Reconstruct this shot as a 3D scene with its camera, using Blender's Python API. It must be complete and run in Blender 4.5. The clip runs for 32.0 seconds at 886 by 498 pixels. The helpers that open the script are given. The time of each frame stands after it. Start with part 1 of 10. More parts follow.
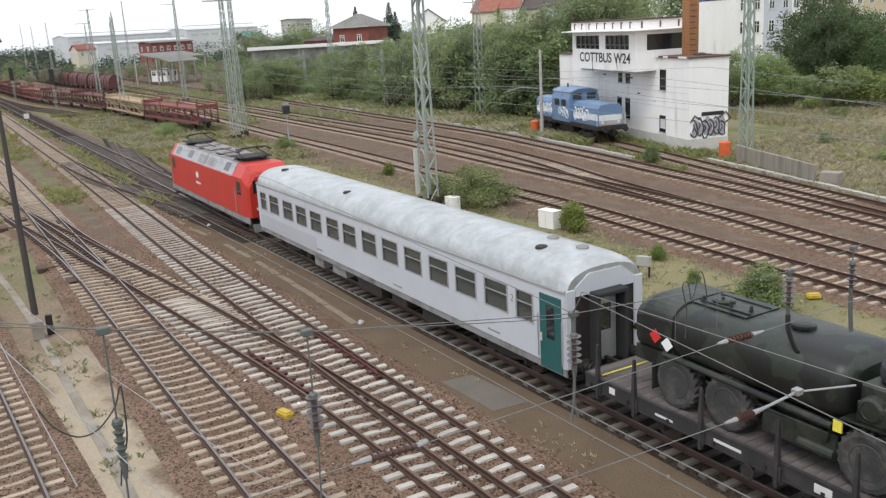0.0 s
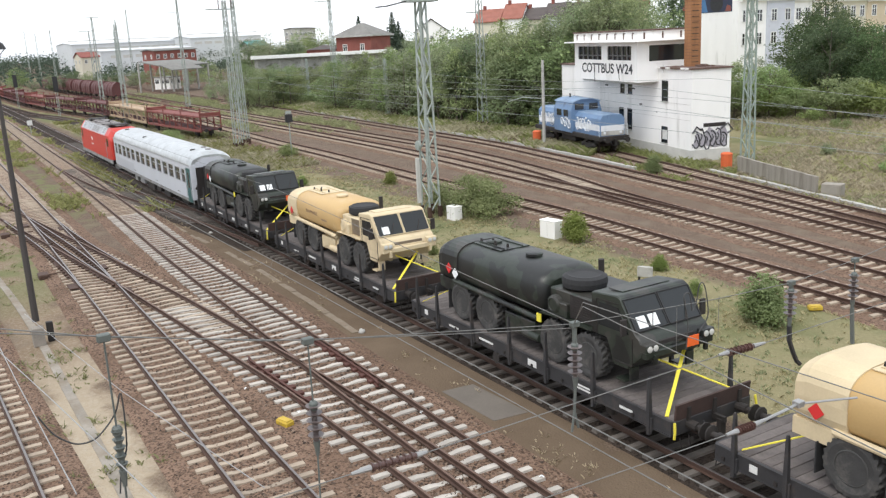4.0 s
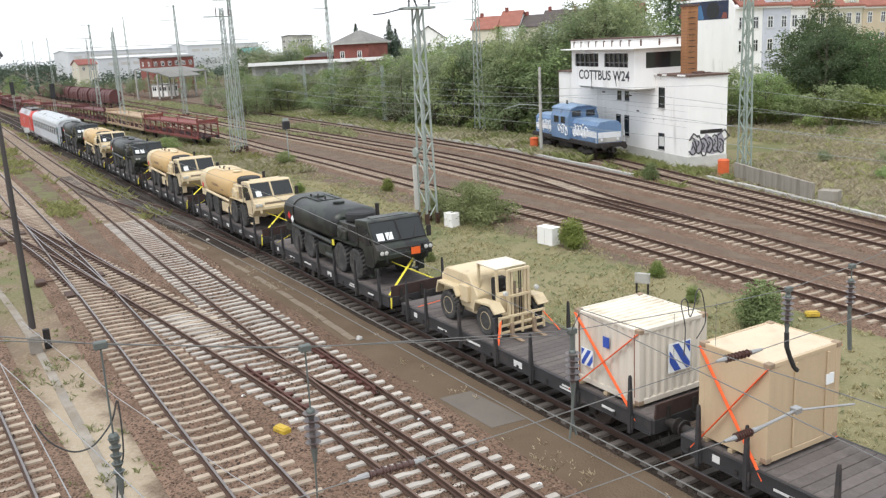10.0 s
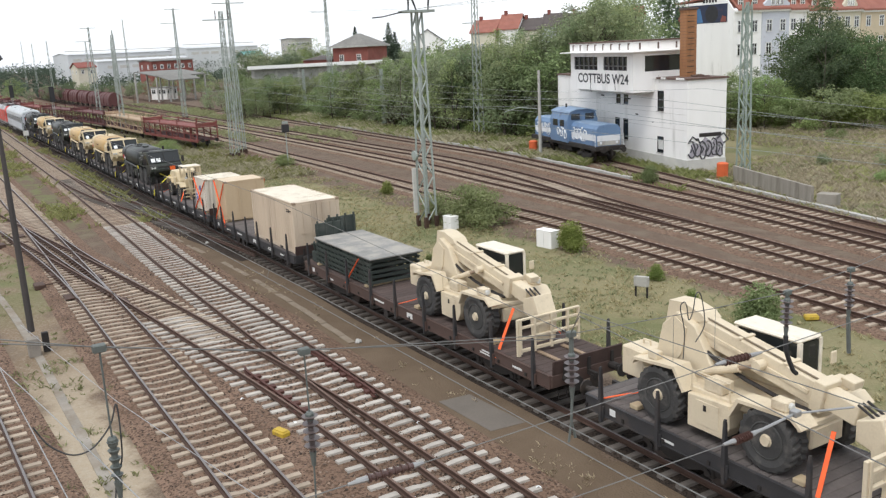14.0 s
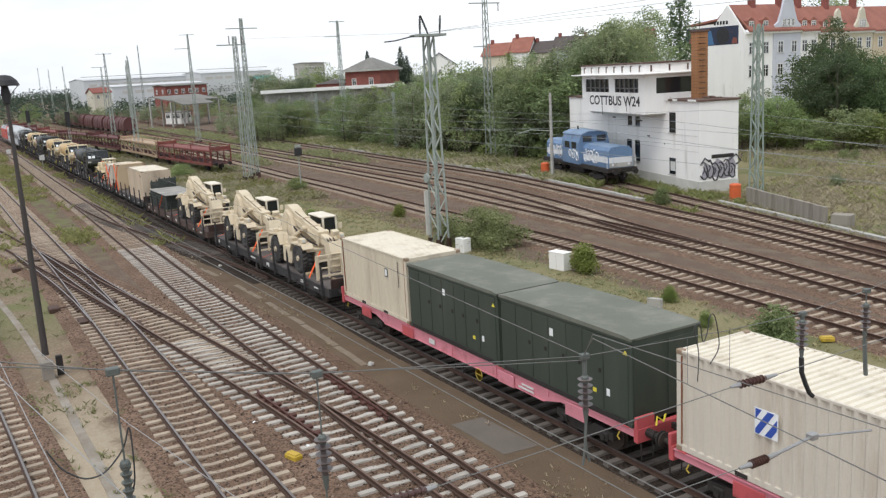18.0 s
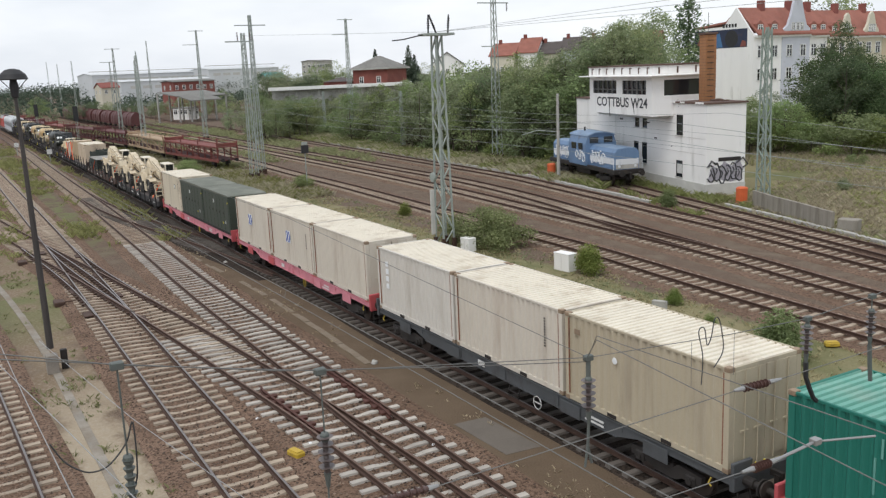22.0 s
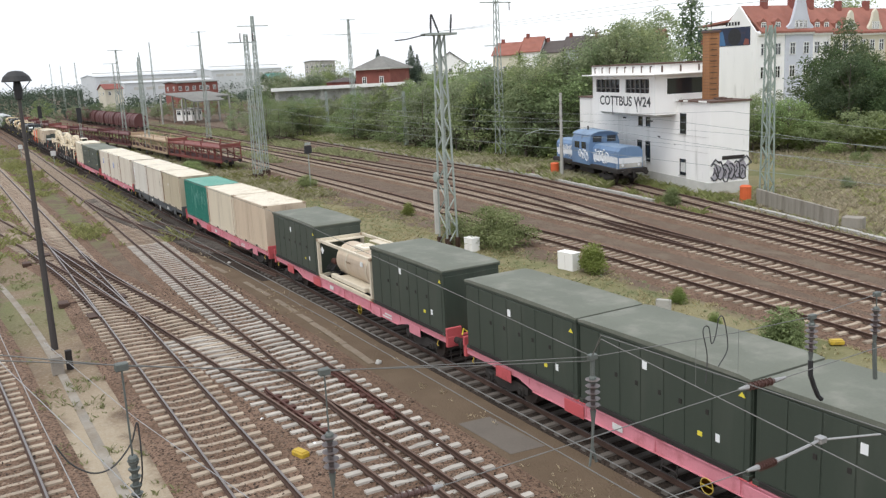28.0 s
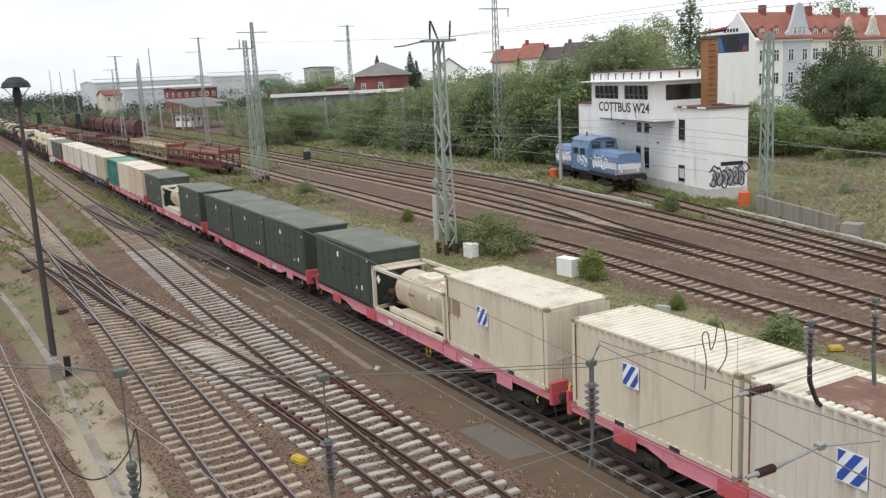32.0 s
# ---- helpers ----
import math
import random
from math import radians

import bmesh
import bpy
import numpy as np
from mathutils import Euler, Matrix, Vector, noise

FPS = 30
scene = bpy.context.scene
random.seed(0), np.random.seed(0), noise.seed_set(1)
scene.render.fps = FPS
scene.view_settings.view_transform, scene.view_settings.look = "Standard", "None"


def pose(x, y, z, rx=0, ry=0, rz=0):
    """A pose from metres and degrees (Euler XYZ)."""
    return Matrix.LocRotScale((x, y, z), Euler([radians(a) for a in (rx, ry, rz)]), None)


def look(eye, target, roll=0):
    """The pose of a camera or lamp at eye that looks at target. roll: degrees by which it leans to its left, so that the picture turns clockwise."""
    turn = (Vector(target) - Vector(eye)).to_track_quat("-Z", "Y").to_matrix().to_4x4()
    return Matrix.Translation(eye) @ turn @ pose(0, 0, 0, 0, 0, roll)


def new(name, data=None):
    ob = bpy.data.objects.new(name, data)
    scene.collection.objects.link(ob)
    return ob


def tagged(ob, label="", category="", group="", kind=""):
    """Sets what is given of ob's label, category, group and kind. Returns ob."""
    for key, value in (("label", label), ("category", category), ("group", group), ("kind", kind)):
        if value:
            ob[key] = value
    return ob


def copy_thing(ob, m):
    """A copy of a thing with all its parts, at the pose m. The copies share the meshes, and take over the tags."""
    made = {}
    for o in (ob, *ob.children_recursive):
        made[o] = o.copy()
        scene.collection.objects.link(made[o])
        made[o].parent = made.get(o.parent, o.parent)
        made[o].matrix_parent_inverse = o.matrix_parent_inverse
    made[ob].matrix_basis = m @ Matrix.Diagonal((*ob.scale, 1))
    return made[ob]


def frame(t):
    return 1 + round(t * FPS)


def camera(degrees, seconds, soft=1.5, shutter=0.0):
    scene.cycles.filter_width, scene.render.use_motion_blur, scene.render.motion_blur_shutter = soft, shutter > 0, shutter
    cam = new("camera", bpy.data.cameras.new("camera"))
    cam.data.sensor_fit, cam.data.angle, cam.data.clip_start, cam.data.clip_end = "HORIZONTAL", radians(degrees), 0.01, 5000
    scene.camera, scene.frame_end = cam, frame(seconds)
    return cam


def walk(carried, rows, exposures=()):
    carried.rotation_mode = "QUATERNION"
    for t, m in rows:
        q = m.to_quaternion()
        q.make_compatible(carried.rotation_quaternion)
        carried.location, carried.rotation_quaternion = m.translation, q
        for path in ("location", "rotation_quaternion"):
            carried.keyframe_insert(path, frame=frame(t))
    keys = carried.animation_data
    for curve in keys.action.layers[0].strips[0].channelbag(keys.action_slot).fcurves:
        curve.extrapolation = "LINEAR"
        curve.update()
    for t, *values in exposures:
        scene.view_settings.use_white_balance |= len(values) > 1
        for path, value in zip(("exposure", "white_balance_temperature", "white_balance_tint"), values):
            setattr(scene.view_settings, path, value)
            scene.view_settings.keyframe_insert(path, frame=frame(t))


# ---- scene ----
# The camera stands on a road bridge; hand-held, it only turns.
EYE = (0.0, 15.96, 10.64)
cam = camera(53.72, 32.0, soft=1.3)
walk(cam, [(t, pose(*EYE, rx, ry, rz)) for t, rx, ry, rz in (
    (0, 75.72, 3.18, -121.01), (0.5, 75.83, 3.14, -120.88), (1, 75.98, 3.07, -120.74), (1.5, 76.06, 3.14, -120.75),
    (2, 76.12, 3.14, -120.74), (2.5, 76.21, 2.99, -120.73), (3, 76.20, 2.91, -120.81), (3.5, 76.26, 2.89, -120.84),
    (5.5, 76.49, 2.69, -120.78), (6, 76.54, 2.77, -120.80), (6.5, 76.57, 2.78, -120.80), (7, 76.60, 2.73, -120.84),
    (7.5, 76.66, 2.75, -120.86), (8, 76.68, 2.76, -120.90), (8.5, 76.74, 2.85, -120.95), (9, 76.71, 2.87, -120.97),
    (9.5, 76.75, 2.90, -121.00), (10, 76.77, 2.86, -121.01), (10.5, 76.76, 2.87, -121.02), (11, 76.78, 2.88, -121.04),
    (11.5, 76.78, 2.80, -121.02), (12, 76.81, 2.75, -121.02), (12.5, 76.83, 2.39, -120.95), (13, 76.91, 2.36, -120.94),
    (13.5, 76.91, 2.34, -120.97), (14, 76.97, 2.83, -121.06), (14.5, 77.17, 3.31, -121.06), (16.5, 77.97, 3.28, -120.49),
    (17, 78.17, 3.19, -120.38), (17.5, 78.31, 3.16, -120.32), (18, 78.47, 3.18, -120.31), (18.5, 78.59, 3.13, -120.25),
    (19, 78.67, 3.10, -120.21), (19.5, 78.71, 3.17, -120.19), (20, 78.72, 2.57, -119.94), (20.5, 78.74, 2.51, -119.89),
    (21, 78.76, 2.77, -119.87), (21.5, 78.69, 2.50, -119.81), (22, 78.45, 2.46, -119.82), (22.5, 78.22, 2.44, -119.82),
    (23, 78.01, 2.68, -119.88), (23.5, 77.98, 2.86, -119.87), (24, 78.04, 2.95, -119.81), (24.5, 78.09, 2.80, -119.73),
    (25, 78.11, 2.81, -119.75), (25.5, 78.12, 2.85, -119.71), (27.5, 78.36, 2.81, -119.67), (28, 78.44, 2.75, -119.64),
    (28.5, 78.48, 2.75, -119.66), (29, 78.53, 2.72, -119.65), (29.5, 78.61, 2.80, -119.66), (30, 78.66, 2.74, -119.67),
    (30.5, 78.75, 2.74, -119.65), (31, 78.79, 2.72, -119.65), (31.5, 78.84, 2.72, -119.69), (32, 78.83, 2.73, -119.70),
)], exposures=((0, 0.43), (1.5, 0.69), (8, 0.66), (9.3, 0.73), (10.5, 0.64), (14, 0.46), (17, 0.36), (19, 0.2), (23, 0.1), (26, 0.28), (28.5, 0.45), (30.5, 0.41), (32, 0.25)))

# ---- light: bright overcast ----
world = bpy.data.worlds.new("sky")
scene.world = world
world.use_nodes = True
wn, wl = world.node_tree.nodes, world.node_tree.links
wn.clear()
w_out = wn.new("ShaderNodeOutputWorld")
w_bg = wn.new("ShaderNodeBackground")
w_sky = wn.new("ShaderNodeTexSky")
w_sky.sky_type, w_sky.sun_disc = "NISHITA", False
w_sky.sun_elevation, w_sky.sun_rotation = radians(60), radians(-30)
w_co = wn.new("ShaderNodeTexCoord")
w_map = wn.new("ShaderNodeMapping")
w_map.inputs["Scale"].default_value = (1.0, 1.0, 3.5)
w_noise = wn.new("ShaderNodeTexNoise")
w_noise.inputs["Scale"].default_value, w_noise.inputs["Detail"].default_value = 2.2, 6.0
w_ramp = wn.new("ShaderNodeValToRGB")
w_ramp.color_ramp.elements[0].position, w_ramp.color_ramp.elements[0].color = 0.3, (7.2, 7.8, 8.8, 1)
w_ramp.color_ramp.elements[1].position, w_ramp.color_ramp.elements[1].color = 0.62, (10.9, 11.2, 11.7, 1)
w_mix = wn.new("ShaderNodeMix")
w_mix.data_type = "RGBA"
w_mix.inputs["Factor"].default_value = 0.9
wl.new(w_co.outputs["Generated"], w_map.inputs["Vector"])
wl.new(w_map.outputs["Vector"], w_noise.inputs["Vector"])
wl.new(w_noise.outputs["Fac"], w_ramp.inputs["Fac"])
wl.new(w_sky.outputs["Color"], w_mix.inputs["A"])
wl.new(w_ramp.outputs["Color"], w_mix.inputs["B"])
wl.new(w_mix.outputs["Result"], w_bg.inputs["Color"])
w_bg.inputs["Strength"].default_value = 0.09
wl.new(w_bg.outputs["Background"], w_out.inputs["Surface"])
sun = new("sun", bpy.data.lights.new("sun", "SUN"))
sun.data.energy, sun.data.angle, sun.data.color = 1.3, radians(25), (1.0, 0.97, 0.92)
sun.matrix_world = look((0, 0, 60), (7, -12, 36))

# ---- helpers for meshes ----
def part(name, bm, material, parent=None, label="", m=None, smooth=False):
    me = bpy.data.meshes.new(name)
    bm.to_mesh(me)
    bm.free()
    if smooth:
        me.shade_smooth()
        me.set_sharp_from_angle(angle=0.62)
    me.materials.append(material)
    ob = new(name, me)
    if parent is not None:
        ob.parent = parent
    if m is not None:
        ob.matrix_basis = m
    return tagged(ob, label)


def thing(name, label, category, group="", m=None, kind=""):
    ob = new(name)
    ob.empty_display_size = 0.3
    if m is not None:
        ob.matrix_basis = m
    return tagged(ob, label, category, group, kind)


def B():
    return bmesh.new()


def box(bm, x0, x1, y0, y1, z0, z1, bev=0.0, m=None):
    vs = [bm.verts.new((x, y, z)) for x in (x0, x1) for y in (y0, y1) for z in (z0, z1)]
    fs = [bm.faces.new([vs[i] for i in q]) for q in ((0, 1, 3, 2), (4, 6, 7, 5), (0, 4, 5, 1), (2, 3, 7, 6), (0, 2, 6, 4), (1, 5, 7, 3))]
    if m is not None:
        bmesh.ops.transform(bm, matrix=m, verts=vs)
    if bev > 0:
        es = list({e for f in fs for e in f.edges})
        bmesh.ops.bevel(bm, geom=es, offset=bev, segments=1, affect="EDGES", profile=0.5)
    return bm


def prism(bm, pts, a0, a1, axis="y", bev=0.0):
    """A polygon in the plane across the axis, drawn out from a0 to a1. Axis y: points (x, z); axis x: (y, z); axis z: (x, y)."""
    def at(p, a):
        return {"y": (p[0], a, p[1]), "x": (a, p[0], p[1]), "z": (p[0], p[1], a)}[axis]
    va = [bm.verts.new(at(p, a0)) for p in pts]
    vb = [bm.verts.new(at(p, a1)) for p in pts]
    n = len(pts)
    fs = [bm.faces.new(va), bm.faces.new(vb[::-1])]
    fs += [bm.faces.new((va[i], vb[i], vb[(i + 1) % n], va[(i + 1) % n])) for i in range(n)]
    bmesh.ops.recalc_face_normals(bm, faces=fs)
    if bev > 0:
        bmesh.ops.bevel(bm, geom=list({e for f in fs for e in f.edges}), offset=bev, segments=1, affect="EDGES", profile=0.5)
    return bm


def loft(bm, rings, closed=True, caps=True):
    """Skins equal rings of points; each ring closed on itself."""
    rs = [[bm.verts.new(p) for p in r] for r in rings]
    n = len(rs[0])
    for a, b in zip(rs, rs[1:]):
        for i in range(n if closed else n - 1):
            bm.faces.new((a[i], a[(i + 1) % n], b[(i + 1) % n], b[i]))
    if caps and closed:
        bm.faces.new(rs[0][::-1])
        bm.faces.new(rs[-1])
    bmesh.ops.recalc_face_normals(bm, faces=bm.faces[:])
    return bm


def rod(bm, p0, p1, r0, r1=None, n=8, caps=True):
    p0, p1 = Vector(p0), Vector(p1)
    r1 = r0 if r1 is None else r1
    d = (p1 - p0).normalized()
    u = d.cross(Vector((0, 0, 1)) if abs(d.z) < 0.9 else Vector((1, 0, 0))).normalized()
    v = d.cross(u)
    ra = [bm.verts.new(p0 + (u * math.cos(2 * math.pi * i / n) + v * math.sin(2 * math.pi * i / n)) * r0) for i in range(n)]
    rb = [bm.verts.new(p1 + (u * math.cos(2 * math.pi * i / n) + v * math.sin(2 * math.pi * i / n)) * r1) for i in range(n)]
    for i in range(n):
        bm.faces.new((ra[i], ra[(i + 1) % n], rb[(i + 1) % n], rb[i]))
    if caps:
        bm.faces.new(ra[::-1])
        bm.faces.new(rb)
    return bm


def bar(bm, p0, p1, w, h=None):
    """A straight bar of square section."""
    h = w if h is None else h
    p0, p1 = Vector(p0), Vector(p1)
    d = (p1 - p0).normalized()
    u = d.cross(Vector((0, 0, 1)) if abs(d.z) < 0.95 else Vector((1, 0, 0))).normalized() * (w / 2)
    v = d.cross(u).normalized() * (h / 2)
    a = [bm.verts.new(p0 + s * u + q * v) for s, q in ((-1, -1), (1, -1), (1, 1), (-1, 1))]
    b = [bm.verts.new(p1 + s * u + q * v) for s, q in ((-1, -1), (1, -1), (1, 1), (-1, 1))]
    for i in range(4):
        bm.faces.new((a[i], a[(i + 1) % 4], b[(i + 1) % 4], b[i]))
    bm.faces.new(a[::-1])
    bm.faces.new(b)
    return bm


def tube(bm, pts, r, n=6):
    """A round bar bent along a line of points, in one piece."""
    ps = [Vector(p) for p in pts]
    rings, u = [], None
    for i, p in enumerate(ps):
        d = (ps[min(i + 1, len(ps) - 1)] - ps[max(i - 1, 0)]).normalized()
        if u is None:
            u = d.cross(Vector((0, 0, 1)) if abs(d.z) < 0.9 else Vector((1, 0, 0))).normalized()
        u = (u - d * u.dot(d)).normalized()
        v = d.cross(u)
        rings.append([p + (u * math.cos(2 * math.pi * k / n) + v * math.sin(2 * math.pi * k / n)) * r for k in range(n)])
    return loft(bm, rings)


def sweep(bm, prof, pts):
    """A profile (across, up) drawn along a line on the plan given by points (x, y, z)."""
    rings = []
    for i, p in enumerate(pts):
        a, b = Vector(pts[max(i - 1, 0)]), Vector(pts[min(i + 1, len(pts) - 1)])
        d = (b - a).normalized()
        s = Vector((-d.y, d.x, 0)).normalized()
        rings.append([Vector(p) + s * q + Vector((0, 0, z)) for q, z in prof])
    return loft(bm, rings)


def ring(cx, cy, cz, ry, rz, n, pw=2.0):
    """A ring across x: an ellipse, or squarer with a higher power."""
    out = []
    for i in range(n):
        a = 2 * math.pi * i / n
        c, s = math.cos(a), math.sin(a)
        out.append((cx, cy + ry * math.copysign(abs(c) ** (2 / pw), c), cz + rz * math.copysign(abs(s) ** (2 / pw), s)))
    return out


# ---- materials ----
def surface(name, col, rough=0.6, metal=0.0, var=0.12, scale=3.0, grain=60.0, bump=0.15, dirt=None, dirt_amount=0.0, dirt_scale=1.2, streak=False, per=0.0, spec=0.5, space="Object"):
    """Paint, stone, metal or wood: a base colour with broad and fine variation, dirt and fine relief."""
    m = bpy.data.materials.new(name)
    m.use_nodes = True
    n, l = m.node_tree.nodes, m.node_tree.links
    bs = n["Principled BSDF"]
    bs.inputs["Roughness"].default_value, bs.inputs["Metallic"].default_value = rough, metal
    bs.inputs["Specular IOR Level"].default_value = spec
    tc = n.new("ShaderNodeTexCoord")
    mp = n.new("ShaderNodeMapping")
    if streak:
        mp.inputs["Scale"].default_value = (1.0, 1.0, 0.15)
    l.new(tc.outputs[space], mp.inputs["Vector"])
    big, fine = n.new("ShaderNodeTexNoise"), n.new("ShaderNodeTexNoise")
    big.inputs["Scale"].default_value, big.inputs["Detail"].default_value = scale, 5.0
    fine.inputs["Scale"].default_value, fine.inputs["Detail"].default_value = grain, 3.0
    l.new(mp.outputs["Vector"], big.inputs["Vector"])
    l.new(tc.outputs[space], fine.inputs["Vector"])
    add = n.new("ShaderNodeMath")
    add.operation = "MULTIPLY_ADD"
    add.inputs[1].default_value, add.inputs[2].default_value = 0.5, 0.0
    l.new(fine.outputs["Fac"], add.inputs[0])
    tot = n.new("ShaderNodeMath")
    tot.operation = "MULTIPLY_ADD"
    tot.inputs[1].default_value = 1.0
    l.new(big.outputs["Fac"], tot.inputs[0])
    l.new(add.outputs[0], tot.inputs[2])
    mr = n.new("ShaderNodeMapRange")
    mr.inputs["From Min"].default_value, mr.inputs["From Max"].default_value = 0.45, 1.05
    mr.inputs["To Min"].default_value, mr.inputs["To Max"].default_value = 1 - var, 1 + var
    l.new(tot.outputs[0], mr.inputs["Value"])
    last = mr.outputs["Result"]
    if per > 0:
        info = n.new("ShaderNodeObjectInfo")
        pr = n.new("ShaderNodeMapRange")
        pr.inputs["To Min"].default_value, pr.inputs["To Max"].default_value = 1 - per, 1 + per
        l.new(info.outputs["Random"], pr.inputs["Value"])
        mu = n.new("ShaderNodeMath")
        mu.operation = "MULTIPLY"
        l.new(last, mu.inputs[0])
        l.new(pr.outputs["Result"], mu.inputs[1])
        last = mu.outputs[0]
    sc = n.new("ShaderNodeVectorMath")
    sc.operation = "SCALE"
    sc.inputs[0].default_value = col[:3]
    l.new(last, sc.inputs["Scale"])
    colour = sc.outputs["Vector"]
    if dirt is not None:
        dn = n.new("ShaderNodeTexNoise")
        dn.inputs["Scale"].default_value, dn.inputs["Detail"].default_value, dn.inputs["Roughness"].default_value = dirt_scale, 8.0, 0.65
        l.new(mp.outputs["Vector"], dn.inputs["Vector"])
        dr = n.new("ShaderNodeMapRange")
        dr.inputs["From Min"].default_value, dr.inputs["From Max"].default_value = 0.62 - dirt_amount * 0.35, 0.8 - dirt_amount * 0.2
        l.new(dn.outputs["Fac"], dr.inputs["Value"])
        mx = n.new("ShaderNodeMix")
        mx.data_type = "RGBA"
        l.new(dr.outputs["Result"], mx.inputs["Factor"])
        l.new(colour, mx.inputs["A"])
        mx.inputs["B"].default_value = (*dirt, 1)
        colour = mx.outputs["Result"]
    l.new(colour, bs.inputs["Base Color"])
    if bump > 0:
        bp = n.new("ShaderNodeBump")
        bp.inputs["Strength"].default_value, bp.inputs["Distance"].default_value = bump, 0.02
        l.new(tot.outputs[0], bp.inputs["Height"])
        l.new(bp.outputs["Normal"], bs.inputs["Normal"])
    return m


def glass(name, col=(0.02, 0.025, 0.03), rough=0.06):
    m = bpy.data.materials.new(name)
    m.use_nodes = True
    b = m.node_tree.nodes["Principled BSDF"]
    b.inputs["Base Color"].default_value = (*col, 1)
    b.inputs["Roughness"].default_value = rough
    b.inputs["Specular IOR Level"].default_value = 0.8
    return m


RUST = (0.10, 0.045, 0.025)
m_rail = surface("rail_rust", (0.075, 0.042, 0.03), 0.75, 0.2, 0.25, 2.0, 40, 0.2)
m_railtop = surface("rail_polished", (0.24, 0.215, 0.205), 0.38, 0.85, 0.12, 2.0, 40, 0.05)
m_railhead_rust = surface("rail_head_dull", (0.16, 0.10, 0.075), 0.55, 0.4, 0.2, 2.0, 40, 0.1)
m_sleeper = surface("sleeper_concrete", (0.365, 0.297, 0.228), 0.9, 0, 0.22, 4.0, 60, 0.3, (0.24, 0.17, 0.12), 0.3, 2.2, per=0.2)
m_sleeper_grey = surface("sleeper_pale_concrete", (0.43, 0.395, 0.352), 0.9, 0, 0.2, 4.0, 60, 0.3, (0.3, 0.23, 0.17), 0.25, 2.2, per=0.18)
m_wood_sleeper = surface("sleeper_wood", (0.125, 0.108, 0.094), 0.9, 0, 0.25, 4.0, 50, 0.4, per=0.2)
m_iron = surface("dark_iron", (0.035, 0.03, 0.028), 0.7, 0.3, 0.25, 3.0, 50, 0.2)
m_red_rust = surface("red_brown_iron", (0.09, 0.036, 0.027), 0.75, 0.2, 0.2, 3.0, 50, 0.2)
m_lattice = surface("grey_green_mast_paint", (0.33, 0.37, 0.34), 0.6, 0.2, 0.15, 1.0, 30, 0.1, (0.14, 0.10, 0.08), 0.15)
m_lattice_green = surface("pale_green_mast_paint", (0.27, 0.325, 0.285), 0.6, 0.1, 0.15, 1.0, 30, 0.1)
m_concrete = surface("concrete", (0.42, 0.41, 0.38), 0.9, 0, 0.2, 0.8, 25, 0.3, (0.2, 0.19, 0.17), 0.3)
m_white_wall = surface("white_render", (0.86, 0.85, 0.83), 0.85, 0, 0.05, 0.6, 20, 0.15, (0.56, 0.55, 0.52), 0.15, 0.8, streak=True)
m_grey_wall = surface("grey_plinth", (0.52, 0.51, 0.48), 0.9, 0, 0.15, 1.0, 20, 0.2)
m_dark_glass = glass("dark_window_glass")
m_roof_tar = surface("brown_roof_felt", (0.12, 0.075, 0.06), 0.9, 0, 0.2, 1.5, 20, 0.2)
m_chimney = surface("orange_brown_brick", (0.36, 0.17, 0.075), 0.85, 0, 0.2, 1.2, 18, 0.4, (0.2, 0.09, 0.05), 0.4, 1.5, streak=True)
m_bark = surface("bark", (0.12, 0.10, 0.08), 0.95, 0, 0.3, 2.0, 20, 0.4)
m_black = surface("black_iron_paint", (0.03, 0.03, 0.032), 0.6, 0.2, 0.2, 2.0, 40, 0.1)

# ---- the lie of the tracks: lines on the plan (x along the train's way, y to its left) ----
def spline(pts, step=2.0):
    """A smooth line through points of the plan, walked in steps."""
    xs, ys = [p[0] for p in pts], [p[1] for p in pts]
    n = len(xs)
    d = [(ys[i + 1] - ys[i]) / (xs[i + 1] - xs[i]) for i in range(n - 1)]
    s = [d[0]] + [(d[i - 1] + d[i]) / 2 for i in range(1, n - 1)] + [d[-1]]

    def at(x):
        if x <= xs[0]:
            return ys[0] + s[0] * (x - xs[0])
        if x >= xs[-1]:
            return ys[-1] + s[-1] * (x - xs[-1])
        i = max(k for k in range(n - 1) if xs[k] <= x)
        h = xs[i + 1] - xs[i]
        u = (x - xs[i]) / h
        return ((1 + 2 * u) * (1 - u) ** 2 * ys[i] + u * (1 - u) ** 2 * h * s[i] + u * u * (3 - 2 * u) * ys[i + 1] + u * u * (u - 1) * h * s[i + 1])
    return at


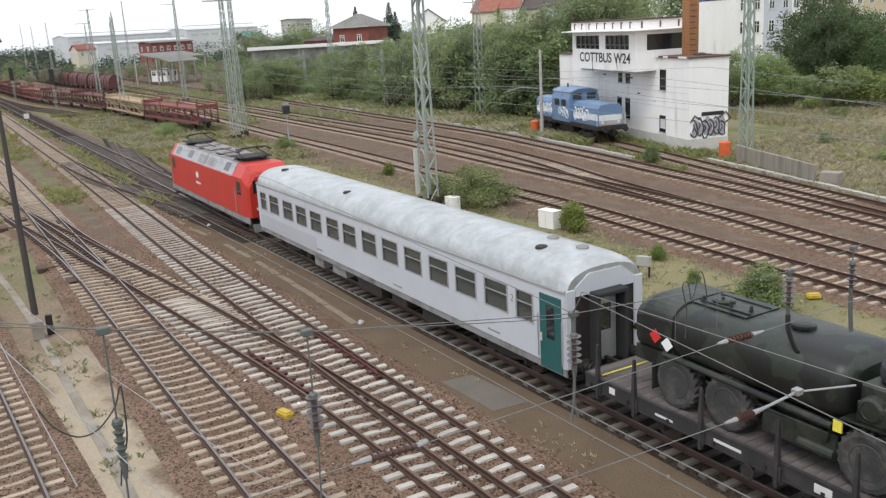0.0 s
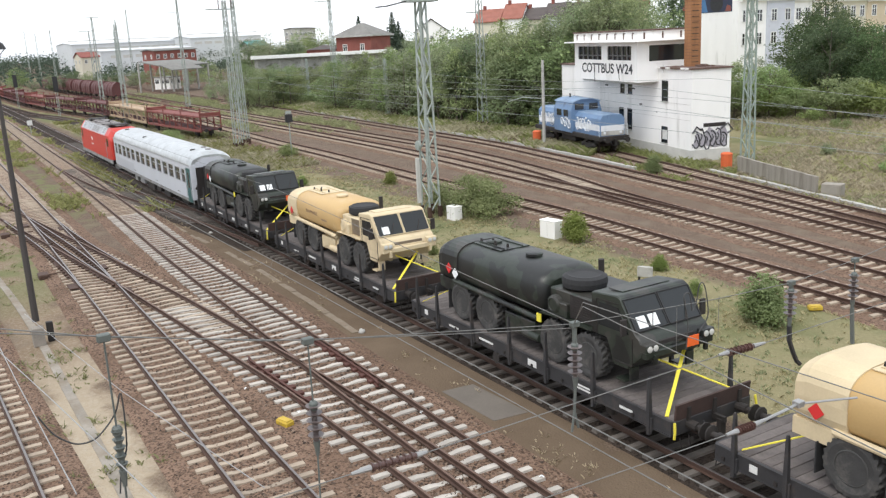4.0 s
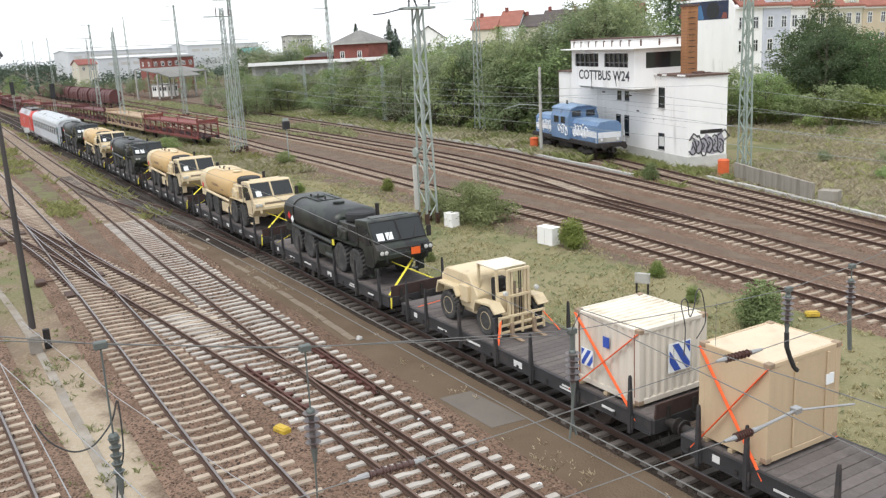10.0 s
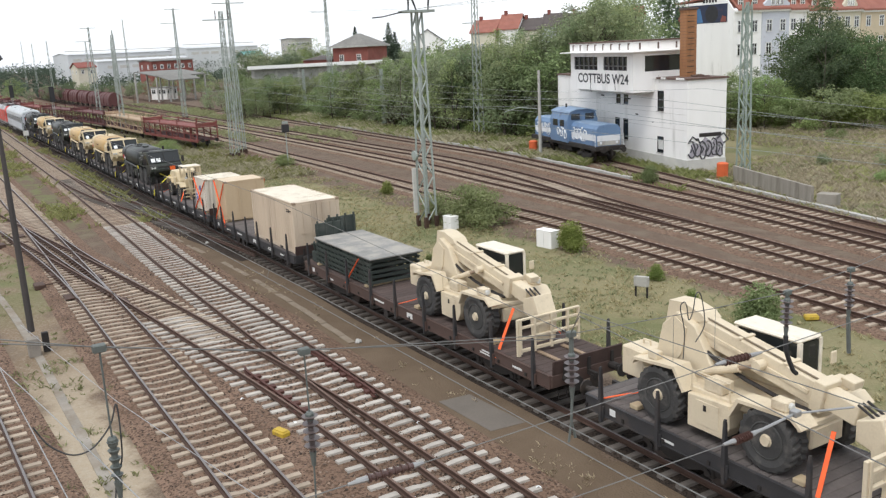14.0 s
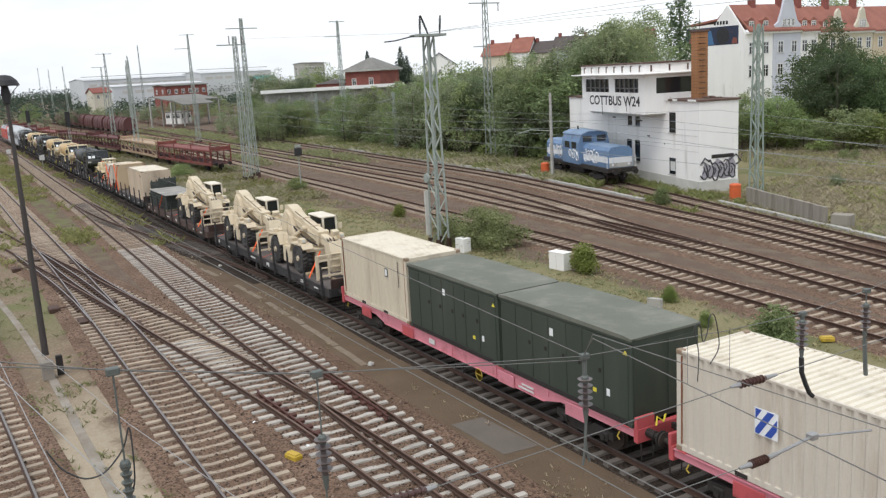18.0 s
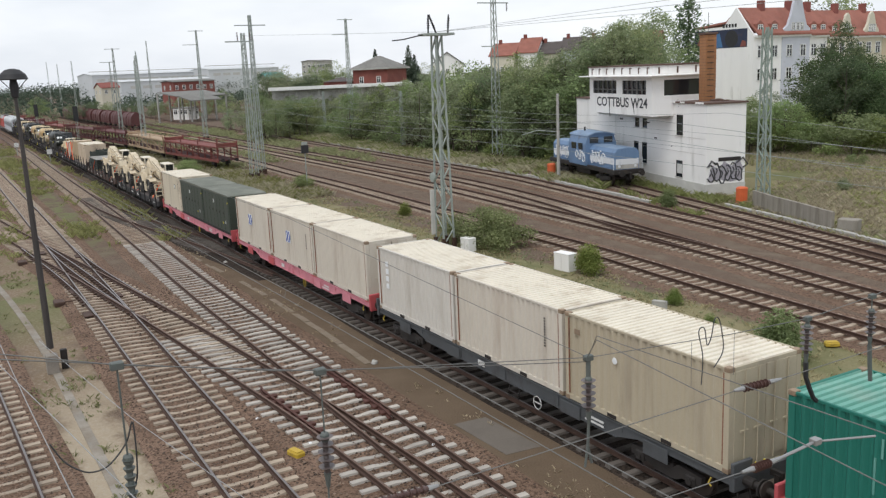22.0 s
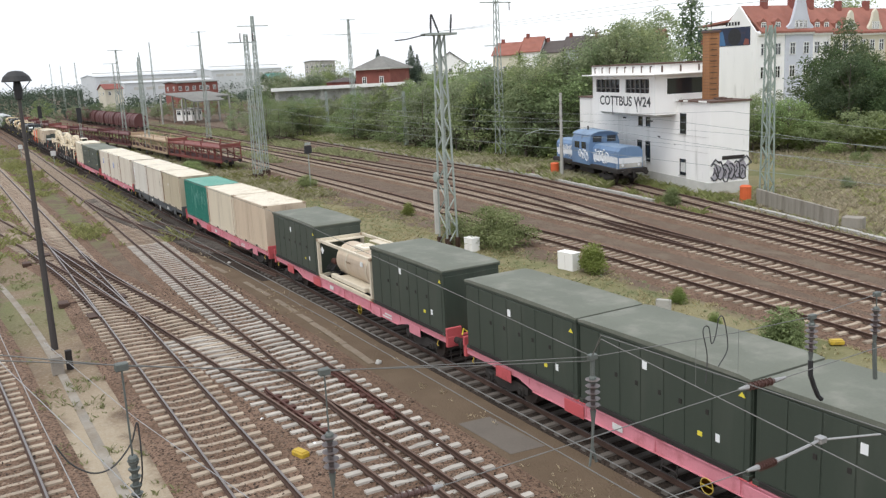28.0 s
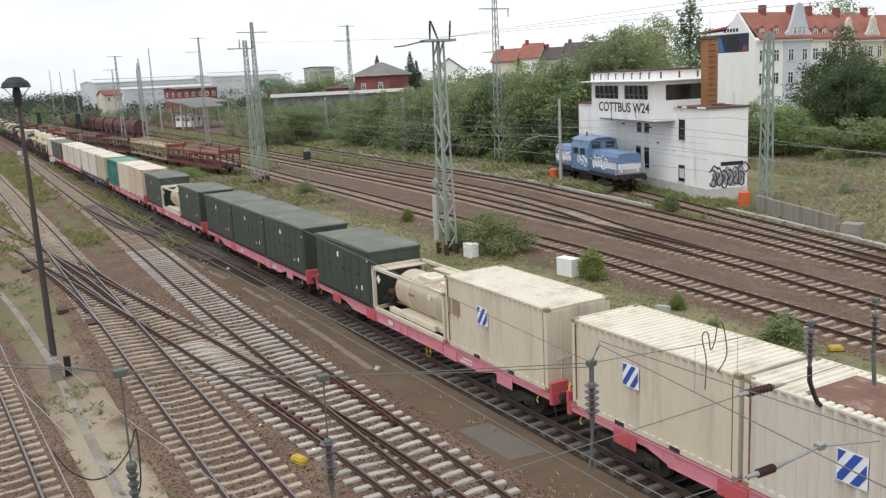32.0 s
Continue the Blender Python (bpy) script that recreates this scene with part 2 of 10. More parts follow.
LINES = {
    "bridge_side": spline([(-30, 13.9), (10, 15.15), (24, 15.68), (34, 16.15), (60, 17.6), (120, 22)]),
    "polished": spline([(-30, 9.98), (5, 9.98), (60, 10.0), (130, 10.6), (260, 12.5)]),
    "slip": spline([(-30, 6.2), (19, 6.3), (25, 6.62), (31, 7.2), (36, 7.7), (46, 8.85), (56, 10.15), (66, 11.5), (82, 13.5), (120, 18.5)]),
    "rusty": spline([(-30, 5.25), (45, 5.2), (60, 4.9), (85, 4.5), (115, 4.3), (180, 3.7), (400, 3.6)]),
    "train": spline([(-120, 0), (600, 0)]),
    "joining": spline([(44, 0.15), (52, 0.75), (60, 1.6), (68, 2.65), (76, 3.6), (86, 4.2), (97, 4.4)]),
    "slip_curve": spline([(39, 8.03), (46, 8.78), (52, 9.36), (58, 9.78), (64, 10.01)]),
    "slip_curve_far": spline([(43, 9.99), (48, 10.1), (54, 10.46), (60, 10.98), (67, 11.64)]),
    "grass_side": spline([(-60, -8.5), (0, -12.7), (22, -14.6), (31, -15.4), (41, -16.4), (55, -16.85), (66, -17.3), (79, -17.9), (96, -18.3), (109, -18.9), (160, -20.5), (400, -25)]),
    "middle": spline([(-60, -8), (0, -15.6), (25, -19.4), (33, -20.9), (43, -21.9), (57, -23.0), (68, -23.9), (80, -24.5), (96, -24.9), (120, -25.3), (400, -31)]),
    "middle_branch": spline([(33, -20.9), (45, -23.1), (53, -25.1), (62, -26.7), (75, -28.1), (87, -28.4), (105, -28.8), (130, -29.2), (400, -36)]),
    "kerb_side": spline([(-60, -6), (0, -18.9), (29, -25.3), (39, -27.4), (44, -28.2), (51, -29.5), (60, -31), (72, -32.9), (84, -33.8), (100, -34.7), (122, -36.0), (149, -37.3), (400, -46)]),
    "tower_side": spline([(14, -24.1), (31.5, -28.5), (43, -31.6), (52, -34.1), (66, -37.8), (84, -42.5)]),
    "wagon_row": spline([(95, -14.4), (106, -14.0), (126, -12.5), (150, -11.7), (170, -10.3), (186, -8.5), (205, -6.6), (230, -5.5), (300, -5.0), (420, -5.0)]),
    "wagon_row_far": spline([(170, -25.2), (250, -24), (420, -20)]),
    "side_curve": spline([(66, -0.02), (76, -0.25), (84, -0.75), (94, -1.9), (105, -3.4), (120, -5.1), (137, -6.4), (154, -6.8), (170, -5.4), (183, -3.5), (200, -2.1), (225, -0.9), (250, -0.2)]),
}

# ---- the ground ----
def ground_material():
    m = bpy.data.materials.new("yard_ground")
    m.use_nodes = True
    n, l = m.node_tree.nodes, m.node_tree.links
    bs = n["Principled BSDF"]
    bs.inputs["Roughness"].default_value = 0.95
    bs.inputs["Specular IOR Level"].default_value = 0.2
    tc = n.new("ShaderNodeTexCoord")
    pos = tc.outputs["Object"]

    def noise_at(scale, detail=5.0, rough=0.55):
        t = n.new("ShaderNodeTexNoise")
        t.inputs["Scale"].default_value, t.inputs["Detail"].default_value, t.inputs["Roughness"].default_value = scale, detail, rough
        l.new(pos, t.inputs["Vector"])
        return t.outputs["Fac"]

    def op(kind, a, b, c=None):
        t = n.new("ShaderNodeMath")
        t.operation = kind
        for i, v in enumerate((a, b, c)):
            if v is None:
                continue
            if isinstance(v, (int, float)):
                t.inputs[i].default_value = v
            else:
                l.new(v, t.inputs[i])
        return t.outputs[0]

    def step(v, lo, hi):
        t = n.new("ShaderNodeMapRange")
        t.interpolation_type = "SMOOTHSTEP"
        t.inputs["From Min"].default_value, t.inputs["From Max"].default_value = lo, hi
        l.new(v, t.inputs["Value"])
        return t.outputs["Result"]

    def mix(f, a, b):
        t = n.new("ShaderNodeMix")
        t.data_type = "RGBA"
        for key, v in (("Factor", f), ("A", a), ("B", b)):
            if isinstance(v, tuple):
                t.inputs[key].default_value = (*v, 1)
            else:
                l.new(v, t.inputs[key])
        return t.outputs["Result"]

    sep = n.new("ShaderNodeSeparateXYZ")
    l.new(pos, sep.inputs[0])
    broad, mid, fine = noise_at(0.12), noise_at(0.7), noise_at(9.0, 4.0)
    x = sep.outputs[0]
    y = op("ADD", sep.outputs[1], op("MULTIPLY", op("SUBTRACT", mid, 0.5), 2.6))

    def band(lo, hi, soft):
        return op("MULTIPLY", step(y, lo - soft, lo + soft), op("SUBTRACT", 1.0, step(y, hi - soft, hi + soft)))
    stones = n.new("ShaderNodeTexVoronoi")
    stones.inputs["Scale"].default_value = 16.0
    l.new(pos, stones.inputs["Vector"])
    gravel = mix(stones.outputs["Distance"], (0.045, 0.03, 0.02), (0.22, 0.16, 0.12))
    gravel = mix(step(mid, 0.45, 0.75), gravel, (0.17, 0.135, 0.10))
    soil = mix(mid, (0.145, 0.102, 0.066), (0.235, 0.175, 0.116))
    soil = mix(step(fine, 0.4, 0.75), soil, (0.27, 0.22, 0.165))
    dry = mix(fine, (0.165, 0.148, 0.078), (0.29, 0.255, 0.145))
    green = mix(fine, (0.095, 0.105, 0.045), (0.19, 0.19, 0.09))
    grass = mix(step(op("ADD", broad, op("MULTIPLY", mid, 0.35)), 0.62, 0.84), dry, green)
    sand = mix(mid, (0.275, 0.22, 0.15), (0.42, 0.35, 0.26))
    sand = mix(step(fine, 0.35, 0.8), sand, (0.38, 0.325, 0.25))
    damp = mix(mid, (0.095, 0.066, 0.043), (0.175, 0.129, 0.088))
    # bare soil along the walkways beside the tracks
    col = mix(band(11.9, 14.3, 0.5), gravel, soil)
    trodden = op("MULTIPLY", band(12.1, 14.0, 0.45), op("SUBTRACT", 1.0, step(op("ADD", x, op("MULTIPLY", broad, 14.0)), 34.0, 46.0)))
    col = mix(trodden, col, sand)
    outer = op("MULTIPLY", band(17.6, 40.0, 0.6), step(op("ADD", mid, op("MULTIPLY", fine, 0.3)), 0.4, 0.62))
    col = mix(outer, col, soil)
    col = mix(band(1.0, 4.0, 0.4), col, damp)
    # weeds: the strip behind the train, the far meadows, patches on the near side
    strip = op("MULTIPLY", band(-12.6, -2.6, 0.5), step(op("ADD", mid, op("MULTIPLY", fine, 0.25)), 0.36, 0.5))
    col = mix(strip, col, grass)
    far = op("MULTIPLY", op("SUBTRACT", 1.0, step(op("ADD", y, op("MULTIPLY", x, 0.21)), -24.6, -23.0)), step(op("ADD", mid, op("MULTIPLY", fine, 0.3)), 0.33, 0.5))
    col = mix(far, col, grass)
    patch = op("MULTIPLY", op("MULTIPLY", band(11.9, 30.0, 0.4), step(x, 36.0, 52.0)), step(op("ADD", broad, op("MULTIPLY", mid, 0.4)), 0.62, 0.75))
    col = mix(patch, col, green)
    between = op("MULTIPLY", op("MULTIPLY", band(6.9, 8.4, 0.4), step(x, 55.0, 75.0)), step(mid, 0.42, 0.56))
    col = mix(between, col, green)
    between2 = op("MULTIPLY", op("MULTIPLY", band(-40.0, -2.0, 0.6), step(x, 110.0, 150.0)), step(op("ADD", broad, op("MULTIPLY", mid, 0.6)), 0.72, 0.95))
    col = mix(between2, col, green)
    l.new(col, bs.inputs["Base Color"])
    bp = n.new("ShaderNodeBump")
    bp.inputs["Strength"].default_value, bp.inputs["Distance"].default_value = 0.6, 0.06
    l.new(op("ADD", fine, op("MULTIPLY", stones.outputs["Distance"], 0.6)), bp.inputs["Height"])
    l.new(bp.outputs["Normal"], bs.inputs["Normal"])
    return m


m_ground = ground_material()
bm = B()
gx = [-900, -300, -100] + list(range(-40, 160, 8)) + [180, 220, 300, 450, 700, 1200, 2200]
gy = [-2000, -900, -400, -200, -120, -90] + list(range(-70, 44, 6)) + [60, 90, 200, 500]


def ground_z(x, y):
    """The yard lies level; the meadow beyond the tower rises a little."""
    z = -0.29
    q = y + 0.27 * (x - 50.2) + 36.0
    if q < 0:
        z += min(1.6, -q * 0.03)
    return z + (0.05 * noise.noise((x * 0.13, y * 0.13, 0)) if -100 < x < 200 and -30 < q else 0)


gv = [[bm.verts.new((x, y, ground_z(x, y))) for y in gy] for x in gx]
for i in range(len(gx) - 1):
    for j in range(len(gy) - 1):
        bm.faces.new((gv[i][j], gv[i + 1][j], gv[i + 1][j + 1], gv[i][j + 1]))
ground = tagged(part("ground", bm, m_ground, smooth=True), "brown gravel, bare soil and weedy grass of the rail yard", "ground", kind="structure")


# ---- tracks: ballast bed, two rails, sleepers ----
def gravel_material(name, dark, light, stain):
    m = bpy.data.materials.new(name)
    m.use_nodes = True
    n, l = m.node_tree.nodes, m.node_tree.links
    bs = n["Principled BSDF"]
    bs.inputs["Roughness"].default_value = 0.95
    bs.inputs["Specular IOR Level"].default_value = 0.2
    tc = n.new("ShaderNodeTexCoord")
    v = n.new("ShaderNodeTexVoronoi")
    v.inputs["Scale"].default_value = 15.0
    l.new(tc.outputs["Object"], v.inputs["Vector"])
    s = n.new("ShaderNodeTexNoise")
    s.inputs["Scale"].default_value, s.inputs["Detail"].default_value = 0.35, 6.0
    l.new(tc.outputs["Object"], s.inputs["Vector"])
    r = n.new("ShaderNodeValToRGB")
    r.color_ramp.elements[0].color, r.color_ramp.elements[1].color = (*dark, 1), (*light, 1)
    r.color_ramp.elements[0].position, r.color_ramp.elements[1].position = 0.1, 0.75
    sepc = n.new("ShaderNodeSeparateColor")
    l.new(v.outputs["Color"], sepc.inputs["Color"])
    mx = n.new("ShaderNodeMath")
    mx.operation = "MULTIPLY_ADD"
    mx.inputs[1].default_value = 0.7
    l.new(sepc.outputs["Red"], mx.inputs[0])
    sub = n.new("ShaderNodeMath")
    sub.operation = "MULTIPLY"
    sub.inputs[1].default_value = 0.5
    l.new(v.outputs["Distance"], sub.inputs[0])
    l.new(sub.outputs[0], mx.inputs[2])
    l.new(mx.outputs[0], r.inputs["Fac"])
    st = n.new("ShaderNodeMapRange")
    st.inputs["From Min"].default_value, st.inputs["From Max"].default_value = 0.45, 0.7
    st.inputs["To Max"].default_value = 0.7
    l.new(s.outputs["Fac"], st.inputs["Value"])
    mm = n.new("ShaderNodeMix")
    mm.data_type = "RGBA"
    l.new(st.outputs["Result"], mm.inputs["Factor"])
    l.new(r.outputs["Color"], mm.inputs["A"])
    mm.inputs["B"].default_value = (*stain, 1)
    l.new(mm.outputs["Result"], bs.inputs["Base Color"])
    bp = n.new("ShaderNodeBump")
    bp.inputs["Strength"].default_value, bp.inputs["Distance"].default_value = 0.8, 0.05
    l.new(v.outputs["Distance"], bp.inputs["Height"])
    l.new(bp.outputs["Normal"], bs.inputs["Normal"])
    return m


m_ballast = gravel_material("ballast_brown", (0.024, 0.014, 0.010), (0.228, 0.15, 0.107), (0.115, 0.072, 0.048))
m_ballast_dark = gravel_material("ballast_oily", (0.012, 0.009, 0.008), (0.055, 0.041, 0.032), (0.020, 0.016, 0.013))
RAIL = [(-0.07, -0.16), (0.07, -0.16), (0.07, -0.148), (0.012, -0.128), (0.012, -0.045), (0.036, -0.038), (0.036, -0.006), (-0.036, -0.006), (-0.036, -0.038), (-0.012, -0.045), (-0.012, -0.128), (-0.07, -0.148)]
HEAD = [(-0.034, -0.008), (0.034, -0.008), (0.030, 0.0), (-0.030, 0.0)]
SPOTS = {}


def walk_line(at, x0, x1, gap):
    """Points and headings along a line, evenly spaced."""
    out, x = [], x0
    while x < x1:
        d = (at(x + 0.05) - at(x - 0.05)) / 0.1
        out.append((x, at(x), math.atan(d)))
        x += gap / math.sqrt(1 + d * d)
    return out


def track(key, x0, x1, head, label, bed=m_ballast, width=1.75, step=2.5, lift=0.0):
    at = LINES[key]
    pts = [(x, y, lift) for x, y, _ in walk_line(at, x0, x1, step)]
    t = thing("track", label, "railway track", "tracks of the yard", kind="structure")
    for side in (-0.7525, 0.7525):
        r = part("rail", sweep(B(), [(a + side, z) for a, z in RAIL], pts), m_rail, t)
        part("rail_head", sweep(B(), [(a + side, z) for a, z in HEAD], pts), head, r)
    low = -0.222 - 0.005 * (len(SPOTS) % 6)
    if bed is not None:
        part("ballast_bed", sweep(B(), [(-width - 0.35, -0.32), (width + 0.35, -0.32), (width, low), (-width, low)], [(p[0], p[1], 0) for p in pts]), bed, t)
    SPOTS[key] = t
    return t


track("bridge_side", -20, 110, m_railtop, "worn railway track with polished rails and concrete sleepers")
track("polished", -20, 250, m_railtop, "main railway track with polished rails and pale concrete sleepers")
track("slip", -20, 118, m_railhead_rust, "rusty diverging track crossing the polished one")
track("rusty", -20, 400, m_railhead_rust, "rusty side track on pale concrete sleepers")
track("train", -110, 600, m_railtop, "oil-darkened track under the passing train", m_ballast_dark, 1.22)
track("joining", 46, 96, m_railhead_rust, "rusty connecting track joining the train's track", m_ballast_dark, 1.5)
track("slip_curve", 39, 64, m_railtop, "curved connecting rails of the slip crossing", None, lift=-0.004)
track("slip_curve_far", 43, 67, m_railtop, "curved connecting rails on the far side of the slip crossing", None, lift=-0.007)
track("side_curve", 70, 246, m_railhead_rust, "rusty curved track leaving the train's track", m_ballast_dark, 1.45, lift=-0.003)
track("grass_side", -40, 400, m_railhead_rust, "rusty track along the weedy strip")
track("middle", -30, 400, m_railhead_rust, "rusty track in the wide brown ballast field")
track("middle_branch", 36, 400, m_railhead_rust, "rusty diverging track in the brown ballast field")
track("kerb_side", -10, 400, m_railhead_rust, "rusty track along the concrete kerb")
track("tower_side", 14, 84, m_railhead_rust, "rusty siding in front of the white signal tower")
track("wagon_row", 97, 420, m_railhead_rust, "siding filled with stake wagons")
track("wagon_row_far", 172, 420, m_railhead_rust, "siding filled with dark red wagons")

# ---- the signal tower ----
def signal_tower():
    place = Matrix.Translation((50.2, -36.6, 0)) @ Matrix.Rotation(math.atan2(-0.27, 0.963), 4, "Z")
    t = thing("signal_tower", "white rendered signal tower with dark windows, graffiti and a brick chimney", "signal tower", m=place)
    m_text = surface("black_sign_paint", (0.04, 0.04, 0.045), 0.7, 0, 0.1, 3.0, 30, 0.0)
    m_graf = surface("black_spray_paint", (0.05, 0.05, 0.055), 0.7, 0, 0.3, 3.0, 20, 0.0)
    m_graf2 = surface("grey_spray_paint", (0.38, 0.36, 0.40), 0.7, 0, 0.2, 3.0, 20, 0.0)
    m_sash = surface("dark_window_bar", (0.16, 0.155, 0.15), 0.6, 0, 0.08, 2.0, 30, 0.0)
    L, D, H = 26.3, 3.5, 7.1
    # front wall pieces round the openings: (x0, x1, z0, z1)
    holes = [(3.7, 4.8, 0.95, 2.35), (3.7, 4.8, 4.45, 6.15), (10.1, 11.1, 1.55, 3.45), (11.75, 12.75, 1.55, 3.45), (10.1, 11.0, 4.75, 6.0), (11.6, 12.5, 4.75, 6.0)]
    xs = sorted({0, L} | {v for a, b, _, _ in holes for v in (a, b)})
    front = part("front_wall", box(B(), 0, xs[1], -0.3, 0, 0.75, H), m_white_wall, t)
    for a, b in zip(xs[1:], xs[2:]):
        zs = sorted((c, d) for p, q, c, d in holes if p < b and q > a)
        z = 0.75
        for c, d in zs:
            part("wall_piece", box(B(), a, b, -0.3, 0, z, c), m_white_wall, front)
            z = d
        part("wall_piece", box(B(), a, b, -0.3, 0, z, H), m_white_wall, front)
    part("end_wall", box(B(), 0, 0.3, -D, -0.3, 0.75, H), m_white_wall, t)
    part("end_wall", box(B(), L - 0.3, L, -D, -0.3, 0.75, H), m_white_wall, t)
    part("back_wall", box(B(), 0.3, L - 0.3, -D, -D + 0.3, 0.75, H), m_white_wall, t)
    part("plinth", box(B(), -0.04, L + 0.04, -D - 0.04, 0.04, -0.5, 0.75), m_grey_wall, t)
    for k, (a, b, c, d) in enumerate(holes):
        w = part("window", box(B(), a, b, -0.08, -0.06, c, d), m_dark_glass, t)
        part("window_frame", box(B(), a, a + 0.07, -0.06, -0.02, c, d), m_iron, w)
        part("window_frame", box(B(), b - 0.07, b, -0.06, -0.02, c, d), m_iron, w)
        part("window_sill", box(B(), a - 0.05, b + 0.05, -0.06, 0.08, c - 0.08, c), m_grey_wall, w)
        if k == 0:
            part("notice", box(B(), a + 0.15, b - 0.15, -0.05, -0.03, c + 0.3, d - 0.3), m_white_mark, w)
    # flat roof of the low part with its brown edge
    r = part("low_roof", box(B(), -0.12, 5.3, -D - 0.12, 0.12, H, H + 0.14), m_roof_tar, t, "brown felt roof with torn edges")
    for x, w in ((0.9, 1.2), (3.6, 0.7), (5.3, 1.0)):
        part("torn_felt", box(B(), x - w / 2, x + w / 2, 0.10, 0.17, H + 0.02, H + 0.16), m_white_wall, r)
    part("low_roof", box(B(), 18.2, L + 0.12, -D - 0.12, 0.12, H, H + 0.12), m_roof_tar, t)
    for k in range(5):
        part("debris", box(B(), 0.8 + 0.4 * k, 1.2 + 0.4 * k, -2.5 + 0.3 * (k % 3), -2.2 + 0.3 * (k % 3), H + 0.14, H + 0.26 + 0.06 * (k % 2), 0.02), m_roof_tar, r)
    # projecting upper storey
    a0, a1, f, bk = 5.3, 18.2, 2.0, -3.0
    z0, zw0, zw1, zs, zt = 6.05, 7.85, 9.05, 9.38, 10.25
    u = part("upper_floor", box(B(), a0, a1, bk, f, z0, z0 + 0.3), m_white_wall, t)
    part("floor_fascia", prism(B(), [(a0, z0), (a0 + 0.9, z0 - 0.25), (a1 - 0.9, z0 - 0.25), (a1, z0)], 0.05, f - 0.6), m_grey_wall, u)
    fr = part("upper_front", box(B(), a0, a1, f - 0.25, f, z0 + 0.3, zw0), m_white_wall, t)
    part("lintel", box(B(), a0, a1, f - 0.25, f, zw1, zs), m_white_wall, fr)
    bays = [(6.4, 11.0), (12.2, 17.4)]
    cuts = [a0] + [v for b in bays for v in b] + [a1]
    for p, q in zip(cuts[::2], cuts[1::2]):
        part("pier", box(B(), p, q, f - 0.25, f, zw0, zw1), m_white_wall, fr)
    for p, q in bays:
        w = part("window", box(B(), p, q, f - 0.17, f - 0.15, zw0, zw1), m_dark_glass, t)
        for k in range(6):
            x = p + (q - p) * k / 5
            part("window_bar", box(B(), x - 0.06, x + 0.06, f - 0.15, f - 0.05, zw0, zw1), m_sash, w)
        part("window_bar", box(B(), p, q, f - 0.14, f - 0.07, zw0 + 0.35, zw0 + 0.42), m_sash, w)
    sd = part("upper_side", box(B(), a0, a0 + 0.25, bk, f - 0.25, z0 + 0.3, zw0 - 0.1), m_white_wall, t)
    part("lintel", box(B(), a0, a0 + 0.25, bk, f - 0.25, zw1, zs), m_white_wall, sd)
    part("pier", box(B(), a0, a0 + 0.25, bk, bk + 0.55, zw0 - 0.1, zw1), m_white_wall, sd)
    part("pier", box(B(), a0, a0 + 0.25, f - 1.1, f - 0.25, zw0 - 0.1, zw1), m_white_wall, sd)
    part("window", box(B(), a0 + 0.12, a0 + 0.14, bk + 0.55, f - 1.1, zw0 - 0.1, zw1), m_dark_glass, t, "wide dark boarded window")
    part("upper_side", box(B(), a1 - 0.25, a1, bk, f - 0.25, z0 + 0.3, zs), m_white_wall, t)
    part("upper_back", box(B(), a0 + 0.25, a1 - 0.25, bk, bk + 0.25, z0 + 0.3, zs), m_white_wall, t)
    part("canopy_slab", box(B(), a0 - 0.75, a1 + 0.9, bk - 0.4, f + 0.75, zs, zs + 0.10, 0.02), m_white_wall, t)
    par = part("parapet", box(B(), a0 - 0.05, a1 + 0.05, bk, f + 0.05, zs + 0.10, zt), m_white_wall, t)
    for k in range(8):
        x = a0 + 0.75 + k * (a1 - a0 - 1.5) / 7
        part("scupper", box(B(), x - 0.07, x + 0.07, f + 0.05, f + 0.09, zs + 0.22, zt - 0.12), m_roof_tar, par)
        part("scupper", box(B(), x - 0.30, x + 0.07, f + 0.05, f + 0.09, zt - 0.2, zt - 0.12), m_roof_tar, par)
    for k in range(3):
        y = f - 0.6 - k * 1.7
        part("scupper", box(B(), a0 - 0.09, a0 - 0.05, y - 0.07, y + 0.07, zs + 0.22, zt - 0.12), m_roof_tar, par)
    part("roof_edge", box(B(), a0 - 0.15, a1 + 0.15, bk - 0.1, f + 0.15, zt, zt + 0.12), m_roof_tar, t)
    sign = words("COTTBUS W24", 1.18, m_text, t, on_side(11.3, f + 0.012, 6.72), "station_sign", bold=0.022)
    sign.matrix_basis = on_side(11.3, f + 0.012, 6.72) @ Matrix.Diagonal((1.3, 1, 1, 1))
    for x, z, ln in ((8.6, 7.2, 1.0), (13.6, 7.1, 1.3)):
        part("hanging_cable", tube(B(), [(x, f + 0.03, z), (x + 0.05, f + 0.03, z - ln * 0.6), (x - 0.05, f + 0.03, z - ln)], 0.025), m_iron, t)
    part("lamp_arm", tube(B(), [(a0, f - 2.4, 7.4), (a0 - 0.7, f - 2.0, 7.1), (a0 - 1.2, f - 1.8, 6.85)], 0.03), m_grey_wall, t)
    # chimney
    ch = part("chimney", box(B(), 2.75, 3.75, -2.4, -1.45, H - 0.4, 12.55, 0.02), m_chimney, t, "tall orange-brown brick chimney")
    part("chimney_cap", box(B(), 2.66, 3.84, -2.49, -1.36, 12.55, 12.72, 0.02), m_roof_tar, ch)
    for k in range(22):
        z = H + 0.25 + k * 0.25
        part("brick_course", box(B(), 2.738, 3.762, -2.412, -1.438, z, z + 0.03), m_chimney_joint, ch)
    for k in range(11):
        z = 7.6 + k * 0.45
        part("rung", tube(B(), [(2.78, -1.6, z), (2.5, -1.6, z), (2.5, -2.0, z), (2.78, -2.0, z)], 0.03), m_iron, ch)
